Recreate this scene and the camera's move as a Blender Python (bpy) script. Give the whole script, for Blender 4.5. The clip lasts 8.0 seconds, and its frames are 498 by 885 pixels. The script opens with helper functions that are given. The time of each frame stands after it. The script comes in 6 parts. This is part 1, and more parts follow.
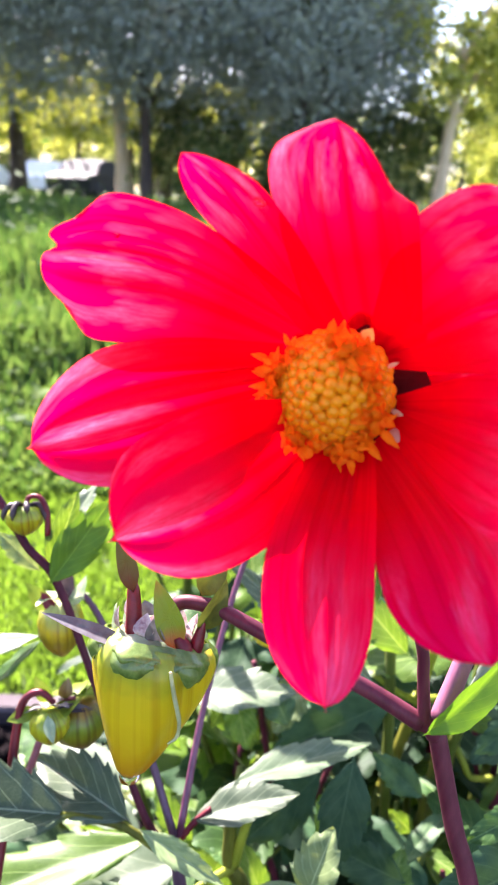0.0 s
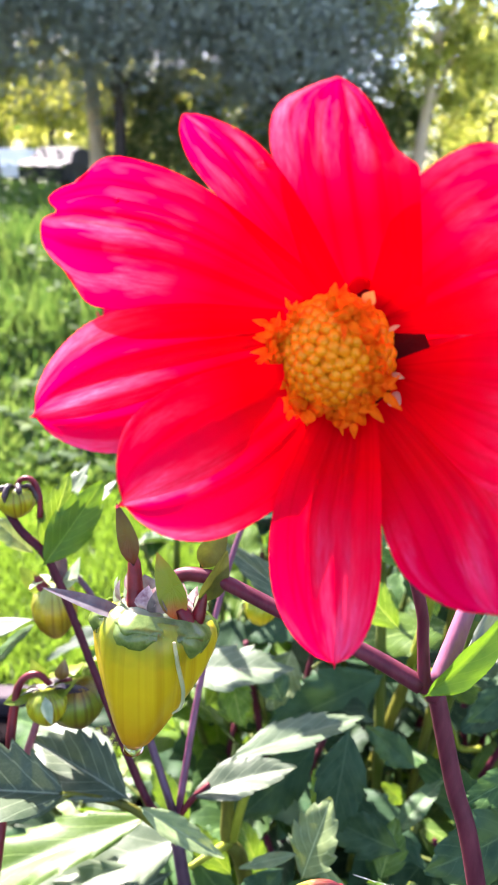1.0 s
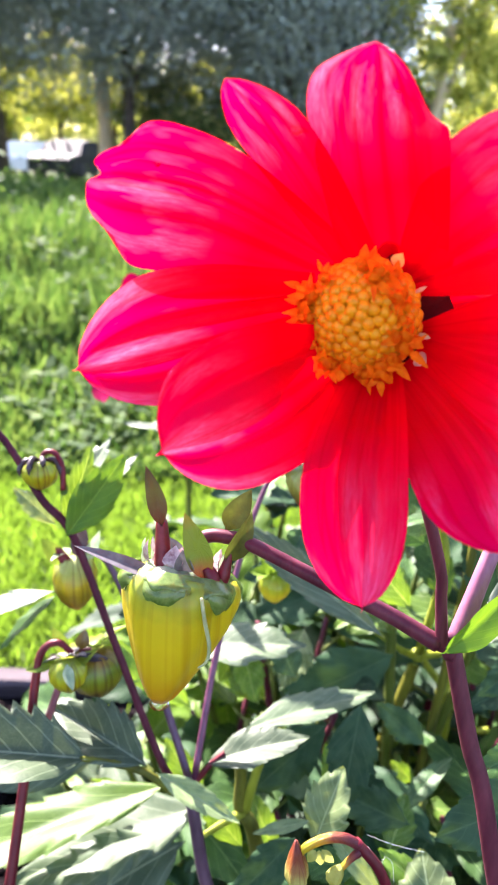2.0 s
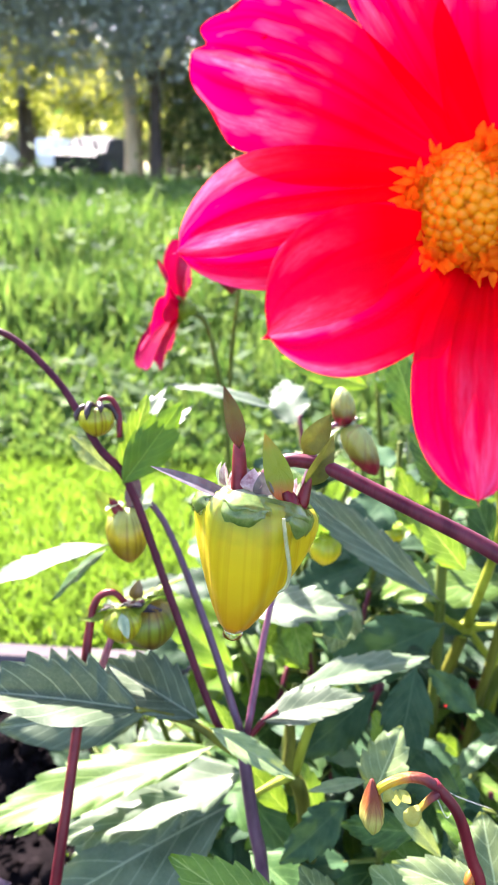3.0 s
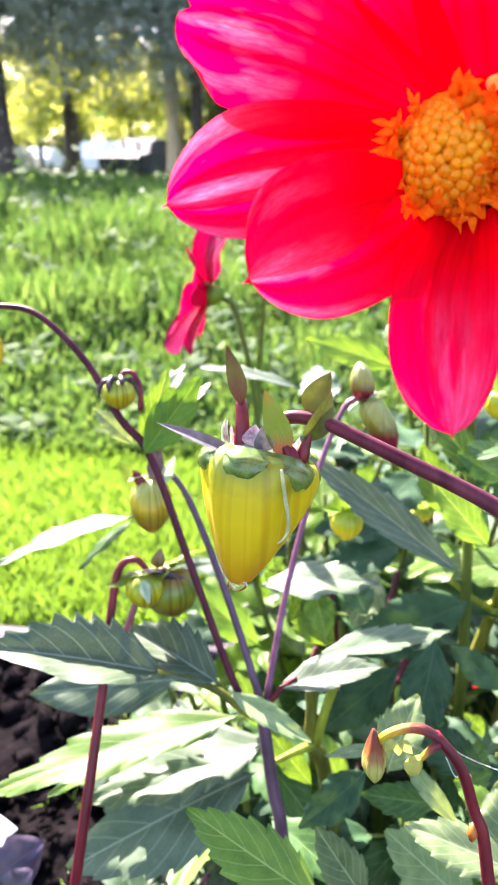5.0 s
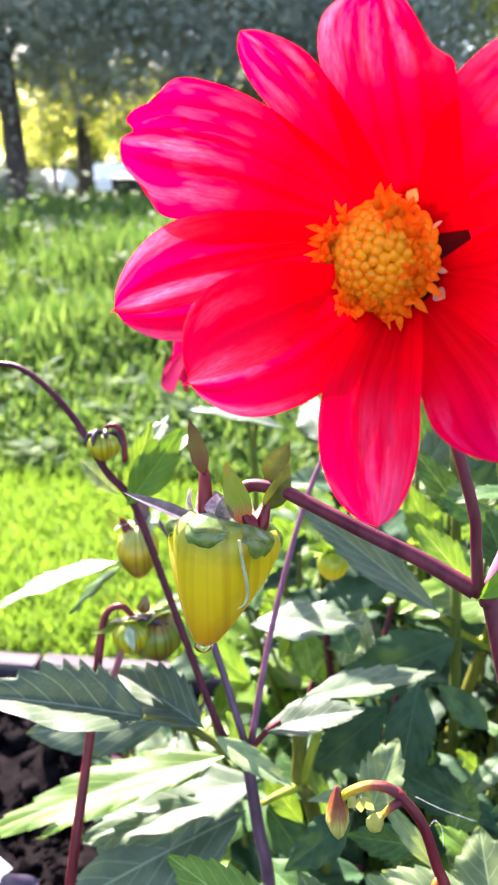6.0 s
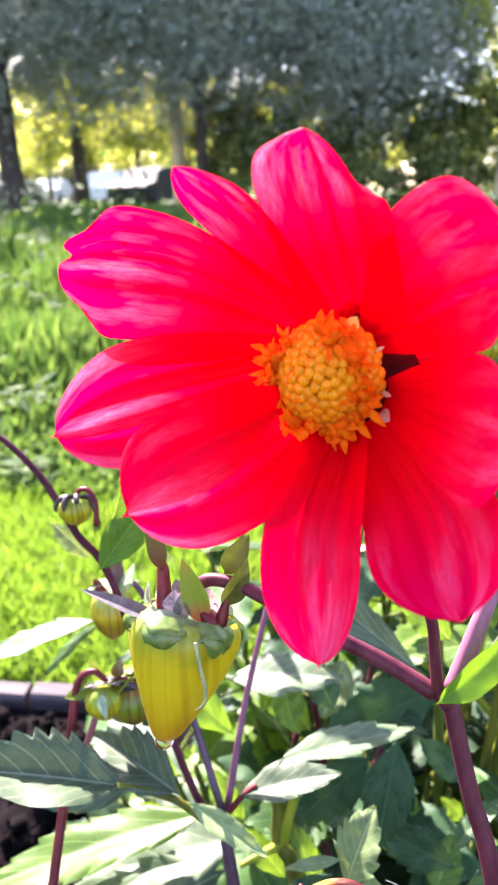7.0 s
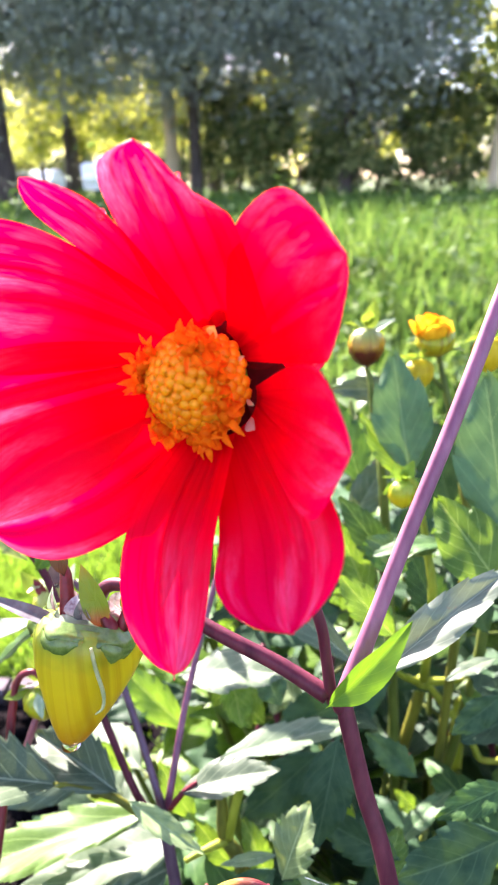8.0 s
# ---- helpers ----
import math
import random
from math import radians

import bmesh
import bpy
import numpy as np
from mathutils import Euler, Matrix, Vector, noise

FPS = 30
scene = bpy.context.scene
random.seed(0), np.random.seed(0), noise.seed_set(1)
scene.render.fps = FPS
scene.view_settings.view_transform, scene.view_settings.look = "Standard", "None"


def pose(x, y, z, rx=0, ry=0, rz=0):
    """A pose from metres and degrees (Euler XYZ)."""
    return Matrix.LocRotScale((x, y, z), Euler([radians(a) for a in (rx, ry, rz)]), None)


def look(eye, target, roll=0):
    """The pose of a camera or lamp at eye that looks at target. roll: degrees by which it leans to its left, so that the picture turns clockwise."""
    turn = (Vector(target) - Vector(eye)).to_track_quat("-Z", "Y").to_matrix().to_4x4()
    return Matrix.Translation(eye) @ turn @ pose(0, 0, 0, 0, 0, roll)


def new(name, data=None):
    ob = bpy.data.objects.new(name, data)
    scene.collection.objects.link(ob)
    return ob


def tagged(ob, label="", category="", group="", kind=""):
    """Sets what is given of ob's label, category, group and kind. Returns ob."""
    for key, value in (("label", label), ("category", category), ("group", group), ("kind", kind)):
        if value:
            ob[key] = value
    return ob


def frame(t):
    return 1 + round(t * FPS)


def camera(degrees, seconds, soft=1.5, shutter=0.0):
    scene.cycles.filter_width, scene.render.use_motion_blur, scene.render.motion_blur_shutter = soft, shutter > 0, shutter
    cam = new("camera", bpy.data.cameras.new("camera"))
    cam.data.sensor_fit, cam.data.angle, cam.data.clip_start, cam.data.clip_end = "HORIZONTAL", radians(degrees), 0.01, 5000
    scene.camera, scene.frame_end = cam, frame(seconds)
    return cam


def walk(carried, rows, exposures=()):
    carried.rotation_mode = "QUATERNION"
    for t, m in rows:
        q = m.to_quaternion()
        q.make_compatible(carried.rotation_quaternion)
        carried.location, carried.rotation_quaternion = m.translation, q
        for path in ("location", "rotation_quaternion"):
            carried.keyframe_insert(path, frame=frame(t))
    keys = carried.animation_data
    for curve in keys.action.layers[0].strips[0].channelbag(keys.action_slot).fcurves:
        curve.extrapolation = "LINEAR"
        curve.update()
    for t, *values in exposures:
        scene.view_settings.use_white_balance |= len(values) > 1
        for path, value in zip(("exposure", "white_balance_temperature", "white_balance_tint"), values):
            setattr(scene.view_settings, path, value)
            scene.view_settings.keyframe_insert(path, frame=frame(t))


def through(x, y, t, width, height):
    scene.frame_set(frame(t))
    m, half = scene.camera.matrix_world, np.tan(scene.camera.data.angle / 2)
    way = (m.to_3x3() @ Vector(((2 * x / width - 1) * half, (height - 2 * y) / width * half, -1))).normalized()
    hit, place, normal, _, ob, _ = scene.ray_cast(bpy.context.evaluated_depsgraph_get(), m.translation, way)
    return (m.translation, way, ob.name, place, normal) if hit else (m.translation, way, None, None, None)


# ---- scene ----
cam = camera(43.0, 8.0, soft=1.8)
PATH = [
    (0, (0.0000, 0.0000, 0.5500), (0.0000, 0.0930, 0.5134), 3.00),
    (0.5, (-0.0025, -0.0017, 0.5457), (-0.0004, 0.0916, 0.5099), 2.99),
    (1, (-0.0036, -0.0021, 0.5463), (-0.0006, 0.0903, 0.5082), 2.61),
    (2.5, (-0.0135, -0.0117, 0.5336), (-0.0126, 0.0804, 0.4946), 3.11),
    (3, (-0.0208, -0.0118, 0.5225), (-0.0221, 0.0801, 0.4831), 2.81),
    (3.5, (-0.0237, -0.0136, 0.5155), (-0.0268, 0.0779, 0.4753), 3.16),
    (4, (-0.0205, -0.0139, 0.5111), (-0.0256, 0.0774, 0.4707), 2.29),
    (5.3, (-0.0076, -0.0219, 0.5212), (-0.0163, 0.0696, 0.4817), 0.71),
    (5.5, (-0.0058, -0.0224, 0.5254), (-0.0149, 0.0693, 0.4865), 0.59),
    (6, (0.0028, -0.0205, 0.5315), (-0.0076, 0.0715, 0.4937), -0.37),
    (6.5, (0.0120, -0.0177, 0.5410), (0.0012, 0.0747, 0.5044), -0.77),
    (7, (0.0119, -0.0095, 0.5512), (0.0018, 0.0829, 0.5142), -0.90),
    (7.5, (0.0216, -0.0059, 0.5578), (0.0111, 0.0864, 0.5207), -1.61),
    (8, (0.0358, -0.0058, 0.5538), (0.0262, 0.0861, 0.5155), -1.30),
]
walk(cam, [(t, look(eye, aim, roll)) for t, eye, aim, roll in PATH],
     exposures=[(0.0, 3.03, 6250, 27), (1.2, 3.04, 6250, 27), (2.5, 3.21, 6250, 25), (4.0, 3.57, 6250, 24), (5.3, 3.31, 6300, 24), (6.5, 3.21, 6300, 26), (8.0, 3.27, 6300, 27)])
cam.data.dof.use_dof = True
cam.data.dof.focus_distance = 0.146
cam.data.dof.aperture_fstop = 31.0

# ---- light ----
SUN_FROM = Vector((-0.42, 0.70, 0.58)).normalized()
world = bpy.data.worlds.new("sky")
scene.world = world
world.use_nodes = True
wn, wl = world.node_tree.nodes, world.node_tree.links
sky = wn.new("ShaderNodeTexSky")
sky.sky_type, sky.sun_disc = "NISHITA", False
sky.sun_elevation = math.asin(SUN_FROM.z)
sky.sun_rotation = math.atan2(SUN_FROM.x, SUN_FROM.y)
sky.air_density, sky.dust_density, sky.ozone_density = 1.0, 1.5, 1.0
wl.new(sky.outputs[0], wn["Background"].inputs[0])
wn["Background"].inputs[1].default_value = 0.084
sun = new("sun", bpy.data.lights.new("sun", "SUN"))
sun.data.energy, sun.data.angle, sun.data.color = 4.4, radians(0.6), (1.0, 0.94, 0.84)
sun.matrix_world = look(SUN_FROM * 30, (0, 0, 0))


# ---- materials ----


def material(name):
    m = bpy.data.materials.new(name)
    m.use_nodes = True
    nt = m.node_tree
    return m, nt.nodes, nt.links, nt.nodes["Principled BSDF"]


def noise_ramp(nodes, links, scale, stops, detail=6.0, coord="Object", stretch=None, rough=0.6):
    co = nodes.new("ShaderNodeTexCoord")
    tex = nodes.new("ShaderNodeTexNoise")
    tex.inputs["Scale"].default_value, tex.inputs["Detail"].default_value = scale, detail
    tex.inputs["Roughness"].default_value = rough
    out = co.outputs[coord]
    if stretch:
        mp = nodes.new("ShaderNodeMapping")
        mp.inputs["Scale"].default_value = stretch
        links.new(out, mp.inputs[0])
        out = mp.outputs[0]
    links.new(out, tex.inputs["Vector"])
    ramp = nodes.new("ShaderNodeValToRGB")
    els = ramp.color_ramp.elements
    while len(els) < len(stops):
        els.new(0.5)
    for e, (p, c) in zip(els, stops):
        e.position, e.color = p, (*c, 1.0)
    links.new(tex.outputs["Fac"], ramp.inputs[0])
    return tex, ramp


def bump(nodes, links, height, bsdf, strength, distance):
    b = nodes.new("ShaderNodeBump")
    b.inputs["Strength"].default_value, b.inputs["Distance"].default_value = strength, distance
    links.new(height, b.inputs["Height"])
    links.new(b.outputs[0], bsdf.inputs["Normal"])
    return b


def glow_through(m, nodes, links, bsdf, colour_socket, share, tint=None):
    """Thin tissue: part of the light that falls on one side leaves on the other."""
    tr = nodes.new("ShaderNodeBsdfTranslucent")
    mix = nodes.new("ShaderNodeMixShader")
    mix.inputs[0].default_value = share
    if tint:
        mul = nodes.new("ShaderNodeMix")
        mul.data_type, mul.blend_type = "RGBA", "MULTIPLY"
        mul.inputs[0].default_value = 1.0
        links.new(colour_socket, mul.inputs[6])
        mul.inputs[7].default_value = (*tint, 1.0)
        links.new(mul.outputs[2], tr.inputs[0])
    else:
        links.new(colour_socket, tr.inputs[0])
    links.new(bsdf.outputs[0], mix.inputs[1])
    links.new(tr.outputs[0], mix.inputs[2])
    links.new(mix.outputs[0], nodes["Material Output"].inputs[0])


def mat_petal(name, deep, outer, pale, spec=0.05):
    m, n, l, b = material(name)
    uv = n.new("ShaderNodeUVMap")
    sep = n.new("ShaderNodeSeparateXYZ")
    l.new(uv.outputs[0], sep.inputs[0])
    ramp = n.new("ShaderNodeValToRGB")
    e = ramp.color_ramp.elements
    e[0].position, e[0].color = 0.28, (*deep, 1)
    e[1].position, e[1].color = 0.95, (*outer, 1)
    l.new(sep.outputs["X"], ramp.inputs[0])
    # fine veins that run along the petal
    mp = n.new("ShaderNodeMapping")
    mp.inputs["Scale"].default_value = (0.8, 13.0, 1.0)
    l.new(uv.outputs[0], mp.inputs[0])
    vein = n.new("ShaderNodeTexNoise")
    vein.inputs["Scale"].default_value, vein.inputs["Detail"].default_value = 1.0, 4.0
    l.new(mp.outputs[0], vein.inputs["Vector"])
    vr = n.new("ShaderNodeValToRGB")
    vr.color_ramp.elements[0].position, vr.color_ramp.elements[0].color = 0.25, (0.94, 0.90, 0.90, 1)
    vr.color_ramp.elements[1].position, vr.color_ramp.elements[1].color = 0.68, (1, 1, 1, 1)
    l.new(vein.outputs["Fac"], vr.inputs[0])
    mul = n.new("ShaderNodeMix")
    mul.data_type, mul.blend_type = "RGBA", "MULTIPLY"
    mul.inputs[0].default_value = 1.0
    l.new(ramp.outputs[0], mul.inputs[6])
    l.new(vr.outputs[0], mul.inputs[7])
    # sheen of reflected sky, painted as pale patches on the outer half
    streak = n.new("ShaderNodeMapRange")
    streak.inputs["From Min"].default_value, streak.inputs["From Max"].default_value = 0.47, 0.70
    info = n.new("ShaderNodeObjectInfo")
    shift = n.new("ShaderNodeCombineXYZ")
    l.new(info.outputs["Random"], shift.inputs[2])
    mp2 = n.new("ShaderNodeMapping")
    mp2.inputs["Scale"].default_value = (1.6, 4.5, 1.0)
    l.new(uv.outputs[0], mp2.inputs[0])
    scaled = n.new("ShaderNodeVectorMath")
    scaled.operation = "MULTIPLY_ADD"
    l.new(shift.outputs[0], scaled.inputs[0])
    scaled.inputs[1].default_value = (1, 1, 30)
    l.new(mp2.outputs[0], scaled.inputs[2])
    sky_sheen = n.new("ShaderNodeTexNoise")
    sky_sheen.inputs["Scale"].default_value, sky_sheen.inputs["Detail"].default_value = 1.0, 3.5
    sky_sheen.inputs["Roughness"].default_value = 0.62
    l.new(scaled.outputs[0], sky_sheen.inputs["Vector"])
    l.new(sky_sheen.outputs["Fac"], streak.inputs["Value"])
    along = n.new("ShaderNodeMapRange")
    along.inputs["From Min"].default_value, along.inputs["From Max"].default_value = 0.42, 0.92
    l.new(sep.outputs["X"], along.inputs["Value"])
    blotch = n.new("ShaderNodeTexNoise")
    blotch.inputs["Scale"].default_value, blotch.inputs["Detail"].default_value = 5.0, 8.0
    mp3 = n.new("ShaderNodeMapping")
    mp3.inputs["Scale"].default_value = (4.0, 11.0, 1.0)
    l.new(uv.outputs[0], mp3.inputs[0])
    l.new(mp3.outputs[0], blotch.inputs["Vector"])
    amount = n.new("ShaderNodeMath")
    amount.operation = "MULTIPLY"
    l.new(streak.outputs[0], amount.inputs[0])
    l.new(along.outputs[0], amount.inputs[1])
    amount2 = n.new("ShaderNodeMath")
    amount2.operation = "MULTIPLY"
    l.new(amount.outputs[0], amount2.inputs[0])
    grain = n.new("ShaderNodeMapRange")
    grain.inputs["From Min"].default_value, grain.inputs["From Max"].default_value = 0.14, 0.66
    l.new(blotch.outputs["Fac"], grain.inputs["Value"])
    l.new(grain.outputs[0], amount2.inputs[1])
    with_sheen = n.new("ShaderNodeMix")
    with_sheen.data_type = "RGBA"
    l.new(amount2.outputs[0], with_sheen.inputs[0])
    l.new(mul.outputs[2], with_sheen.inputs[6])
    with_sheen.inputs[7].default_value = (*pale, 1)
    # a few thin, deeper lines: the shade of pleats, put into the colour
    mp4 = n.new("ShaderNodeMapping")
    mp4.inputs["Scale"].default_value = (0.30, 4.2, 1.0)
    l.new(uv.outputs[0], mp4.inputs[0])
    moved = n.new("ShaderNodeVectorMath")
    moved.operation = "MULTIPLY_ADD"
    l.new(shift.outputs[0], moved.inputs[0])
    moved.inputs[1].default_value = (1, 1, 50)
    l.new(mp4.outputs[0], moved.inputs[2])
    pleat_shade = n.new("ShaderNodeTexNoise")
    pleat_shade.inputs["Scale"].default_value, pleat_shade.inputs["Detail"].default_value = 1.6, 1.5
    l.new(moved.outputs[0], pleat_shade.inputs["Vector"])
    off = n.new("ShaderNodeMath")
    off.operation = "SUBTRACT"
    l.new(pleat_shade.outputs["Fac"], off.inputs[0])
    off.inputs[1].default_value = 0.5
    size = n.new("ShaderNodeMath")
    size.operation = "ABSOLUTE"
    l.new(off.outputs[0], size.inputs[0])
    thin = n.new("ShaderNodeMapRange")
    thin.inputs["From Min"].default_value, thin.inputs["From Max"].default_value = 0.030, 0.004
    l.new(size.outputs[0], thin.inputs["Value"])
    tips = n.new("ShaderNodeMix")
    tips.data_type, tips.blend_type = "RGBA", "MULTIPLY"
    l.new(thin.outputs[0], tips.inputs[0])
    l.new(with_sheen.outputs[2], tips.inputs[6])
    tips.inputs[7].default_value = (0.93, 0.62, 0.60, 1)
    l.new(tips.outputs[2], b.inputs["Base Color"])
    b.inputs["Roughness"].default_value = 0.48
    b.inputs["Specular IOR Level"].default_value = spec
    b.inputs["Sheen Weight"].default_value = 0.015
    b.inputs["Sheen Roughness"].default_value = 0.4
    b.inputs["Sheen Tint"].default_value = (1.0, 0.35, 0.75, 1)
    cells = n.new("ShaderNodeTexNoise")
    cells.inputs["Scale"].default_value, cells.inputs["Detail"].default_value = 900.0, 2.0
    co = n.new("ShaderNodeTexCoord")
    l.new(co.outputs["Object"], cells.inputs["Vector"])
    add = n.new("ShaderNodeMath")
    add.operation = "MULTIPLY_ADD"
    l.new(vein.outputs["Fac"], add.inputs[0])
    add.inputs[1].default_value = 1.0
    l.new(cells.outputs["Fac"], add.inputs[2])
    bump(n, l, add.outputs[0], b, 0.35, 0.0004)
    glow_through(m, n, l, b, tips.outputs[2], 0.47, (1.0, 1.0, 0.5))
    return m


def mat_leaf(name, dark, light, vein, gloss=0.42, through=0.38, spec=0.5):
    """A leaf: mottled blade, pale midrib and slanting side veins, and a fine net between them, all along the leaf's own axes."""
    m, n, l, b = material(name)
    uv = n.new("ShaderNodeUVMap")
    sep = n.new("ShaderNodeSeparateXYZ")
    l.new(uv.outputs[0], sep.inputs[0])
    rnd = n.new("ShaderNodeObjectInfo")

    def calc(kind, a, bb=None, c=None):
        k = n.new("ShaderNodeMath")
        k.operation = kind
        for i, v in enumerate((a, bb, c)):
            if v is None:
                continue
            if isinstance(v, (int, float)):
                k.inputs[i].default_value = v
            else:
                l.new(v, k.inputs[i])
        return k.outputs[0]

    where = n.new("ShaderNodeCombineXYZ")
    l.new(sep.outputs["X"], where.inputs[0])
    l.new(calc("MULTIPLY", sep.outputs["Y"], 0.55), where.inputs[1])
    l.new(calc("MULTIPLY", rnd.outputs["Random"], 40.0), where.inputs[2])
    mottle = n.new("ShaderNodeTexNoise")
    mottle.inputs["Scale"].default_value, mottle.inputs["Detail"].default_value = 7.0, 8.0
    l.new(where.outputs[0], mottle.inputs["Vector"])
    ramp = n.new("ShaderNodeValToRGB")
    ramp.color_ramp.elements[0].position, ramp.color_ramp.elements[0].color = 0.32, (*dark, 1)
    ramp.color_ramp.elements[1].position, ramp.color_ramp.elements[1].color = 0.72, (*light, 1)
    l.new(mottle.outputs["Fac"], ramp.inputs[0])
    hsv = n.new("ShaderNodeHueSaturation")
    mr = n.new("ShaderNodeMapRange")
    mr.inputs["To Min"].default_value, mr.inputs["To Max"].default_value = 0.7, 1.35
    l.new(rnd.outputs["Random"], mr.inputs["Value"])
    l.new(mr.outputs[0], hsv.inputs["Value"])
    l.new(ramp.outputs[0], hsv.inputs["Color"])
    across = calc("ABSOLUTE", calc("SUBTRACT", sep.outputs["Y"], 0.5))
    rib = calc("LESS_THAN", across, 0.011)
    slant = calc("SUBTRACT", calc("MULTIPLY", sep.outputs["X"], 7.0), calc("MULTIPLY", across, 5.0))
    saw = calc("ABSOLUTE", calc("SUBTRACT", calc("FRACT", slant), 0.5))
    side = calc("GREATER_THAN", saw, 0.470)
    net = n.new("ShaderNodeTexVoronoi")
    net.feature = "DISTANCE_TO_EDGE"
    net.inputs["Scale"].default_value = 46.0
    l.new(where.outputs[0], net.inputs["Vector"])
    mesh = calc("LESS_THAN", net.outputs["Distance"], 0.05)
    lines = calc("MAXIMUM", calc("MAXIMUM", rib, calc("MULTIPLY", side, 0.7)), calc("MULTIPLY", mesh, 0.12))
    mixc = n.new("ShaderNodeMix")
    mixc.data_type = "RGBA"
    l.new(lines, mixc.inputs[0])
    l.new(hsv.outputs[0], mixc.inputs[6])
    mixc.inputs[7].default_value = (*vein, 1)
    l.new(mixc.outputs[2], b.inputs["Base Color"])
    b.inputs["Roughness"].default_value = gloss
    b.inputs["Specular IOR Level"].default_value = spec
    fine = n.new("ShaderNodeTexNoise")
    fine.inputs["Scale"].default_value, fine.inputs["Detail"].default_value = 60.0, 4.0
    l.new(where.outputs[0], fine.inputs["Vector"])
    h = calc("ADD", calc("MULTIPLY", calc("MINIMUM", net.outputs["Distance"], 0.2), 0.7),
             calc("ADD", calc("MULTIPLY", side, -0.35), calc("MULTIPLY", fine.outputs["Fac"], 0.7)))
    bump(n, l, h, b, 0.22, 0.0006)
    glow_through(m, n, l, b, mixc.outputs[2], through, (1.5, 1.35, 0.45))
    return m


def mat_plain(name, dark, light, scale, rough=0.5, spec=0.4, stretch=None, through=0.0, relief=0.3, depth=0.0005, tint=None):
    m, n, l, b = material(name)
    tex, ramp = noise_ramp(n, l, scale, [(0.33, dark), (0.68, light)], detail=7.0, stretch=stretch)
    l.new(ramp.outputs[0], b.inputs["Base Color"])
    b.inputs["Roughness"].default_value = rough
    b.inputs["Specular IOR Level"].default_value = spec
    bump(n, l, tex.outputs["Fac"], b, relief, depth)
    if through:
        glow_through(m, n, l, b, ramp.outputs[0], through, tint)
    return m


def mat_islands(name, dark, light, rough, through, tint=None, spec=0.2, mid=None):
    """Grass and far foliage: each blade or leaf takes its own shade."""
    m, n, l, b = material(name)
    geo = n.new("ShaderNodeNewGeometry")
    ramp = n.new("ShaderNodeValToRGB")
    els = ramp.color_ramp.elements
    els[0].position, els[0].color = 0.0, (*dark, 1)
    els[1].position, els[1].color = 1.0, (*light, 1)
    if mid:
        e = els.new(0.55)
        e.color = (*mid, 1)
    l.new(geo.outputs["Random Per Island"], ramp.inputs[0])
    l.new(ramp.outputs[0], b.inputs["Base Color"])
    b.inputs["Roughness"].default_value = rough
    b.inputs["Specular IOR Level"].default_value = spec
    glow_through(m, n, l, b, ramp.outputs[0], through, tint)
    return m


def mat_ripe(name, stops, scale=90.0, rough=0.32, spec=0.5, along="Z", share=0.3, streak=(0.80, 0.66, 0.7)):
    """A bud or seed head whose colour runs from its lower to its upper end, with darker streaks that run lengthwise."""
    m, n, l, b = material(name)
    co = n.new("ShaderNodeTexCoord")
    sep = n.new("ShaderNodeSeparateXYZ")
    l.new(co.outputs["Generated"], sep.inputs[0])
    tex = n.new("ShaderNodeTexNoise")
    tex.inputs["Scale"].default_value, tex.inputs["Detail"].default_value = scale * 3.0, 4.0
    l.new(co.outputs["Object"], tex.inputs["Vector"])
    mix = n.new("ShaderNodeMath")
    mix.operation = "MULTIPLY_ADD"
    l.new(tex.outputs["Fac"], mix.inputs[0])
    mix.inputs[1].default_value = 0.16
    l.new(sep.outputs[along], mix.inputs[2])
    low = n.new("ShaderNodeMath")
    low.operation = "SUBTRACT"
    l.new(mix.outputs[0], low.inputs[0])
    low.inputs[1].default_value = 0.08
    ramp = n.new("ShaderNodeValToRGB")
    els = ramp.color_ramp.elements
    while len(els) < len(stops):
        els.new(0.5)
    for e, (p, c) in zip(els, stops):
        e.position, e.color = p, (*c, 1.0)
    l.new(low.outputs[0], ramp.inputs[0])
    # streaks: a pattern that depends on the bearing round the middle and hardly on the height
    mid = n.new("ShaderNodeVectorMath")
    mid.operation = "SUBTRACT"
    l.new(co.outputs["Generated"], mid.inputs[0])
    mid.inputs[1].default_value = (0.5, 0.5, 0.0)
    flat = n.new("ShaderNodeVectorMath")
    flat.operation = "MULTIPLY"
    l.new(mid.outputs[0], flat.inputs[0])
    flat.inputs[1].default_value = (1.0, 1.0, 0.0)
    unit = n.new("ShaderNodeVectorMath")
    unit.operation = "NORMALIZE"
    l.new(flat.outputs[0], unit.inputs[0])
    lines = n.new("ShaderNodeTexNoise")
    lines.inputs["Scale"].default_value, lines.inputs["Detail"].default_value = 4.5, 5.0
    l.new(unit.outputs[0], lines.inputs["Vector"])
    dark = n.new("ShaderNodeMapRange")
    dark.inputs["From Min"].default_value, dark.inputs["From Max"].default_value = 0.46, 0.62
    l.new(lines.outputs["Fac"], dark.inputs["Value"])
    tone = n.new("ShaderNodeMix")
    tone.data_type, tone.blend_type = "RGBA", "MULTIPLY"
    l.new(dark.outputs[0], tone.inputs[0])
    l.new(ramp.outputs[0], tone.inputs[6])
    tone.inputs[7].default_value = (*streak, 1.0)
    l.new(tone.outputs[2], b.inputs["Base Color"])
    b.inputs["Roughness"].default_value = rough
    b.inputs["Specular IOR Level"].default_value = spec
    bump(n, l, lines.outputs["Fac"], b, 0.5, 0.0008)
    glow_through(m, n, l, b, tone.outputs[2], share)
    return m


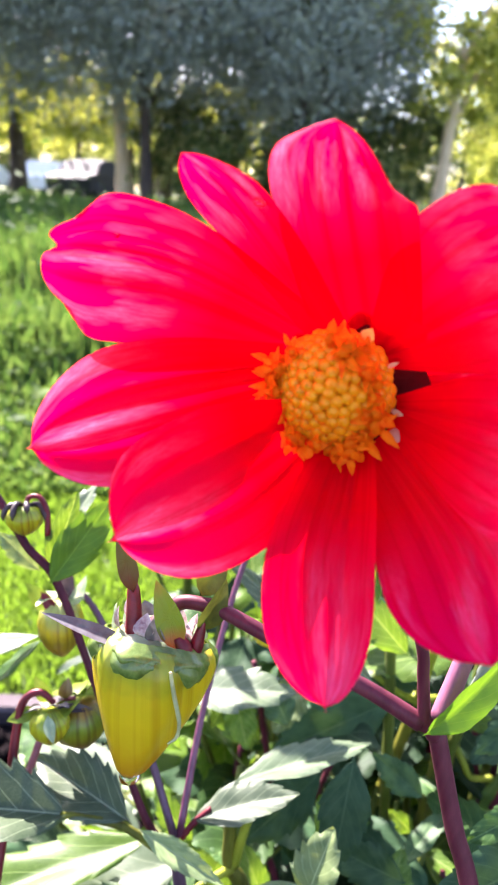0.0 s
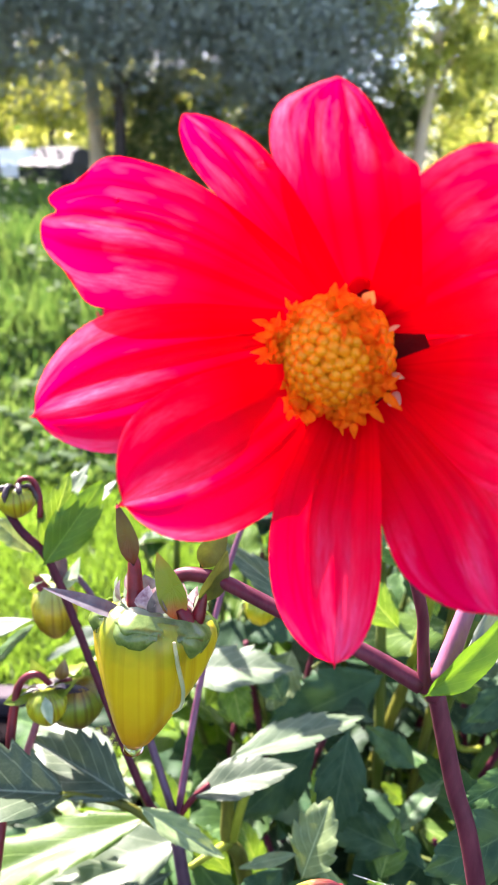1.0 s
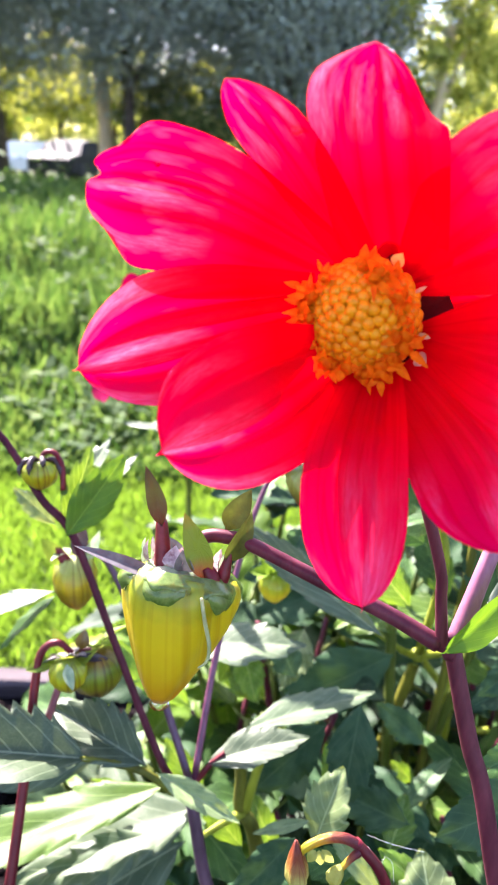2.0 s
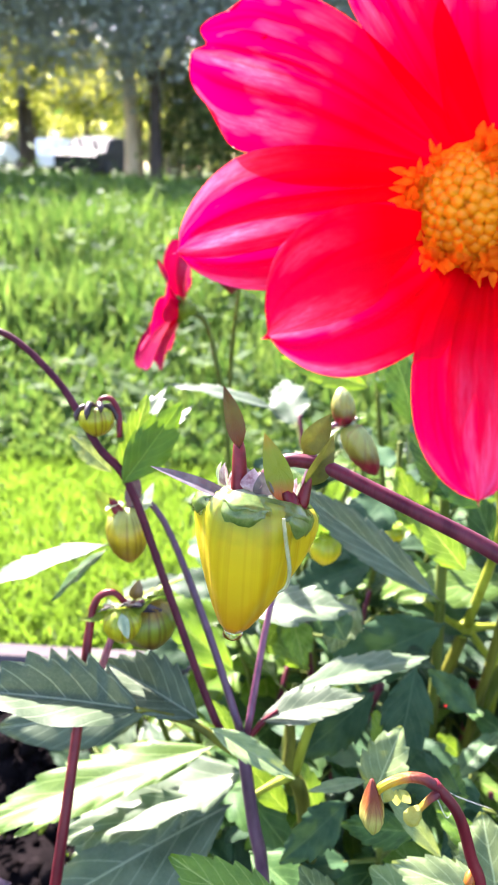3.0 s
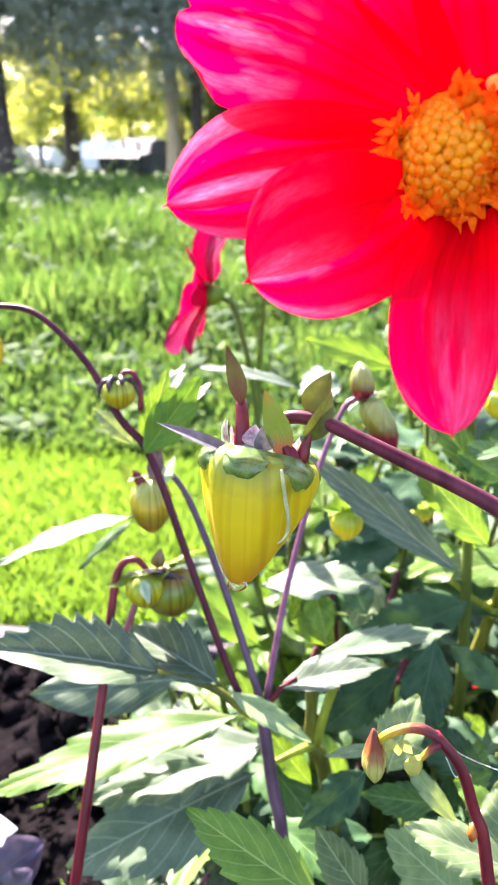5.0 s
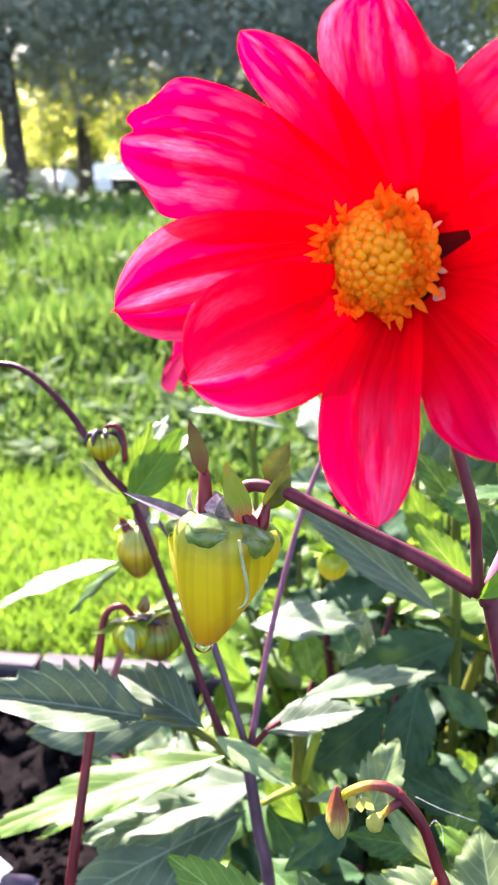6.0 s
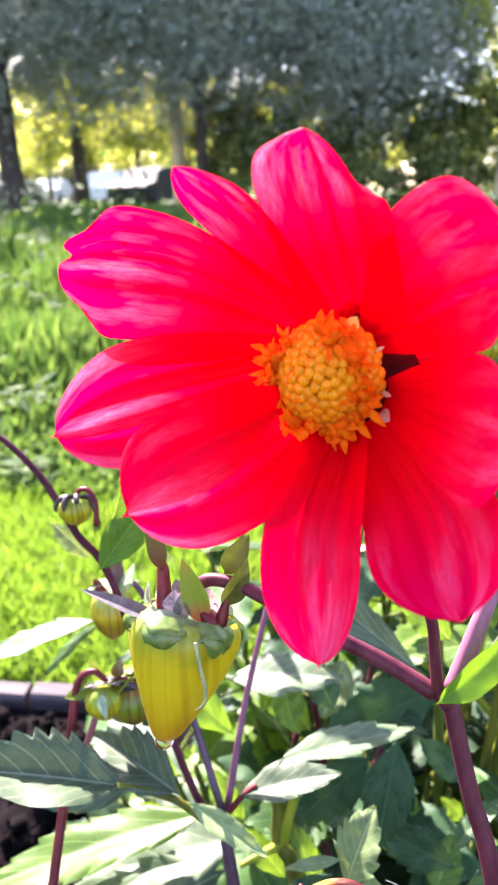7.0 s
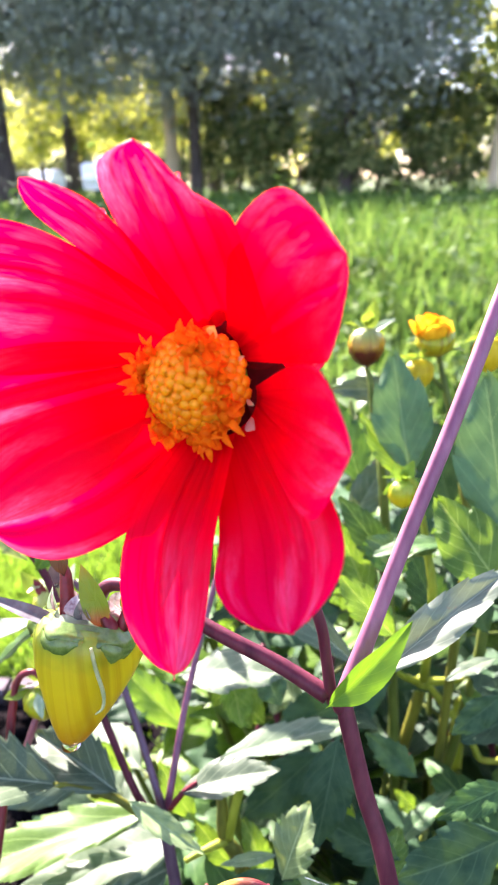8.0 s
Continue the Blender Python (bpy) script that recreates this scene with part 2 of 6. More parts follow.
# the third colour is the painted sheen towards the petal tips
M_PETAL = mat_petal("petal_red", (0.90, 0.001, 0.005), (0.93, 0.001, 0.088), (0.95, 0.12, 0.36))
M_PETAL_FAR = mat_petal("petal_crimson", (0.34, 0.0006, 0.045), (0.33, 0.0008, 0.075), (0.35, 0.002, 0.085), 0.03)
M_DISC = mat_plain("disc_floret_orange", (0.68, 0.185, 0.0004), (0.86, 0.29, 0.0006), 300.0, 0.38, 0.2, through=0.14, depth=0.0002)
M_FLORET = mat_plain("curled_floret_orange", (0.82, 0.105, 0.0004), (0.95, 0.23, 0.0006), 400.0, 0.5, 0.06, through=0.45, depth=0.0002)
M_STEM = mat_plain("stem_purple", (0.052, 0.007, 0.016), (0.125, 0.026, 0.040), 220.0, 0.45, 0.18, stretch=(1, 1, 0.12))
M_STEM_MAROON = mat_plain("stem_maroon", (0.034, 0.004, 0.011), (0.085, 0.014, 0.026), 220.0, 0.45, 0.15, stretch=(1, 1, 0.12))
M_STEM_VIOLET = mat_plain("stem_violet", (0.045, 0.020, 0.036), (0.105, 0.052, 0.080), 200.0, 0.42, 0.35, stretch=(1, 1, 0.12))
M_STEM_PALE = mat_plain("stem_mauve", (0.165, 0.052, 0.098), (0.30, 0.112, 0.18), 160.0, 0.45, 0.35, stretch=(1, 1, 0.12))
M_STEM_ROSE = mat_plain("stem_rose", (0.24, 0.055, 0.070), (0.40, 0.13, 0.14), 200.0, 0.4, 0.4, stretch=(1, 1, 0.12), through=0.15)
M_STEM_PLUM = mat_plain("stem_plum", (0.085, 0.020, 0.048), (0.17, 0.055, 0.095), 200.0, 0.4, 0.4, stretch=(1, 1, 0.12))
M_STEM_RED = mat_plain("stem_red", (0.070, 0.004, 0.010), (0.150, 0.012, 0.018), 200.0, 0.42, 0.25, stretch=(1, 1, 0.12))
M_STEM_BEET = mat_plain("stem_beet", (0.10, 0.003, 0.022), (0.20, 0.010, 0.050), 160.0, 0.45, 0.25, stretch=(1, 1, 0.15), through=0.1)
M_STEM_GREEN = mat_plain("stem_green", (0.06, 0.085, 0.014), (0.14, 0.17, 0.032), 120.0, 0.5, 0.15, stretch=(1, 1, 0.15), through=0.15)
M_STEM_OLIVE = mat_plain("stem_olive", (0.050, 0.052, 0.010), (0.150, 0.155, 0.020), 120.0, 0.55, 0.1, stretch=(1, 1, 0.15))
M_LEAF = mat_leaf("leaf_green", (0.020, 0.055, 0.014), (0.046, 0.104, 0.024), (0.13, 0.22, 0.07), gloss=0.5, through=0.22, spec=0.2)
# dahlia leaf again, with the sun's glow put into a brighter yellow-green
M_LEAF_SUNLIT = mat_leaf("leaf_sunlit", (0.068, 0.145, 0.015), (0.125, 0.225, 0.028), (0.24, 0.34, 0.10), through=0.42, spec=0.32)
M_LEAF_NODE = mat_leaf("leaf_node_green", (0.060, 0.135, 0.014), (0.088, 0.180, 0.014), (0.14, 0.25, 0.03), gloss=0.5, through=0.25, spec=0.2)
M_LEAF_GREY = mat_leaf("leaf_grey_green", (0.047, 0.076, 0.038), (0.090, 0.122, 0.068), (0.20, 0.24, 0.15), gloss=0.48, through=0.10, spec=0.24)
# paler copy: white sun glare on leaves put into the base colour
M_LEAF_SUN_PALE = mat_leaf("leaf_sun_pale", (0.13, 0.19, 0.075), (0.24, 0.31, 0.13), (0.34, 0.42, 0.22), through=0.35, spec=0.3)
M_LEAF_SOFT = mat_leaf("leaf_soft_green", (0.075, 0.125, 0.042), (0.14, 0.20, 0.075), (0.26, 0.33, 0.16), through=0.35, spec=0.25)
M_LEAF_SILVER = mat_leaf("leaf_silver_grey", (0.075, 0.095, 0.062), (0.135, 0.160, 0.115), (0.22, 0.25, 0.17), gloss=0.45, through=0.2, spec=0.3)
# darker copy: shade inside the leaf mass put into the base colour
M_LEAF_SHADED = mat_leaf("leaf_shaded_teal", (0.016, 0.042, 0.018), (0.036, 0.074, 0.032), (0.055, 0.10, 0.045), gloss=0.55, through=0.08, spec=0.12)
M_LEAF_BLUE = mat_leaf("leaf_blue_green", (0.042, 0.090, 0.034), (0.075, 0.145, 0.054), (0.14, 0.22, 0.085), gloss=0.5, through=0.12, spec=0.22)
M_STEM_LIME = mat_plain("stem_yellow_green", (0.17, 0.20, 0.014), (0.34, 0.38, 0.04), 140.0, 0.5, 0.2, stretch=(1, 1, 0.15), through=0.2)
M_YELLOW = mat_plain("petal_yellow", (0.75, 0.36, 0.006), (0.85, 0.55, 0.02), 120.0, 0.45, 0.3, through=0.4)
M_PURPLE = mat_leaf("leaf_purple", (0.018, 0.010, 0.022), (0.040, 0.022, 0.045), (0.06, 0.03, 0.06), through=0.1)
M_WHITE_PETAL = mat_plain("petal_white", (0.70, 0.70, 0.72), (0.82, 0.82, 0.84), 100.0, 0.5, 0.3, through=0.3)
M_BUD = mat_plain("bud_yellow", (0.36, 0.26, 0.005), (0.62, 0.48, 0.012), 90.0, 0.5, 0.25, stretch=(3, 3, 0.25), through=0.3)
M_SEED = mat_ripe("seed_head_yellow", [(0.0, (0.56, 0.17, 0.004)), (0.14, (0.46, 0.23, 0.004)), (0.34, (0.52, 0.34, 0.005)), (0.54, (0.56, 0.40, 0.005)), (0.72, (0.50, 0.38, 0.006)), (0.88, (0.26, 0.28, 0.010)), (1.0, (0.16, 0.23, 0.03))], 95.0, 0.34, 0.35, share=0.08, streak=(0.82, 0.74, 0.6))
M_BUD_YELLOW = mat_ripe("bud_yellow_green", [(0.0, (0.70, 0.52, 0.008)), (0.4, (0.66, 0.52, 0.010)), (0.75, (0.36, 0.42, 0.02)), (1.0, (0.24, 0.34, 0.03))], streak=(0.85, 0.8, 0.7))
M_BUD_OLIVE = mat_ripe("bud_olive", [(0.0, (0.46, 0.22, 0.01)), (0.12, (0.17, 0.07, 0.008)), (0.4, (0.24, 0.18, 0.008)), (0.6, (0.50, 0.38, 0.010)), (0.78, (0.36, 0.38, 0.04)), (1.0, (0.45, 0.52, 0.20))], streak=(0.66, 0.58, 0.6))
M_BUD_SPENT = mat_ripe("spent_head_green_red", [(0.0, (0.22, 0.006, 0.028)), (0.28, (0.20, 0.010, 0.024)), (0.42, (0.16, 0.12, 0.02)), (0.62, (0.30, 0.30, 0.05)), (1.0, (0.40, 0.46, 0.16))])
M_BUD_ROUND = mat_ripe("bud_round_green", [(0.0, (0.12, 0.022, 0.010)), (0.25, (0.14, 0.070, 0.008)), (0.5, (0.20, 0.20, 0.010)), (0.75, (0.17, 0.24, 0.02)), (1.0, (0.32, 0.17, 0.03))], streak=(0.60, 0.50, 0.6))
M_BUD_MAROON = mat_ripe("bud_maroon_yellow", [(0.0, (0.05, 0.006, 0.006)), (0.42, (0.10, 0.014, 0.008)), (0.6, (0.45, 0.26, 0.01)), (0.78, (0.30, 0.30, 0.05)), (1.0, (0.26, 0.32, 0.12))])
M_BUD_GREEN = mat_ripe("bud_green", [(0.0, (0.20, 0.09, 0.010)), (0.22, (0.36, 0.29, 0.008)), (0.6, (0.42, 0.42, 0.010)), (1.0, (0.24, 0.34, 0.03))], streak=(0.62, 0.46, 0.5))
M_BUD_DARK = mat_plain("bud_bronze", (0.10, 0.05, 0.015), (0.24, 0.17, 0.02), 90.0, 0.35, 0.5, stretch=(3, 3, 0.3), through=0.15)
M_CALYX = mat_plain("calyx_green", (0.075, 0.13, 0.020), (0.20, 0.28, 0.065), 300.0, 0.12, 0.6, through=0.3, relief=0.5, depth=0.0006)
M_CROWN_WET = mat_plain("wet_membrane", (0.22, 0.10, 0.12), (0.55, 0.44, 0.44), 500.0, 0.08, 0.7, through=0.3, relief=0.6)
# maroon that stands in for shade in the hollow between petal roots
M_HOLLOW_SHADE = mat_plain("hollow_shade_maroon", (0.075, 0.001, 0.002), (0.15, 0.002, 0.004), 200.0, 0.8, 0.1)
M_SEPAL = mat_plain("sepal_green", (0.10, 0.16, 0.012), (0.22, 0.28, 0.024), 150.0, 0.45, 0.25, through=0.4)
M_SEPAL_FRESH = mat_plain("sepal_fresh_green", (0.11, 0.20, 0.012), (0.22, 0.34, 0.022), 150.0, 0.45, 0.25, through=0.4)
M_SEPAL_OLIVE = mat_plain("sepal_olive", (0.045, 0.050, 0.008), (0.115, 0.125, 0.015), 200.0, 0.45, 0.2, through=0.14)
M_SEPAL_FLUSHED = mat_ripe("sepal_green_red_base", [(0.0, (0.11, 0.010, 0.010)), (0.22, (0.13, 0.045, 0.010)), (0.42, (0.075, 0.115, 0.005)), (0.75, (0.090, 0.135, 0.006)), (1.0, (0.16, 0.12, 0.008))], 120.0, 0.4, 0.3, share=0.16, streak=(1.0, 1.0, 1.0))
M_SEPAL_MAUVE = mat_plain("sepal_mauve_grey", (0.065, 0.045, 0.052), (0.18, 0.17, 0.165), 220.0, 0.4, 0.4, through=0.15)
M_HOOK = mat_ripe("stalk_red_to_yellow", [(0.0, (0.34, 0.32, 0.012)), (0.3, (0.46, 0.30, 0.014)), (0.55, (0.30, 0.075, 0.030)), (0.8, (0.13, 0.020, 0.028)), (1.0, (0.10, 0.012, 0.018))], 150.0, 0.4, 0.4, "X")
M_HOOK_NODE = mat_plain("node_orange", (0.20, 0.03, 0.01), (0.42, 0.13, 0.015), 300.0, 0.4, 0.4, through=0.2)
M_WITHERED = mat_ripe("withered_bud", [(0.0, (0.34, 0.38, 0.07)), (0.4, (0.40, 0.38, 0.10)), (0.58, (0.26, 0.13, 0.035)), (0.75, (0.20, 0.05, 0.014)), (1.0, (0.14, 0.035, 0.025))], 200.0, 0.4, 0.3)
M_WITHERED_PALE = mat_plain("withered_pale", (0.30, 0.30, 0.05), (0.46, 0.45, 0.12), 300.0, 0.5, 0.3, through=0.4)
M_SEPAL_BROWN = mat_ripe("sepal_brown_red", [(0.0, (0.055, 0.006, 0.006)), (0.3, (0.060, 0.030, 0.008)), (0.65, (0.075, 0.070, 0.012)), (1.0, (0.055, 0.028, 0.012))], 200.0, 0.45, 0.25, share=0.12, streak=(1.0, 1.0, 1.0))
M_SEPAL_DARK = mat_plain("sepal_dark", (0.020, 0.010, 0.015), (0.075, 0.045, 0.045), 250.0, 0.4, 0.45, through=0.2)
M_SEPAL_RED = mat_plain("sepal_red", (0.10, 0.004, 0.010), (0.22, 0.014, 0.024), 220.0, 0.4, 0.45, through=0.3)
M_SEPAL_RED_BRIGHT = mat_plain("petal_scrap_red", (0.55, 0.01, 0.02), (0.70, 0.03, 0.04), 220.0, 0.5, 0.2, through=0.3)
M_SEPAL_PALE = mat_plain("sepal_pale", (0.20, 0.28, 0.15), (0.40, 0.46, 0.30), 220.0, 0.3, 0.5, through=0.35)
M_SCALE = mat_plain("papery_scale", (0.70, 0.50, 0.28), (0.86, 0.70, 0.44), 300.0, 0.4, 0.4, through=0.4)
M_SCALE_YELLOW = mat_plain("scale_yellow", (0.80, 0.62, 0.10), (0.90, 0.76, 0.22), 300.0, 0.4, 0.4, through=0.4)
M_SCALE_PINK = mat_plain("scale_pink", (0.62, 0.30, 0.26), (0.80, 0.50, 0.42), 300.0, 0.4, 0.4, through=0.4)
M_THREAD = mat_plain("pale_thread", (0.30, 0.32, 0.14), (0.52, 0.52, 0.30), 300.0, 0.4, 0.4, through=0.3)
M_WEB = mat_plain("cobweb_white", (0.70, 0.72, 0.70), (0.84, 0.86, 0.84), 300.0, 0.4, 0.4, through=0.4)
# dark soil, lowered further to put the shade among the plants into its colour
M_SOIL = mat_plain("dark_shaded_soil", (0.003, 0.0024, 0.0026), (0.011, 0.0082, 0.0085), 45.0, 1.0, 0.03, relief=0.9, depth=0.01)
M_WOOD = mat_plain("weathered_board", (0.05, 0.037, 0.040), (0.11, 0.085, 0.09), 8.0, 0.8, 0.25, stretch=(1, 14, 14), relief=0.6, depth=0.003)
M_GROUND = mat_plain("turf_ground", (0.035, 0.06, 0.012), (0.09, 0.13, 0.03), 3.0, 0.9, 0.2, relief=0.6, depth=0.02)
M_LAWN = mat_islands("lawn_blades", (0.125, 0.21, 0.020), (0.215, 0.32, 0.045), 0.7, 0.5, (1.12, 1.2, 0.7), mid=(0.165, 0.26, 0.03))
M_MEADOW = mat_islands("meadow_blades", (0.040, 0.088, 0.020), (0.16, 0.225, 0.062), 0.8, 0.45, (1.15, 1.2, 0.7), mid=(0.078, 0.138, 0.031))
M_WEEDS = mat_islands("weed_leaves", (0.040, 0.088, 0.023), (0.15, 0.21, 0.06), 0.8, 0.4, (1.15, 1.2, 0.65), mid=(0.065, 0.12, 0.032))
M_BARK = mat_plain("dark_bark", (0.035, 0.028, 0.024), (0.10, 0.075, 0.06), 6.0, 0.9, 0.2, stretch=(3, 3, 0.5), relief=0.9, depth=0.03)
# pale bark, raised further so that sunlight on the trunk is in its colour
M_BARK_PALE = mat_plain("pale_sunlit_bark", (0.46, 0.34, 0.20), (0.68, 0.53, 0.34), 6.0, 0.85, 0.2, stretch=(3, 3, 0.5), relief=0.8, depth=0.02)
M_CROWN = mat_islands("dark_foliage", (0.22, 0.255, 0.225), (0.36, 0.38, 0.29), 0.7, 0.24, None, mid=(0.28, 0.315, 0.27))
# olive leaves; the light end paints sun dapples leaf by leaf
M_CROWN_OLIVE = mat_islands("olive_dappled_foliage", (0.06, 0.085, 0.03), (0.46, 0.46, 0.18), 0.55, 0.45, None, mid=(0.15, 0.19, 0.06))
# backlit glow of the far crowns is put into these high leaf colours
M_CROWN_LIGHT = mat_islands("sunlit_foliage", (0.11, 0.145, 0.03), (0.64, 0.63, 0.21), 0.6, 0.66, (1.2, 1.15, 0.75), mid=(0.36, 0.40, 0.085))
M_WHITE = mat_plain("white_paint", (0.74, 0.74, 0.76), (0.82, 0.82, 0.84), 2.0, 0.3, 0.5, relief=0.05)
M_BLACK = mat_plain("black_paint", (0.008, 0.008, 0.010), (0.016, 0.016, 0.018), 2.0, 0.6, 0.15, relief=0.05)
M_GLASS = mat_plain("dark_glass", (0.02, 0.025, 0.03), (0.03, 0.035, 0.04), 1.0, 0.08, 0.6, relief=0.0)
M_TYRE = mat_plain("rubber", (0.012, 0.012, 0.012), (0.03, 0.03, 0.03), 40.0, 0.8, 0.3)


def mat_dew():
    m, n, l, b = material("dew_water")
    b.inputs["Base Color"].default_value = (1, 1, 1, 1)
    b.inputs["Roughness"].default_value = 0.02
    b.inputs["IOR"].default_value = 1.33
    b.inputs["Transmission Weight"].default_value = 1.0
    return m


M_DEW = mat_dew()

# ---- building helpers ----
ORIGIN = {}


def thing(name, base, label, category, group="", kind=""):
    ob = new(name)
    ob.location = base
    ob.empty_display_size = 0.01
    ORIGIN[ob.name] = Vector(base)
    return tagged(ob, label, category, group, kind)


def mesh_of(name, shape, mat, origin=Vector((0, 0, 0)), smooth=True):
    verts, faces, uvs = shape if len(shape) == 3 else (*shape, None)
    verts = np.asarray(verts, float) - np.array(origin)
    me = bpy.data.meshes.new(name)
    me.from_pydata(verts.tolist(), [], faces)
    if uvs is not None:
        layer = me.uv_layers.new(name="UVMap")
        idx = np.empty(len(me.loops), dtype=np.int32)
        me.loops.foreach_get("vertex_index", idx)
        layer.data.foreach_set("uv", np.asarray(uvs, np.float32)[idx].ravel())
    if smooth:
        me.polygons.foreach_set("use_smooth", [True] * len(me.polygons))
    me.materials.append(mat)
    me.update()
    return me


def part(name, shape, mat, parent, label="", smooth=True):
    """One mesh of a thing; its places are given in the world."""
    origin = ORIGIN[parent.name]
    ob = new(name, mesh_of(name, shape, mat, origin, smooth))
    ob.parent = parent
    ORIGIN[ob.name] = origin
    return tagged(ob, label) if label else ob


def single(name, shape, mat, label, category, kind="", smooth=True, group=""):
    ob = new(name, mesh_of(name, shape, mat, smooth=smooth))
    ORIGIN[ob.name] = Vector((0, 0, 0))
    return tagged(ob, label, category, group, kind)


def join(*shapes):
    verts, faces, uvs, n = [], [], [], 0
    for s in shapes:
        v, f = np.asarray(s[0], float), s[1]
        verts.append(v)
        faces += [[i + n for i in q] for q in f]
        uvs.append(s[2] if len(s) == 3 and s[2] is not None else np.zeros((len(v), 2)))
        n += len(v)
    return np.concatenate(verts), faces, np.concatenate(uvs)


def curve(points, steps=8):
    """A smooth line through points (Catmull-Rom)."""
    p = np.asarray(points, float)
    p = np.concatenate([[2 * p[0] - p[1]], p, [2 * p[-1] - p[-2]]])
    out = []
    for i in range(1, len(p) - 2):
        a, b, c, d = p[i - 1 : i + 3]
        for k in range(steps):
            t = k / steps
            out.append(0.5 * (2 * b + (c - a) * t + (2 * a - 5 * b + 4 * c - d) * t**2 + (3 * b - a - 3 * c + d) * t**3))
    out.append(p[-2])
    return np.array(out)


def tube(points, radii, seg=10, steps=6, lumps=0.0):
    """A stem: round, tapering from radius to radius along a smooth line."""
    line = curve(points, steps)
    r = np.interp(np.linspace(0, 1, len(line)), np.linspace(0, 1, len(radii)), radii)
    ahead = np.gradient(line, axis=0)
    ahead /= np.linalg.norm(ahead, axis=1)[:, None] + 1e-12
    side = np.cross(ahead[0], (0.3, 0.9, 0.2))
    verts = []
    for i in range(len(line)):
        side = side - ahead[i] * (side @ ahead[i])
        side /= np.linalg.norm(side) + 1e-12
        up = np.cross(ahead[i], side)
        for k in range(seg):
            a = 2 * math.pi * k / seg
            rr = r[i] * (1 + lumps * math.sin(3 * a + i * 0.35) + lumps * 0.6 * math.sin(i * 0.9))
            verts.append(line[i] + rr * (math.cos(a) * side + math.sin(a) * up))
    n = len(line)
    faces = [[i * seg + k, i * seg + (k + 1) % seg, (i + 1) * seg + (k + 1) % seg, (i + 1) * seg + k] for i in range(n - 1) for k in range(seg)]
    faces += [list(range(seg))[::-1], [(n - 1) * seg + k for k in range(seg)]]
    return np.array(verts), faces


def frame_of(ahead, up):
    a = Vector(ahead).normalized()
    s = Vector(up).cross(a).normalized()
    return np.array(a), np.array(s), np.array(a.cross(s))


def lathe(base, tip, profile, seg=20, ribs=0, rib=0.0, up=(0.2, 1, 0.1), lobes=0.0):
    """A bud: rings of radius r at share u of the way from base to tip."""
    base, tip = np.asarray(base, float), np.asarray(tip, float)
    a, s, n = frame_of(tip - base, up)
    verts, length = [], np.linalg.norm(tip - base)
    for u, r in profile:
        for k in range(seg):
            q = 2 * math.pi * k / seg
            rr = r * (1 + rib * math.cos(ribs * q))
            reach = u + lobes * (u / profile[-1][0]) ** 2 * math.cos(ribs * q + 0.6 * math.sin(q))
            verts.append(base + a * reach * length + rr * (math.cos(q) * s + math.sin(q) * n))
    m = len(profile)
    faces = [[i * seg + k, i * seg + (k + 1) % seg, (i + 1) * seg + (k + 1) % seg, (i + 1) * seg + k] for i in range(m - 1) for k in range(seg)]
    faces += [list(range(seg))[::-1], [(m - 1) * seg + k for k in range(seg)]]
    return np.array(verts), faces


def leaf(length, width, teeth=9, bow=0.12, fold=0.25, cut=0.16, wave=0.03, nu=62, nv=6, belly=0.42, twist=0.0, smooth_side=0):
    """A toothed leaf that lies along x from its base, with its face up along z. smooth_side: the margin, 1 or -1, that has no teeth."""
    us = np.linspace(0, 1, nu)
    w = np.where(us < belly, np.abs(np.sin(0.5 * math.pi * us / belly)) ** 0.75, np.abs(np.cos(0.5 * math.pi * (us - belly) / (1 - belly))) ** 0.9)
    tooth = ((us * teeth) % 1.0)
    whole = w.copy()
    w = w * np.where(us > 0.06, 1, 0.6)
    verts, uvs = [], []
    for i, u in enumerate(us):
        for k in range(-nv, nv + 1):
            v = k / nv
            bite = cut * (1 - tooth[i]) * abs(v) ** 3 * (v * smooth_side <= 0)
            y = v * w[i] * (1 - bite) * width / 2
            x = u * length + (abs(v) ** 2) * 0.05 * length * (1 - u) + (abs(v) ** 6) * 0.22 * tooth[i] * length / teeth * (cut > 0.05) * (v * smooth_side <= 0)
            z = -bow * length * u * u + fold * abs(y) - 0.1 * width * (abs(v) ** 3) * w[i]
            z += wave * width * math.sin(u * 17 + k * 0.4) * abs(v)
            c, s = math.cos(twist * u), math.sin(twist * u)
            verts.append((x, y * c - z * s * 0.3, z + y * s))
            uvs.append((u, 0.5 + 0.5 * v * min(1.0, whole[i] + 0.15)))
    m = 2 * nv + 1
    faces = [[i * m + k, (i + 1) * m + k, (i + 1) * m + k + 1, i * m + k + 1] for i in range(nu - 1) for k in range(m - 1)]
    return np.array(verts), faces, np.array(uvs)


def laid(shape, base, tip, up=(0, 0, 1)):
    """A leaf carried from its own axes to where it grows: its chord runs from base to tip."""
    v = shape[0]
    base, tip = np.asarray(base, float), np.asarray(tip, float)
    a, s, n = frame_of(tip - base, up)
    end = v[-1]
    drop = math.atan2(end[2], end[0])
    c, d = math.cos(-drop), math.sin(-drop)
    x, z = v[:, 0] * c - v[:, 2] * d, v[:, 0] * d + v[:, 2] * c
    k = np.linalg.norm(tip - base) / max(math.hypot(end[0], end[2]), 1e-6)
    return base + k * (x[:, None] * a + v[:, 1:2] * s + z[:, None] * n), shape[1], shape[2]


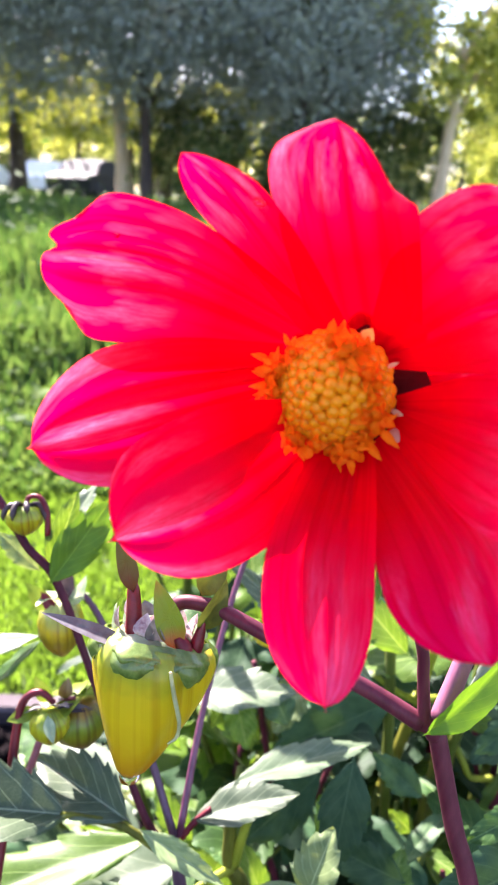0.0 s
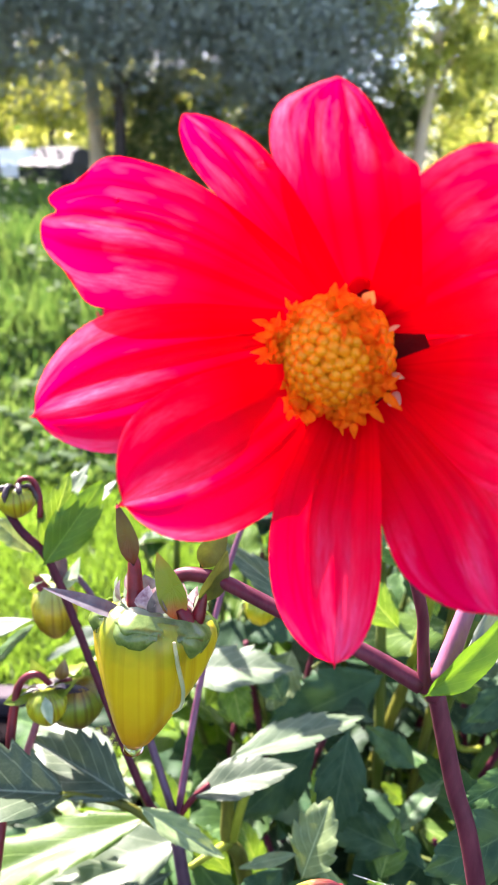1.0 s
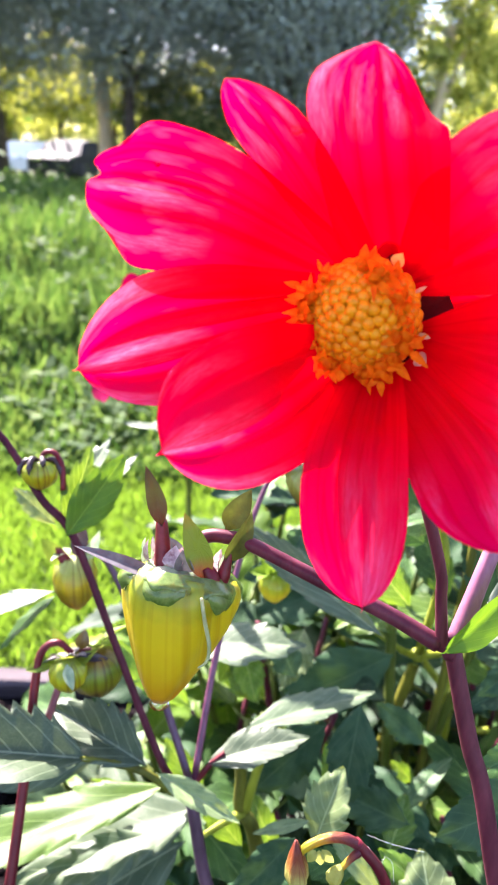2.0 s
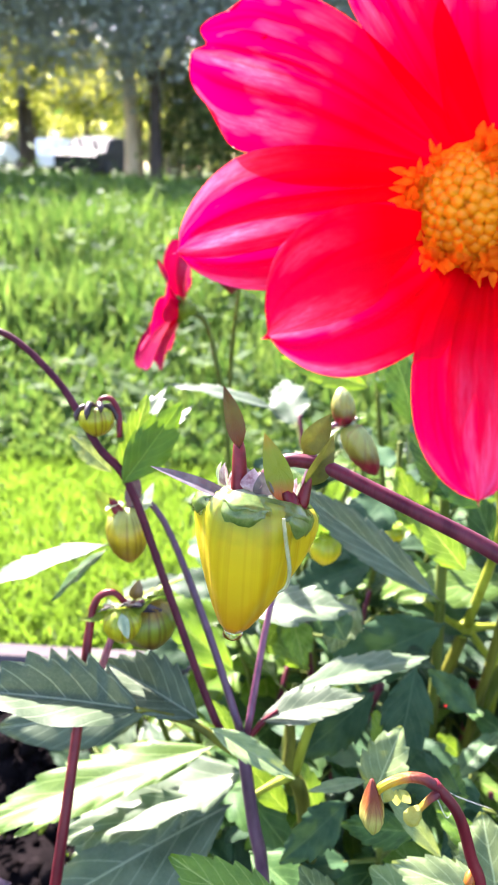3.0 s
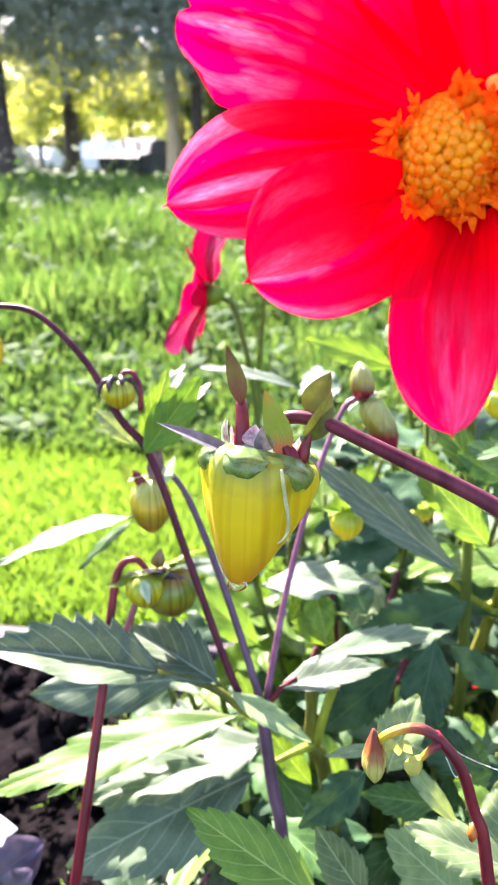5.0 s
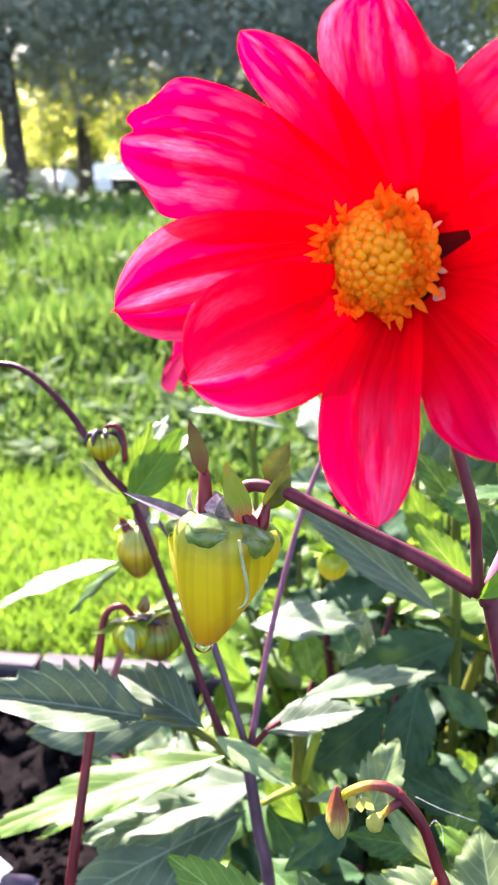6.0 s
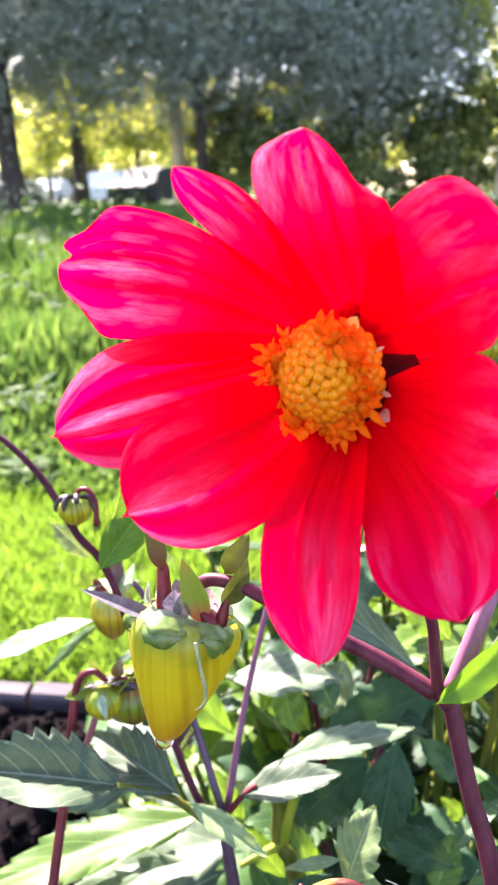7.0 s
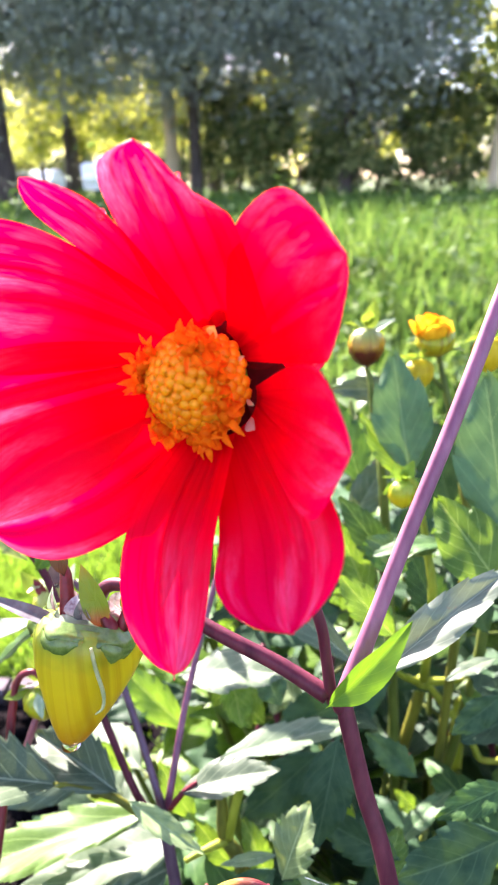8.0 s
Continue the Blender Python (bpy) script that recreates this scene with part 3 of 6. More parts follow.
def sepal(base, tip, width, up, curl=0.2, nu=9, nv=2, belly=0.36):
    sh = leaf(1.0, width / max(np.linalg.norm(np.subtract(tip, base)), 1e-6), teeth=1, bow=curl, fold=0.55, cut=0.0, wave=0.0, nu=nu, nv=nv, belly=belly)
    return laid(sh, base, tip, up)


# ---- the large setting ----


def sheet(x0, x1, y0, y1, nx, ny, height):
    xs, ys = np.linspace(x0, x1, nx), np.linspace(y0, y1, ny)
    verts = [(x, y, height(x, y)) for y in ys for x in xs]
    faces = [[j * nx + i, j * nx + i + 1, (j + 1) * nx + i + 1, (j + 1) * nx + i] for j in range(ny - 1) for i in range(nx - 1)]
    return verts, faces


single("ground", sheet(-400, 400, -400, 400, 41, 41, lambda x, y: 0.0), M_GROUND, "green turf ground that reaches the horizon", "ground", "structure")

BED_X0, BED_X1, BED_Y0, BED_Y1 = -1.3, 1.9, -0.9, 0.515


def clods(x, y):
    p = Vector((x * 16, y * 16, 0))
    q = Vector((x * 50, y * 50, 3))
    edge = min(1.0, (BED_Y1 - y) * 8, (y - BED_Y0) * 8, (x - BED_X0) * 8, (BED_X1 - x) * 8)
    return 0.008 + max(0.0, edge) * (0.02 + 0.022 * noise.noise(p) + 0.018 * abs(noise.noise(q)))


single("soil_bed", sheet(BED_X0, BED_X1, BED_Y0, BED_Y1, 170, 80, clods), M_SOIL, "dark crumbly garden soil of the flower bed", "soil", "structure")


def board(x0, x1, y, z0, z1, t):
    """A long board with eased edges, lying along x."""
    e = 0.004
    ring = [(-t / 2, z0), (t / 2, z0), (t / 2, z1 - e), (t / 2 - e, z1), (-t / 2 + e, z1), (-t / 2, z1 - e)]
    verts = [(x, y + dy, z) for x in (x0, x1) for dy, z in ring]
    n = len(ring)
    faces = [[k, (k + 1) % n, n + (k + 1) % n, n + k] for k in range(n)] + [list(range(n))[::-1], list(range(n, 2 * n))]
    return verts, faces


def lumps(n, seed):
    """Loose crumbs of soil: small uneven eight-faced lumps."""
    r = np.random.default_rng(seed)
    x, y = r.uniform(-0.5, 0.15, n), r.uniform(0.05, 0.5, n)
    s = 0.003 + 0.011 * r.uniform(0, 1, n) ** 3
    c = np.stack([x, y, [clods(a, b) for a, b in zip(x, y)] + s * 0.3], -1)
    dirs = np.array([(1, 0, 0), (0, 1, 0), (-1, 0, 0), (0, -1, 0), (0, 0, 1), (0, 0, -1)], float)
    v = c[:, None, :] + (dirs[None] + r.normal(0, 0.25, (n, 6, 3))) * s[:, None, None]
    b = np.arange(n)[:, None] * 6
    tri = [(0, 1, 4), (1, 2, 4), (2, 3, 4), (3, 0, 4), (1, 0, 5), (2, 1, 5), (3, 2, 5), (0, 3, 5)]
    return v.reshape(-1, 3), np.concatenate([b + np.array(t)[None] for t in tri]).tolist()


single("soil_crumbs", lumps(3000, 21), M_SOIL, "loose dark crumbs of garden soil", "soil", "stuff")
edging = thing("bed_edging", (0, 0.55, 0), "weathered grey wooden edging boards along the flower bed", "edging", kind="structure")
for i in range(3):
    part("board", board(-1.5 + i * 1.2, -0.306 + i * 1.2, 0.528 + 0.003 * (i % 2), -0.02, 0.026, 0.026), M_WOOD, edging, smooth=False)


def blades(n, place, height, width, lean, seed):
    """Grass: thin tapering bent strips, made all at once."""
    r = np.random.default_rng(seed)
    x, y = place(r, n)
    d = np.hypot(x, y)
    h = height(r, x, y)
    w = width(r, d)
    face = r.uniform(0, 2 * math.pi, n)
    go = r.uniform(0, 2 * math.pi, n)
    bend = h * lean * r.uniform(0.1, 1.0, n)
    side = np.stack([np.cos(face), np.sin(face), 0 * face], -1) * w[:, None]
    root = np.stack([x, y, 0 * x - 0.005], -1)
    off = np.stack([np.cos(go) * bend, np.sin(go) * bend, 0 * go], -1)
    up = np.stack([0 * h, 0 * h, h], -1)
    mid = root + up * 0.55 + off * 0.3
    tip = root + up * r.uniform(0.85, 1.0, n)[:, None] + off
    v = np.stack([root - side / 2, root + side / 2, mid - side * 0.45, mid + side * 0.45, tip], 1).reshape(-1, 3)
    b = np.arange(n)[:, None] * 5
    quads = np.concatenate([b, b + 1, b + 3, b + 2], 1).tolist()
    tris = np.concatenate([b + 2, b + 3, b + 4], 1).tolist()
    return v, quads + tris


def tuft_place(r, n):
    c = r.integers(0, 26, n)
    return r.uniform(-0.22, 0.0, 26)[c] + r.normal(0, 0.008, n), r.uniform(0.20, 0.50, 26)[c] + r.normal(0, 0.008, n)


single("grass_tufts", blades(330, tuft_place, lambda r, x, y: r.uniform(0.015, 0.055, len(x)), lambda r, d: r.uniform(0.002, 0.004, len(d)), 0.8, 9),
       M_LAWN, "thin blades of young grass sprouting from the soil", "grass", "stuff")


def lawn_place(r, n):
    y = r.uniform(0.56, 1.4, n)
    near = r.uniform(0, 1, n) < 0.7
    return np.where(near, r.uniform(-1.1, 0.5, n) * (0.4 + 0.6 * y), r.uniform(-3.2, 3.2, n)), y


single("lawn", blades(68000, lawn_place, lambda r, x, y: r.uniform(0.015, 0.045, len(x)), lambda r, d: r.uniform(0.002, 0.004, len(d)), 0.8, 3),
       M_LAWN, "short bright sunlit lawn grass", "grass", "stuff")


def meadow_place(r, n):
    y = 1.05 + 15.0 * r.uniform(0, 1, n) ** 2.0
    near = r.uniform(0, 1, n) < 0.72
    return np.where(near, r.uniform(-0.75, 0.62, n) * y + r.uniform(-0.3, 0.3, n), r.uniform(-1.0, 1.0, n) * (4.0 + 0.6 * y)), y


def meadow_height(r, x, y):
    clump = np.array([noise.noise(Vector((a * 1.8, b * 1.8, 0))) for a, b in zip(x, y)])
    rise = np.clip((y - 0.85) / 1.8, 0.12, 1.0)
    return r.uniform(0.12, 0.36, len(x)) * rise * (1 + 0.85 * clump)


single("meadow", blades(140000, meadow_place, meadow_height, lambda r, d: r.uniform(0.005, 0.015, len(d)) * (0.8 + 0.35 * d), 0.42, 5),
       M_MEADOW, "tall rough sunlit meadow grass and weeds", "grass", "stuff")


def weed_leaves(plants, per, seed):
    """Broad-leaved weeds among the grass: small leaves set up and down upright shoots."""
    r = np.random.default_rng(seed)
    y0 = 1.1 + 9.0 * r.uniform(0, 1, plants) ** 1.9
    near = r.uniform(0, 1, plants) < 0.75
    x0 = np.where(near, r.uniform(-0.72, 0.6, plants) * y0 + r.uniform(-0.3, 0.3, plants), r.uniform(-1, 1, plants) * (4.0 + 0.6 * y0))
    h0 = r.uniform(0.16, 0.40, plants) * np.clip((y0 - 1.0) / 1.8, 0.08, 1.0)
    h0 = h0 * np.where(r.uniform(0, 1, plants) < 0.16, r.uniform(1.3, 1.9, plants), 1.0)
    i = np.repeat(np.arange(plants), per)
    n = len(i)
    a = r.uniform(0, 2 * math.pi, n)
    u = r.uniform(0.15, 1.0, n)
    out = r.uniform(0.01, 0.05, n) * (1.2 - 0.7 * u)
    p = np.stack([x0[i] + np.cos(a) * out, y0[i] + np.sin(a) * out, h0[i] * u], -1)
    d = np.stack([np.cos(a), np.sin(a), r.uniform(-0.5, 0.6, n)], -1)
    d /= np.linalg.norm(d, axis=1)[:, None]
    s = np.stack([-np.sin(a), np.cos(a), r.uniform(-0.4, 0.4, n)], -1)
    k = (r.uniform(0.009, 0.030, n) * (0.8 + 0.12 * y0[i]))[:, None]
    v = np.stack([p, p + d * k + s * k * 0.45, p + d * k * 2.2, p + d * k - s * k * 0.45], 1).reshape(-1, 3)
    b = np.arange(n)[:, None] * 4
    return v, np.concatenate([b, b + 1, b + 2, b + 3], 1).tolist()


single("meadow_weeds", weed_leaves(2300, 18, 8), M_WEEDS, "leafy green weeds standing in the meadow grass", "weeds", "stuff")


def crown_leaves(centre, radii, n, size, seed, clump=0.35):
    """A crown: many small leaves in uneven clumps round a middle."""
    r = np.random.default_rng(seed)
    k = max(10, n // 110)
    d = r.normal(size=(k, 3))
    d /= np.linalg.norm(d, axis=1)[:, None]
    mids = np.asarray(centre) + d * np.asarray(radii) * (r.uniform(0.25, 1.0, k) ** 0.6)[:, None]
    which = r.integers(0, k, n)
    p = mids[which] + r.normal(size=(n, 3)) * clump * np.mean(radii) * 0.45 * r.uniform(0.4, 1.3, k)[which][:, None]
    a = r.normal(size=(n, 3))
    a /= np.linalg.norm(a, axis=1)[:, None]
    b = np.cross(a, r.normal(size=(n, 3)))
    b /= np.linalg.norm(b, axis=1)[:, None]
    s = (size * r.uniform(0.6, 1.4, n))[:, None]
    v = np.stack([p - a * s, p + b * s * 0.5, p + a * s, p - b * s * 0.5], 1).reshape(-1, 3)
    i = np.arange(n)[:, None] * 4
    return v, np.concatenate([i, i + 1, i + 2, i + 3], 1).tolist()


def tree(name, x, y, trunk_r, lean, crown_z, radii, n, size, seed, bark, leaf_mat, label, fork=True):
    t = thing(name, (x, y, 0), label, "tree", "trees behind the meadow")
    r = random.Random(seed)
    top = (x + lean, y, crown_z)
    part("trunk", tube([(x, y, -0.1), (x + lean * 0.3, y, crown_z * 0.35), (x + lean * 0.6, y, crown_z * 0.7), top],
                       [trunk_r * 1.3, trunk_r, trunk_r * 0.85, trunk_r * 0.6], 12, 5, 0.06), bark, t)
    for k in range(6 if fork else 3):
        a = k * 2.4 + r.uniform(-0.4, 0.4)
        z0 = crown_z * r.uniform(0.55, 0.95)
        end = (x + lean + math.cos(a) * radii[0] * 0.75, y + math.sin(a) * radii[1] * 0.7, crown_z + r.uniform(-0.1, 0.6) * radii[2])
        mid = (x + lean * 0.8 + math.cos(a) * radii[0] * 0.35, y + math.sin(a) * radii[1] * 0.3, (z0 + end[2]) / 2 + 0.15 * radii[2])
        part("limb", tube([(x + lean * 0.7, y, z0), mid, end], [trunk_r * 0.45, trunk_r * 0.28, trunk_r * 0.1], 8, 5, 0.05), bark, t)
    part("crown", crown_leaves((x + lean, y, crown_z + radii[2] * 0.35), radii, n, size, seed), leaf_mat, t)
    return t


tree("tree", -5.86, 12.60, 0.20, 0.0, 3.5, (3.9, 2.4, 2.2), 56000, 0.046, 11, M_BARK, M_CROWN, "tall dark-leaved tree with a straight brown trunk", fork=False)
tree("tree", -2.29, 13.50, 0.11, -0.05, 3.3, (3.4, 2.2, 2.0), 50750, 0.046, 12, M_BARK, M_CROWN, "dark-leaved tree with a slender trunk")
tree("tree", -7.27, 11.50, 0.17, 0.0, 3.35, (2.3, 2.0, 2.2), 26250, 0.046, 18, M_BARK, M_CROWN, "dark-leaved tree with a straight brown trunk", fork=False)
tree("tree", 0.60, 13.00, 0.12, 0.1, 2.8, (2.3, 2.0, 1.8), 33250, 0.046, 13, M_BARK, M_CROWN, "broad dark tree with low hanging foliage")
tree("tree", 0.9, 16.5, 0.16, 0.0, 3.2, (2.6, 2.0, 2.5), 14500, 0.08, 14, M_BARK, M_CROWN_OLIVE, "olive-green leafy tree at the meadow's far edge")
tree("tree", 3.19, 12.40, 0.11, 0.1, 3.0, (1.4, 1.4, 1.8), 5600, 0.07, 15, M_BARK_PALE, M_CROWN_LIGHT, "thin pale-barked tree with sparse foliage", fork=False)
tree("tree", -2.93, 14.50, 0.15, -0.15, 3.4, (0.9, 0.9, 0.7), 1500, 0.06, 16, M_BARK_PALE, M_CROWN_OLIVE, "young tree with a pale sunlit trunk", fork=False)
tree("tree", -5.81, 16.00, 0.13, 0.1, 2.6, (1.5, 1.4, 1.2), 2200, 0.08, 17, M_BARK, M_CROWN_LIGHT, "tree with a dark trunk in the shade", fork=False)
for i, (bx, by) in enumerate([(-10.11, 17.50), (-6.59, 18.50), (-2.58, 18.00), (0.54, 18.50)]):
    tree("tree", bx, by, 0.16, 0.1, 5.0, (3.3, 1.8, 2.4), 9000, 0.11, 80 + i, M_BARK, M_CROWN, "tall dark-leaved tree behind the first row", fork=False)
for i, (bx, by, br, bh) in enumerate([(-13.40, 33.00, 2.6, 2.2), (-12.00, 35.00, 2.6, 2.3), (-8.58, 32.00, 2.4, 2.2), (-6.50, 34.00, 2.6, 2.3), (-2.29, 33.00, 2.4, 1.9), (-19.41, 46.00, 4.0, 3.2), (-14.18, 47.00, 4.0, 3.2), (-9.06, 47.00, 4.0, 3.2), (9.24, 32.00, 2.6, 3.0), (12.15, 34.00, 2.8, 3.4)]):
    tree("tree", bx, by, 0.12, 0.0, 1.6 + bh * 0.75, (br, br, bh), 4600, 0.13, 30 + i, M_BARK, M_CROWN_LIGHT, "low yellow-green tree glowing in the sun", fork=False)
for i, (bx, by, br, bh, mat) in enumerate([(-0.37, 13.60, 1.5, 1.3, M_CROWN_OLIVE), (-1.60, 14.50, 1.2, 1.9, M_CROWN_OLIVE), (1.19, 13.60, 1.3, 1.5, M_CROWN_OLIVE), (2.65, 13.90, 1.25, 1.8, M_CROWN_OLIVE), (-7.10, 15.00, 1.0, 0.5, M_CROWN), (-22.59, 50.00, 3.0, 1.9, M_CROWN_OLIVE), (-16.35, 46.00, 2.0, 1.9, M_CROWN_OLIVE), (-12.43, 50.00, 3.6, 2.0, M_CROWN_OLIVE), (-7.72, 50.00, 3.6, 2.0, M_CROWN_OLIVE)]):
    b = thing("bush", (bx, by, 0), "dark rounded bush in the shade of the trees", "bush", "bushes under the trees")
    part("branch", tube([(bx, by, -0.05), (bx + 0.1, by, bh * 0.5), (bx - 0.05, by, bh)], [0.06, 0.04, 0.02], 8), M_BARK, b)
    part("foliage", crown_leaves((bx, by, bh * 0.75), (br, 0.9, bh * 0.7), 5200, 0.07 if by < 20 else 0.16, 60 + i), mat, b)
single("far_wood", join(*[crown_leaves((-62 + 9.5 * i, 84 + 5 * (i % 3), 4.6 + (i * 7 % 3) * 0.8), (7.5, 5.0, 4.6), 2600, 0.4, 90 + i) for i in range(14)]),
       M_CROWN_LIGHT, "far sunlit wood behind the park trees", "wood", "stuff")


def car(x, y, turn, paint, label, length=4.2):
    c = thing("parked_car", (x, y, 0), label, "car", "cars parked behind the trees")
    ca, sa = math.cos(turn), math.sin(turn)

    def at(v):
        v = np.asarray(v, float)
        return np.stack([x + v[:, 0] * ca - v[:, 1] * sa, y + v[:, 0] * sa + v[:, 1] * ca, v[:, 2]], -1)

    side = [(-0.5, 0.32), (-0.5, 0.75), (-0.46, 0.86), (-0.30, 0.95), (-0.17, 1.36), (-0.05, 1.44), (0.18, 1.42), (0.33, 0.98), (0.47, 0.88), (0.5, 0.7), (0.5, 0.32)]
    n = len(side)
    verts = []
    for yy, k in ((-0.86, 0.93), (-0.80, 1.0), (0.80, 1.0), (0.86, 0.93)):
        for u, z in side:
            inset = 0.12 if z > 1.0 else 0.0
            verts.append((u * length * k, math.copysign(abs(yy) - inset, yy), 0.32 + (z - 0.32) * (0.98 if k < 1 else 1.0)))
    faces = [[a * n + k, a * n + (k + 1) % n, (a + 1) * n + (k + 1) % n, (a + 1) * n + k] for a in range(3) for k in range(n)]
    faces += [list(range(n))[::-1], [3 * n + k for k in range(n)]]
    part("body", (at(verts), faces), paint, c, smooth=False)
    for sgn in (-1, 1):
        w = [(-0.27 * length, sgn * 0.752, 1.0), (0.29 * length, sgn * 0.752, 1.0), (0.17 * length, sgn * 0.70, 1.36), (-0.16 * length, sgn * 0.70, 1.33)]
        w2 = [(a, b + sgn * 0.02, z) for a, b, z in w]
        part("side_window", (at(w + w2), [[0, 1, 2, 3], [7, 6, 5, 4], [0, 1, 5, 4], [1, 2, 6, 5], [2, 3, 7, 6], [3, 0, 4, 7]]), M_GLASS, c, smooth=False)
        for u in (-0.31, 0.31):
            a, b = at([(u * length, sgn * 0.70, 0.32), (u * length, sgn * 0.90, 0.32)])
            part("wheel", lathe(a, b, [(0.0, 0.24), (0.05, 0.31), (0.95, 0.31), (1.0, 0.24)], 20, up=(0, 0, 1)), M_TYRE, c)
    return c


car(-9.41, 30.00, 1.5, M_WHITE, "white car parked beyond the meadow behind tree trunks", 4.1)
car(-16.93, 42.00, 1.62, M_WHITE, "white car farther off beyond the trees", 4.1)
car(-6.49, 26.00, 1.35, M_BLACK, "dark car parked under the trees", 4.1)

# ---- the dahlias near the camera ----


def petal(base, mid, tip, width, axis, roll=0.0, cup=0.25, notch=0.0, grooves=0.010, belly=(0.6, 0.6), skew=0.0, nu=46, nv=14, back=0.0, blunt=(0.5, 0.5), edge=0.0, seed=0, root=0.46, point=0.0):
    """A ray floret: broad, cupped across, with shallow grooves along it and a small notch at the end; its two halves may differ."""
    r = random.Random(seed)
    line = curve([base, mid, tip], (nu - 1) // 2)
    nu = len(line)
    ahead = np.gradient(line, axis=0)
    ahead /= np.linalg.norm(ahead, axis=1)[:, None]
    axis = np.array(Vector(axis).normalized())
    g1, g2, ph = r.uniform(-0.5, -0.2), r.uniform(0.15, 0.5), r.uniform(0, 6)
    verts, uvs = [], []

    def half_width(u, side):
        b, bl = belly[side], blunt[side]
        if u < b:
            w = root + (1 - root) * math.sin(0.5 * math.pi * u / b) ** 1.1
        else:
            w = max(0.0, 1 - ((u - b) / (1 - b)) ** (2.0 + bl)) ** 0.62
        if notch and u > b:
            w = (w**4 + 0.62**4) ** 0.25 / (1 + 0.62**4) ** 0.25
        return w * (1 + skew if side else 1 - skew)

    for i in range(nu):
        u = i / (nu - 1)
        a = ahead[i]
        s = np.cross(axis, a)
        s /= np.linalg.norm(s)
        n = np.cross(a, s)
        c, d = math.cos(roll), math.sin(roll)
        s, n = c * s + d * n, c * n - d * s
        wide = (half_width(u, 0), half_width(u, 1))
        for k in range(-nv, nv + 1):
            v = k / nv
            w = wide[k > 0]
            y = v * w * width / 2
            z = cup * width * 0.5 * (v * v) * w - back * width * u**4
            for g, dep in ((g1, 1.0), (g2, 0.9), (0.02, 0.6)):
                z -= grooves * width * dep * 3 * math.exp(-(((v - g) / 0.10) ** 2)) * math.sin(math.pi * min(1, u * 1.05)) ** 0.5
            z += 0.012 * width * math.sin(5 * u + 7 * v + ph) * u
            z += edge * width * (abs(v) ** 3) * math.sin(6.5 * u + ph)
            slip = -notch * width * (0.3 * math.exp(-(((v - g1 * 0.8) / 0.15) ** 2)) * max(0, (u - 0.8) / 0.2) + 0.7 * abs(v) ** 3 * max(0, (u - 0.6) / 0.4) ** 2)
            slip += point * width * math.exp(-((v / 0.3) ** 2)) * max(0.0, (u - 0.9) / 0.1)
            verts.append(line[i] + s * y + n * z + a * slip)
            uvs.append((u, 0.5 + 0.5 * v))
    m = 2 * nv + 1
    faces = [[i * m + k, i * m + k + 1, (i + 1) * m + k + 1, (i + 1) * m + k] for i in range(nu - 1) for k in range(m - 1)]
    return np.array(verts), faces, np.array(uvs)


def floret_curl(root, out, up, size, seed, inward=0.0):
    """An opened disc floret: a short tube whose mouth splits into broad, ragged, curled flaps."""
    r = random.Random(seed)
    root, out, up = np.array(root), np.array(out), np.array(up)
    side = np.cross(out, up)
    lean = out * (r.uniform(0.15, 0.6) - inward) + side * r.uniform(-0.35, 0.35)
    top = root + up * size * 0.55 + lean * size * 0.6
    shapes = [tube([root - up * size * 0.3, root + up * size * 0.3 + lean * size * 0.2, top], [size * 0.17, size * 0.19, size * 0.26], 8, 2)]
    for k in range(4):
        a = k * 1.571 + r.uniform(-0.5, 0.5)
        d = out * math.cos(a) + side * math.sin(a)
        far = r.uniform(0.35, 1.0)
        end = top + (d * far * 0.8 + lean * r.uniform(0.1, 0.7)) * size + up * size * r.uniform(-0.45, 0.35)
        shapes.append(sepal(top + d * size * 0.12 - up * size * 0.12, end, size * r.uniform(0.22, 0.40), up + d * r.uniform(-0.9, 0.5), r.uniform(0.1, 1.1), nu=9, belly=0.4))
    return join(*shapes)


main_plant = thing("dahlia_plant", (0.092, 0.03, 0), "dahlia with open red-pink blossom, nodding yellow seed head, purple stems", "flower plant", "dahlias in the bed")
main_stem = [(0.0442, 0.1075, 0.4435), (0.0498, 0.1005, 0.4218), (0.0562, 0.0937, 0.4005)]
low = np.array(main_stem[-1])
main_stem = main_stem + [tuple(low + (0.016, -0.02, -0.08)), (0.085, 0.04, 0.16), (0.092, 0.03, -0.01)]
part("stem", tube(main_stem, [0.0020, 0.0021, 0.0022, 0.0034, 0.0045], 28, 8, 0.006), M_STEM, main_plant)
part("node", lathe((0.0440, 0.1064, 0.4405), (0.0436, 0.1079, 0.4455), [(0.0, 0.0017), (0.2, 0.0020), (0.45, 0.0021), (0.7, 0.0020), (0.9, 0.0015), (1.0, 0.0008)], 26), M_STEM, main_plant)
part("flower_stalk", tube([(0.0418, 0.1071, 0.4426), (0.0401, 0.1088, 0.4550), (0.0382, 0.1094, 0.4648), (0.0290, 0.1131, 0.4905), (0.0181, 0.1119, 0.5147)], [0.0015, 0.0013, 0.0013, 0.0014, 0.002], 22, 8, 0.006), M_STEM, main_plant)
part("side_stem", tube([(0.0450, 0.1077, 0.4442), (0.0509, 0.1142, 0.4593), (0.0582, 0.1221, 0.4780), (0.0679, 0.1323, 0.5012), (0.0778, 0.1434, 0.5266), (0.0868, 0.1531, 0.5512), (0.0916, 0.1591, 0.5718)], [0.0024, 0.0019, 0.0018, 0.0018, 0.0017, 0.0016], 28, 8, 0.006), M_STEM_PALE, main_plant, "thick pale mauve stem")
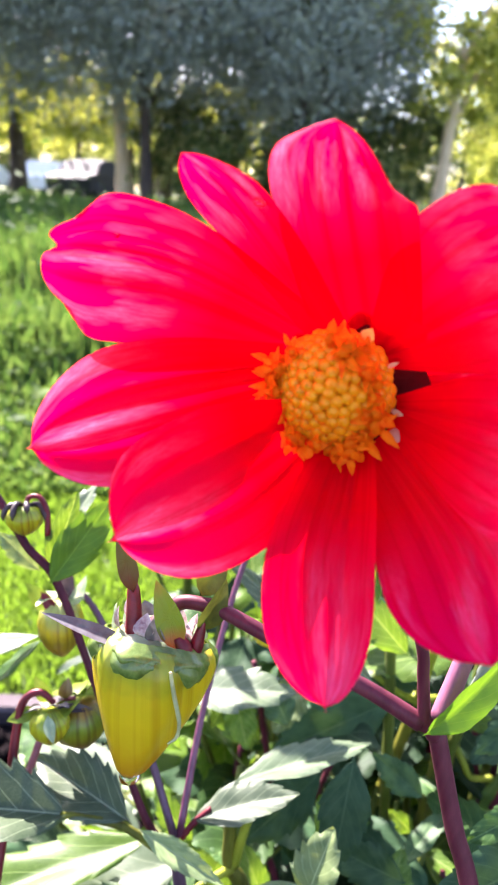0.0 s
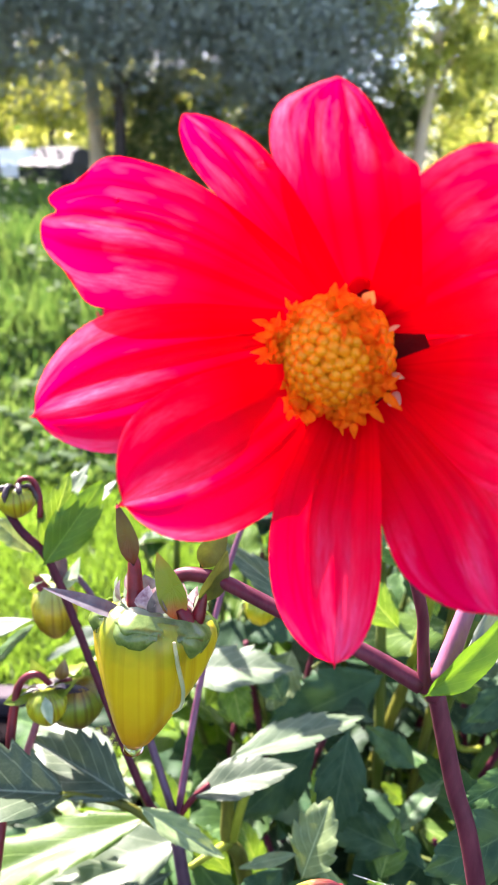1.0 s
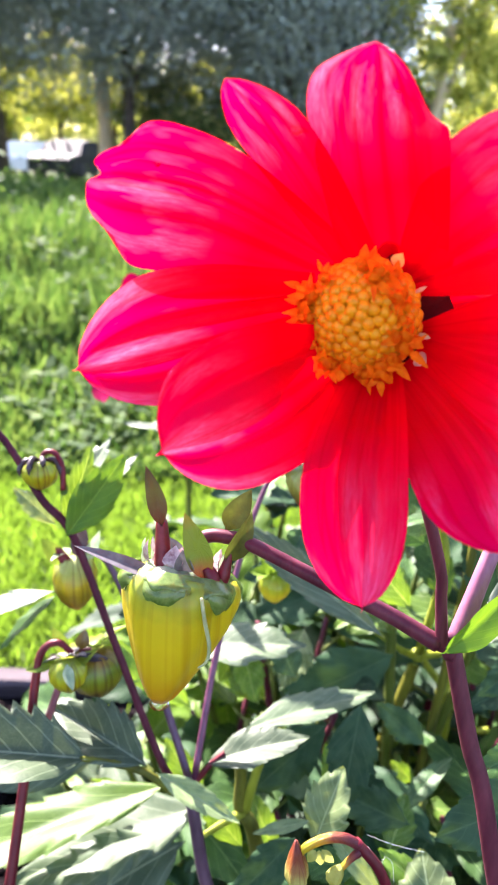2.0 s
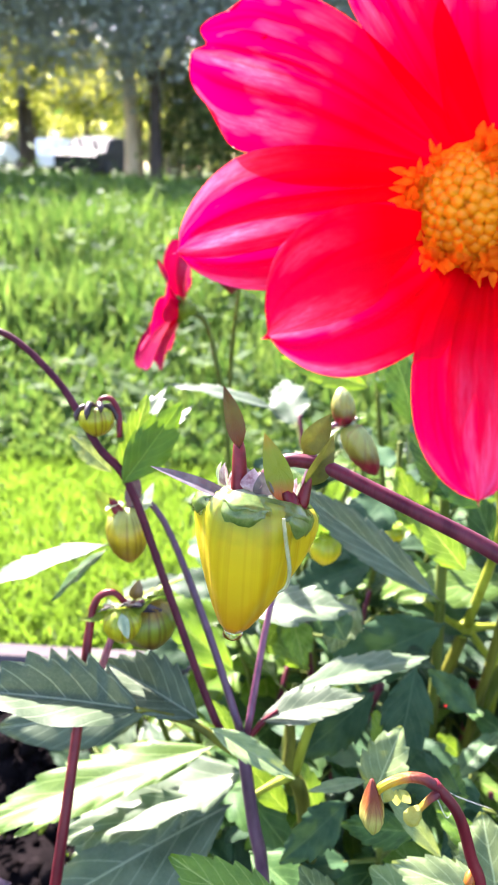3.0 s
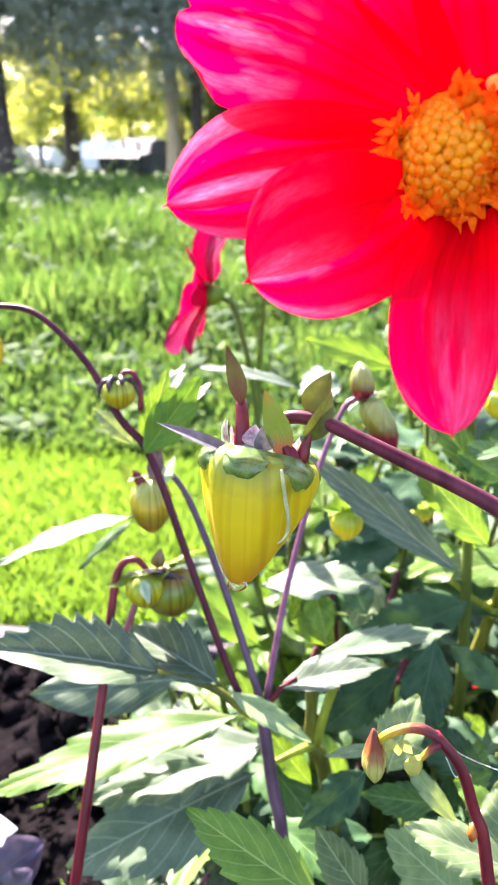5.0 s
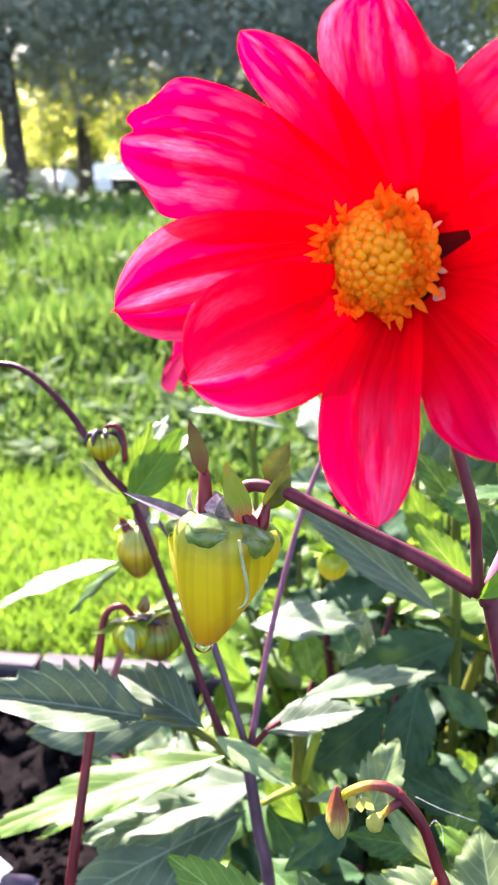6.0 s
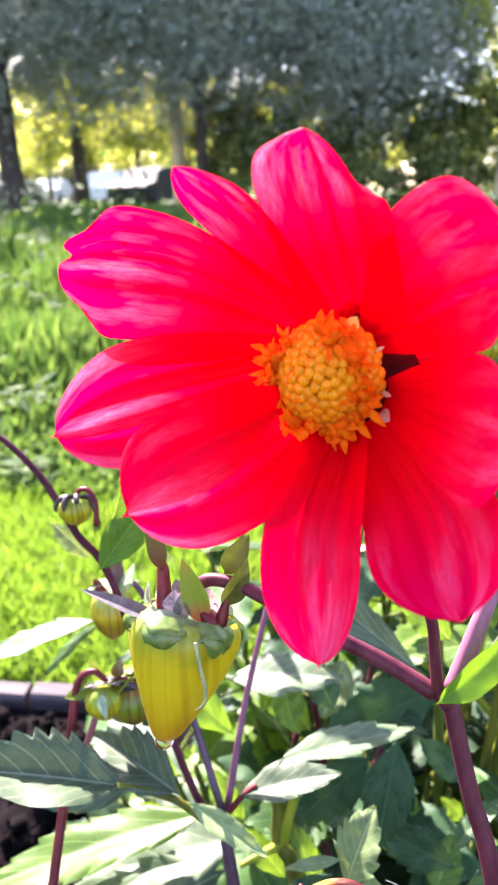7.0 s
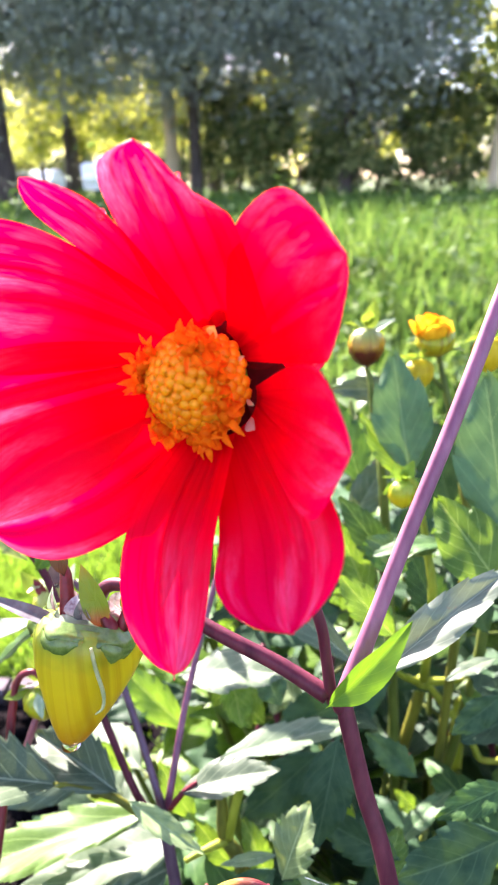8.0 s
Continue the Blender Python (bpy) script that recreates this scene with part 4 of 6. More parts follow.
part("branch", tube([(0.0409, 0.1075, 0.4437), (0.0293, 0.1116, 0.4485)] + [(0.0160, 0.1146, 0.4536), (-0.0033, 0.1214, 0.4598), (-0.0089, 0.1228, 0.4607), (-0.0133, 0.1238, 0.4603), (-0.0161, 0.1240, 0.4582), (-0.0182, 0.1237, 0.4547)], [0.0021, 0.0019, 0.0018, 0.0017, 0.0017, 0.0018, 0.0024], 24, 8, 0.006), M_STEM, main_plant)

# the open blossom
AXIS = (np.array((0.0000, 0.0930, 0.5134)) - np.array((0.0000, 0.1024, 0.5097))) * 10
HUB = np.array((0.0147, 0.1084, 0.5183))
RIGHT = np.array((0.0089, 0.0932, 0.5138)) - np.array((0.0000, 0.0930, 0.5134))
RIGHT /= np.linalg.norm(RIGHT)
UPV = np.array((-0.0005, 0.0963, 0.5217)) - np.array((0.0000, 0.0930, 0.5134))
UPV /= np.linalg.norm(UPV)
AXIS = AXIS / np.linalg.norm(AXIS)
AXIS = AXIS - 0.33 * RIGHT - 0.16 * UPV
AXIS /= np.linalg.norm(AXIS)
RIGHT = RIGHT - AXIS * (RIGHT @ AXIS)
RIGHT /= np.linalg.norm(RIGHT)
UPV = np.cross(AXIS, RIGHT)
blossom = part("blossom", lathe(HUB - AXIS * 0.012, HUB + AXIS * 0.001, [(0.0, 0.003), (0.4, 0.007), (0.8, 0.0095), (1.0, 0.010)], 20), M_SEPAL, main_plant, "open red-pink blossom with an orange centre")
PX = 0.1 / 1119.6
PETALS = [
    ("A", [(0.0199, 0.1126, 0.5277), (0.0125, 0.1051, 0.5495), (0.0092, 0.0941, 0.5596)], 245, dict(grooves=0.022, cup=0.309, roll=-0.079, root=0.85, skew=-0.082, belly=(0.521, 0.631), blunt=(0.3, 0.2))),
    ("B", [(0.0141, 0.1110, 0.5260), (-0.0028, 0.1091, 0.5459), (-0.0121, 0.1015, 0.5550)], 136, dict(grooves=0.026, cup=0.52, roll=-0.321, root=0.62, skew=-0.342, belly=(0.426, 0.596), blunt=(0.78, 0.3))),
    ("C", [(0.0086, 0.1132, 0.5263), (-0.0151, 0.1110, 0.5358), (-0.0346, 0.1042, 0.5394)], 269, dict(cup=0.227, notch=0.3, grooves=0.046, roll=-0.226, root=0.5, skew=0.027, belly=(0.623, 0.715), blunt=(1.61, 1.62))),
    ("D", [(0.0068, 0.1100, 0.5196), (-0.0150, 0.1017, 0.5150), (-0.0354, 0.0949, 0.5098)], 256, dict(cup=0.283, grooves=0.046, point=0.04, roll=0.093, root=0.5, skew=-0.055, belly=(0.625, 0.646), blunt=(-0.31, -0.01))),
    ("E", [(0.0094, 0.1059, 0.5105), (-0.0055, 0.0930, 0.5050), (-0.0200, 0.0857, 0.4990)], 288, dict(cup=0.298, grooves=0.012, point=0.05, roll=-0.229, root=0.5, skew=-0.051, belly=(0.583, 0.444), blunt=(0.89, 0.87))),
    ("F", [(0.0180, 0.1052, 0.5088), (0.0135, 0.0877, 0.4956), (0.0138, 0.0756, 0.4773)], 199, dict(cup=0.332, grooves=0.022, point=0.05, roll=0.045, root=0.55, skew=-0.069, belly=(0.581, 0.606), blunt=(0.54, 0.16))),
    ("G", [(0.0228, 0.1055, 0.5106), (0.0317, 0.0851, 0.5011), (0.0337, 0.0677, 0.4934)], 248, dict(grooves=0.018, cup=0.294, roll=-0.138, root=0.5, skew=-0.052, belly=(0.632, 0.647), blunt=(0.89, 0.56))),
    ("H", [(0.0257, 0.1069, 0.5156), (0.0355, 0.0880, 0.5170), (0.0415, 0.0767, 0.5181)], 258, dict(grooves=0.014, cup=0.225, roll=0.055, root=0.24, skew=-0.054, belly=(0.693, 0.608), blunt=(0.96, 0.61))),
    ("I", [(0.0221, 0.1106, 0.5249), (0.0337, 0.0984, 0.5376), (0.0403, 0.0869, 0.5440)], 309, dict(grooves=0.014, cup=0.203, roll=-0.002, root=0.24, skew=0.059, belly=(0.59, 0.498), blunt=(0.7, 0.72))),
    ("J", [(0.0250, 0.1165, 0.5190), (0.0345, 0.1095, 0.5262), (0.0392, 0.1020, 0.5275)], 190, dict(root=0.16, cup=0.2, belly=(0.6, 0.6), blunt=(0.6, 0.6))),
]
# dark blades added behind the petal roots as the shade in their gaps
for k in range(8):
    a = k * math.pi / 4 + 0.04
    out = RIGHT * math.cos(a) + UPV * math.sin(a)
    part("shade_blade", sepal(HUB - AXIS * 0.0055 + out * 0.005, HUB - AXIS * 0.005 + out * 0.0165, 0.017, AXIS, 0.0, belly=0.6), M_HOLLOW_SHADE, blossom, "dark blade behind the petals standing in for a shaded hollow")
DEW = {0: (0.72, -0.35, 0.0006), 1: (0.55, -0.62, 0.0011), 2: (0.72, -0.45, 0.0006)}
for i, (_, pts, width, how) in enumerate(PETALS):
    shape = petal(*pts, width * PX, AXIS, seed=40 + i, **how)
    ob = part("petal", shape, M_PETAL, blossom)
    if i in DEW:
        u, v, r = DEW[i]
        near = np.argmin(np.hypot(shape[2][:, 0] - u, shape[2][:, 1] - 0.5 - 0.5 * v))
        at = shape[0][near]
        part("dew_drop", lathe(at - AXIS * r * 0.2, at + AXIS * r * 0.8, [(0.0, r), (0.35, r * 0.95), (0.7, r * 0.65), (0.92, r * 0.3), (1.0, r * 0.05)], 12), M_DEW, main_plant, "small clear dew drop")


def disc_head(hub, axis, right, up, radius, rise):
    """The button of packed closed florets, laid out in a spiral, each a small blunt-pointed knob."""
    r = random.Random(31)
    shapes = []
    n = 165
    shapes.append(lathe(hub - axis * 0.001, hub + axis * rise * 0.93, [(0.0, radius * 0.98), (0.25, radius * 0.93), (0.55, radius * 0.76), (0.8, radius * 0.5), (0.95, radius * 0.24), (1.0, radius * 0.05)], 24, up=tuple(right + 0.2 * up)))
    for k in range(n):
        q = math.sqrt((k + 0.5) / n)
        a = k * 2.39996
        t = q * 1.38
        d = (right * math.cos(a) + up * math.sin(a)) * math.sin(t) / math.sin(1.38) * radius + axis * (math.cos(t) - math.cos(1.38)) / (1 - math.cos(1.38)) * rise
        nrm = (right * math.cos(a) + up * math.sin(a)) * math.sin(t) * rise / radius * 1.1 + axis * math.cos(t)
        nrm /= np.linalg.norm(nrm)
        nrm = nrm + 0.22 * axis + np.array([r.uniform(-0.12, 0.12) for _ in range(3)])
        nrm /= np.linalg.norm(nrm)
        s = radius * (0.118 + 0.028 * q) * r.uniform(0.94, 1.06)
        c = hub + d
        shapes.append(lathe(c - nrm * s * 1.5, c + nrm * s * (0.50 + 0.45 * q), [(0.0, s * 0.98), (0.60, s * 1.02), (0.80, s * 0.92), (0.92, s * 0.62), (1.0, s * 0.14)], 9, 5, 0.06, up=tuple(right + 0.2 * up)))
    return join(*shapes)


part("disc", disc_head(HUB + AXIS * 0.0005, AXIS, RIGHT, UPV, 0.0098, 0.0092), M_DISC, blossom, "dome of packed golden-orange florets")
rf = random.Random(5)
# opened florets stand thick on one side of the rim and thinly on the other
for k in range(46):
    a = rf.choice((rf.uniform(-0.9, 1.9), rf.uniform(-0.9, 1.9), rf.uniform(1.9, 4.0), rf.uniform(-2.2, -0.9)))
    over = 0.75 if -0.6 < a < 1.9 else 0.0
    out = RIGHT * math.cos(a) + UPV * math.sin(a)
    q = rf.uniform(0.84, 1.03) - 0.12 * (over > 0) * rf.random()
    root = HUB + out * 0.0100 * q + AXIS * (0.0012 + 0.004 * (1.06 - q) / 0.2)
    part("opened_floret", floret_curl(root, out, AXIS, rf.uniform(0.0036, 0.0056), 300 + k, over * rf.uniform(0.3, 1.0)), M_FLORET, blossom)

for a, far, high, wide, mat, text in ((0.97, 0.0128, 0.0058, 0.0026, M_SCALE_YELLOW, "pale yellow scale"), (0.42, 0.0125, 0.003, 0.0008, M_SCALE, "thin whitish scale"), (2.62, 0.0112, 0.003, 0.0012, M_SCALE, "thin whitish scale"),
                                      (-0.95, 0.0115, 0.0022, 0.0013, M_SCALE, "thin whitish scale"), (-0.30, 0.0130, 0.002, 0.0011, M_SCALE, "thin whitish scale"), (-0.62, 0.0146, 0.001, 0.0030, M_SCALE_PINK, "papery pinkish scale")):
    out = RIGHT * math.cos(a) + UPV * math.sin(a)
    root = HUB + out * (far - 0.0026) + AXIS * (high - 0.001)
    part("scale", sepal(root, HUB + out * far + AXIS * (high + 0.0012), wide, AXIS - 0.3 * out, 0.2, nu=7, belly=0.6), mat, blossom, text)

# the nodding seed head
HEAD_TOP, HEAD_TIP = np.array((-0.0195, 0.1239, 0.4499)), np.array((-0.0244, 0.1102, 0.4205))
head = part("seed_head", lathe(HEAD_TOP, HEAD_TIP, [(0.0, 0.0126), (0.05, 0.0140), (0.12, 0.0146), (0.20, 0.0143), (0.36, 0.0129), (0.52, 0.0108), (0.68, 0.0084), (0.84, 0.0058), (0.95, 0.0036), (1.0, 0.0018)], 84, 6, 0.05), M_SEED, main_plant, "plump yellow seed head hanging down")
a_, s_, n_ = frame_of(HEAD_TIP - HEAD_TOP, tuple(RIGHT))


def draped(top, tip, rim, reach, lift, seed, seg=110, rows=9):
    """A thin wet skin that hangs over the shoulder of the seed head to an uneven edge."""
    a, side, n = frame_of(tip - top, tuple(RIGHT))
    length = np.linalg.norm(tip - top)
    us, rs = (0.0, 0.05, 0.12, 0.20, 0.36, 0.52), (0.0126, 0.0140, 0.0146, 0.0143, 0.0129, 0.0108)
    verts = []
    for i in range(rows):
        for k in range(seg):
            q = 2 * math.pi * k / seg
            c, d = math.cos(q), math.sin(q)
            low = reach * (0.72 + 0.5 * noise.noise(Vector((c * 1.6, d * 1.6, seed))) + 0.42 * noise.noise(Vector((c * 4.5, d * 4.5, seed + 5))))
            u = max(0.02, low) * i / (rows - 1)
            swell = lift + 0.0004 * noise.noise(Vector((c * 5, d * 5, seed + 3.0 * i / rows))) + 0.0005 * math.sin(math.pi * i / (rows - 1))
            r = np.interp(u, us, rs) * (1 + 0.05 * math.cos(6 * q)) + swell - (0.0012 if i == 0 else 0.0) - (lift if i == rows - 1 else 0.0)
            verts.append(top + a * (u * length - (rim if i == 0 else 0.0)) + r * (c * side + d * n))
    faces = [[i * seg + k, i * seg + (k + 1) % seg, (i + 1) * seg + (k + 1) % seg, (i + 1) * seg + k] for i in range(rows - 1) for k in range(seg)]
    return np.array(verts), faces


part("calyx", draped(HEAD_TOP, HEAD_TIP, 0.0004, 0.20, 0.00025, 2.0), M_CALYX, head, "glossy wet green calyx")
part("calyx", draped(HEAD_TOP, HEAD_TIP, 0.0010, 0.13, 0.0004, 9.0), M_CALYX, head, "thin wet green skin over the calyx")
part("receptacle", lathe(HEAD_TOP - a_ * 0.004, HEAD_TOP + a_ * 0.003, [(0.0, 0.004), (0.4, 0.009), (1.0, 0.0122)], 18), M_SEPAL_PALE, head, "wet pale crown of the seed head")
rc = random.Random(77)
for k in range(19):
    q = k * 0.62 + rc.uniform(-0.2, 0.2)
    d = s_ * math.cos(q) + n_ * math.sin(q)
    side = np.cross(d, a_)
    at = HEAD_TOP + d * rc.uniform(0.0045, 0.0095) - a_ * 0.001
    end = at + d * rc.uniform(-0.001, 0.003) - a_ * rc.uniform(0.003, 0.006) + side * rc.uniform(-0.003, 0.003)
    part("membrane", sepal(at, end, rc.uniform(0.004, 0.007), d + side * rc.uniform(-0.6, 0.6), rc.uniform(-0.5, 0.6), nu=7), (M_CROWN_WET, M_CROWN_WET, M_SEPAL_PALE, M_CROWN_WET, M_SEPAL_MAUVE)[k % 5], head, "wet crumpled membrane")
part("sepal", sepal((-0.0248, 0.1222, 0.4628), (-0.0293, 0.1276, 0.4768), 0.0048, -np.array((-0.0259, 0.1320, 0.4485)) + np.array((-0.0225, 0.1231, 0.4531)), 0.25), M_SEPAL_BROWN, head, "upright brownish sepal on a red stalk")
part("sepal_stalk", tube([(-0.0239, 0.1192, 0.4501), (-0.0245, 0.1214, 0.4570), (-0.0250, 0.1237, 0.4630), (-0.0256, 0.1248, 0.4660)], [0.0028, 0.0019, 0.0015, 0.0004], 10), M_SEPAL_RED, head)
part("sepal", sepal((-0.0225, 0.1169, 0.4511), (-0.0451, 0.1181, 0.4597), 0.0042, (0, -0.3, 1), 0.05), M_SEPAL_MAUVE, head, "long narrow grey-purple sepal")
part("sepal", sepal((-0.0131, 0.1157, 0.4521), (-0.0193, 0.1205, 0.4684), 0.0064, -np.array((-0.0259, 0.1320, 0.4485)) + np.array((-0.0247, 0.1230, 0.4530)), 0.08), M_SEPAL_FLUSHED, head, "yellow-green sepal")
part("sepal_stalk", tube([(-0.0141, 0.1150, 0.4490), (-0.0119, 0.1155, 0.4503), (-0.0124, 0.1165, 0.4534), (-0.0138, 0.1172, 0.4556)], [0.0012, 0.0018, 0.0019, 0.0013], 12), M_SEPAL_RED, head)
part("sepal", sepal((-0.0097, 0.1188, 0.4560), (-0.0034, 0.1234, 0.4677), 0.0072, -np.array((-0.0259, 0.1320, 0.4485)) + np.array((-0.0186, 0.1215, 0.4493)), 0.3), M_SEPAL_OLIVE, head)
part("sepal", sepal((-0.0098, 0.1260, 0.4605), (-0.0036, 0.1299, 0.4704), 0.0066, -np.array((-0.0259, 0.1320, 0.4485)) + np.array((-0.0247, 0.1230, 0.4530)), 0.2), M_SEPAL_OLIVE, head)
part("sepal_stalk", tube([(-0.0106, 0.1179, 0.4488), (-0.0096, 0.1184, 0.4527), (-0.0077, 0.1205, 0.4603)], [0.0014, 0.0017, 0.0005], 10), M_SEPAL_RED, head)
part("thread", tube([(-0.0142, 0.1077, 0.4538), (-0.0133, 0.1067, 0.4484), (-0.0121, 0.1062, 0.4417), (-0.0126, 0.1057, 0.4377), (-0.0145, 0.1055, 0.4358)], [0.0004, 0.0005, 0.0005, 0.0004, 0.0002], 8), M_THREAD, head, "pale curled thread")
for k, (q, along, r) in enumerate([(rc.uniform(0.4, 3.0), rc.uniform(0.05, 0.2), rc.uniform(0.0004, 0.0010)) for _ in range(24)]):
    d = -(np.array(AXIS) * -math.sin(q) - RIGHT * math.cos(q))
    d = d - a_ * (d @ a_)
    d /= np.linalg.norm(d)
    at = HEAD_TOP + (HEAD_TIP - HEAD_TOP) * along + d * 0.0141
    part("dew_drop", lathe(at - d * r * 0.3, at + d * r * 0.8, [(0.0, r), (0.35, r * 0.95), (0.7, r * 0.65), (0.92, r * 0.3), (1.0, r * 0.05)], 12), M_DEW, head, "small clear dew drop")
DROP = np.array((-0.0242, 0.1100, 0.4212))
part("water_drop", lathe(DROP + (0, 0, 0.001), DROP - (0, 0, 0.0026), [(0.0, 0.0012), (0.3, 0.0023), (0.6, 0.0025), (0.85, 0.0016), (1.0, 0.0002)], 18), M_DEW, head, "clear drop of water")

# leaf at the node
part("leaf", laid(leaf(1, 0.30, 6, 0.22, 0.7, 0.03), (0.0402, 0.1040, 0.4432), (0.0587, 0.1092, 0.4644), (0.3, -0.9, 0.35)), M_LEAF_NODE, main_plant, "folded bright green leaf at the node")
part("leaf", laid(leaf(1, 0.23, 7, 0.16, 0.5, 0.06, 0.05), (0.0511, 0.1135, 0.4425), (0.0890, 0.1372, 0.4617), (-0.25, -0.6, 0.76)), M_LEAF_SILVER, main_plant, "greyish leaf curling up beside the stem")


def bud(parent, top, tip, r, mat, sepals, mat_s, seed, name="bud", long=0.8, hug=False):
    top, tip = np.array(top), np.array(tip)
    rr = random.Random(seed)
    b = part(name, lathe(top, tip, [(0.0, r * 0.55), (0.12, r * 0.86), (0.32, r), (0.58, r * 0.96), (0.8, r * 0.7), (0.93, r * 0.38), (1.0, r * 0.12)], 32, 8, 0.05), mat, parent)
    a, s, n = frame_of(tip - top, (0.3, 0.8, 0.2))
    for k in range(sepals):
        q = k * 2 * math.pi / sepals + rr.uniform(-0.2, 0.2)
        d = s * math.cos(q) + n * math.sin(q)
        end = top + d * r * rr.uniform(1.2, 1.9) + a * r * rr.uniform(-0.9, 0.5) * long
        if hug:
            down = rr.uniform(0.35, 0.95)
            part("sepal", tube([top - a * r * 0.1 + d * r * 0.15, top + d * r * 0.8 - a * r * 0.12, top + d * r * 1.14 + a * r * down * 0.5, top + d * r * 1.16 + a * r * down], [r * 0.10, r * 0.17, r * 0.19, r * 0.03], 7, 4), mat_s, b)
            continue
        part("sepal", sepal(top + d * r * 0.3 - a * r * 0.05, end, r * 0.8, d * 0.3 - a, rr.uniform(0.0, 0.5), nu=8), mat_s, b)
    return b


# second plant: three stems from one fork
plant2 = thing("dahlia_plant", (-0.02, 0.05, 0), "dahlia plant with slender purple stems and small nodding buds", "flower plant", "dahlias in the bed")
low = np.array((-0.0092, 0.1487, 0.2672))
part("stem", tube([(-0.0207, 0.1670, 0.3218), (-0.0142, 0.1557, 0.2904), (-0.0092, 0.1487, 0.2672)] + [tuple(low + (0.006, -0.015, -0.08)), (-0.015, 0.06, 0.1), (-0.02, 0.05, -0.01)], [0.0024, 0.0026, 0.0027, 0.0034, 0.0045], 12), M_STEM_VIOLET, plant2)
part("left_stem", tube([(-0.0213, 0.1661, 0.3196), (-0.0306, 0.1677, 0.3290), (-0.0503, 0.1817, 0.3756), (-0.0668, 0.1938, 0.4146), (-0.0788, 0.1980, 0.4278), (-0.0930, 0.2049, 0.4480), (-0.1107, 0.2107, 0.4627), (-0.1235, 0.2120, 0.4660), (-0.1327, 0.2112, 0.4641), (-0.1352, 0.2083, 0.4568)], [0.0016, 0.0015, 0.0016, 0.0013, 0.0011, 0.0010], 10), M_STEM_MAROON, plant2)
part("middle_stem", tube([(-0.0202, 0.1670, 0.3218), (-0.0353, 0.1862, 0.3541), (-0.0520, 0.2038, 0.3853), (-0.0611, 0.2089, 0.3982), (-0.0672, 0.2098, 0.4005), (-0.0715, 0.2087, 0.3976)], [0.0016, 0.0015, 0.0013, 0.0011, 0.0010], 10), M_STEM_VIOLET, plant2)
part("right_stem", tube([(-0.0187, 0.1681, 0.3218), (-0.0126, 0.1935, 0.3590), (-0.0030, 0.2190, 0.3965), (0.0055, 0.2331, 0.4187), (0.0106, 0.2369, 0.4256), (0.0173, 0.2372, 0.4264)], [0.0015, 0.0013, 0.0012, 0.0011, 0.0011], 10), M_STEM_PLUM, plant2)
bud(plant2, (-0.1348, 0.2091, 0.4589), (-0.1294, 0.2023, 0.4414), 0.0062, M_BUD, 6, M_SEPAL, 1)
bud(plant2, (-0.0714, 0.2084, 0.3969), (-0.0687, 0.1988, 0.3776), 0.0086, M_BUD_OLIVE, 4, M_SEPAL_PALE, 2, long=0.3)
part("sepal", sepal((-0.0727, 0.2035, 0.3955), (-0.0837, 0.2073, 0.4050), 0.0075, (0.1, -0.9, 0.4), 0.2), M_SEPAL, plant2, "yellow-green sepal with a red edge")
part("sepal", sepal((-0.0717, 0.2025, 0.3956), (-0.0776, 0.2057, 0.4036), 0.0045, (0.1, -0.9, 0.4), 0.3), M_SEPAL_RED, plant2)
part("sepal", sepal((-0.0689, 0.2043, 0.3974), (-0.0677, 0.2104, 0.4129), 0.0070, (0.3, -0.9, 0.1), -0.2), M_SEPAL_DARK, plant2)
part("sepal", sepal((-0.0667, 0.2048, 0.3960), (-0.0606, 0.2097, 0.4084), 0.0050, (0.3, -0.9, 0.1), 0.2), M_SEPAL_PALE, plant2)
bud(plant2, (0.0169, 0.2369, 0.4257), (0.0300, 0.2297, 0.4073), 0.0062, M_BUD_SPENT, 5, M_SEPAL_PALE, 3, "spent_head", long=0.2)
bud(plant2, (0.0159, 0.2372, 0.4263), (0.0131, 0.2429, 0.4408), 0.0050, M_BUD_SPENT, 5, M_SEPAL_RED, 13, "spent_head", long=-0.8)
part("bud_stalk", tube([(-0.0711, 0.1993, 0.4312), (-0.0717, 0.2025, 0.4393), (-0.0746, 0.2043, 0.4439), (-0.0784, 0.2043, 0.4438), (-0.0799, 0.2030, 0.4404)], [0.0011, 0.0010, 0.0009], 8), M_STEM_RED, plant2)
bud(plant2, (-0.0799, 0.2030, 0.4404), (-0.0788, 0.1976, 0.4318), 0.0063, M_BUD_GREEN, 7, M_SEPAL_DARK, 4, hug=True)
part("leaf", laid(leaf(1, 0.46, 4, 0.1, 0.3, 0.12), (-0.0695, 0.1918, 0.4152), (-0.0500, 0.2071, 0.4420), (0.1, -0.95, 0.1)), M_LEAF_NODE, plant2)
part("leaf", laid(leaf(1, 0.40, 5, 0.1, 0.3, 0.2), (-0.0702, 0.1950, 0.4165), (-0.0625, 0.2095, 0.4440), (0.2, -0.9, 0.1)), M_LEAF_SUNLIT, plant2, "yellow-green leaf lit from behind")
part("leaf", laid(leaf(1, 0.5, 6, 0.1, 0.35, 0.2), (-0.0717, 0.1985, 0.4182), (-0.0567, 0.2188, 0.4451), (-0.46, -0.25, 0.85)), M_LEAF_GREY, plant2)
part("leaf", laid(leaf(1, 0.42, 5, 0.1, 0.3, 0.2), (-0.0731, 0.1953, 0.4184), (-0.0902, 0.2020, 0.4298), (-0.46, -0.25, 0.85)), M_LEAF_SUN_PALE, plant2)
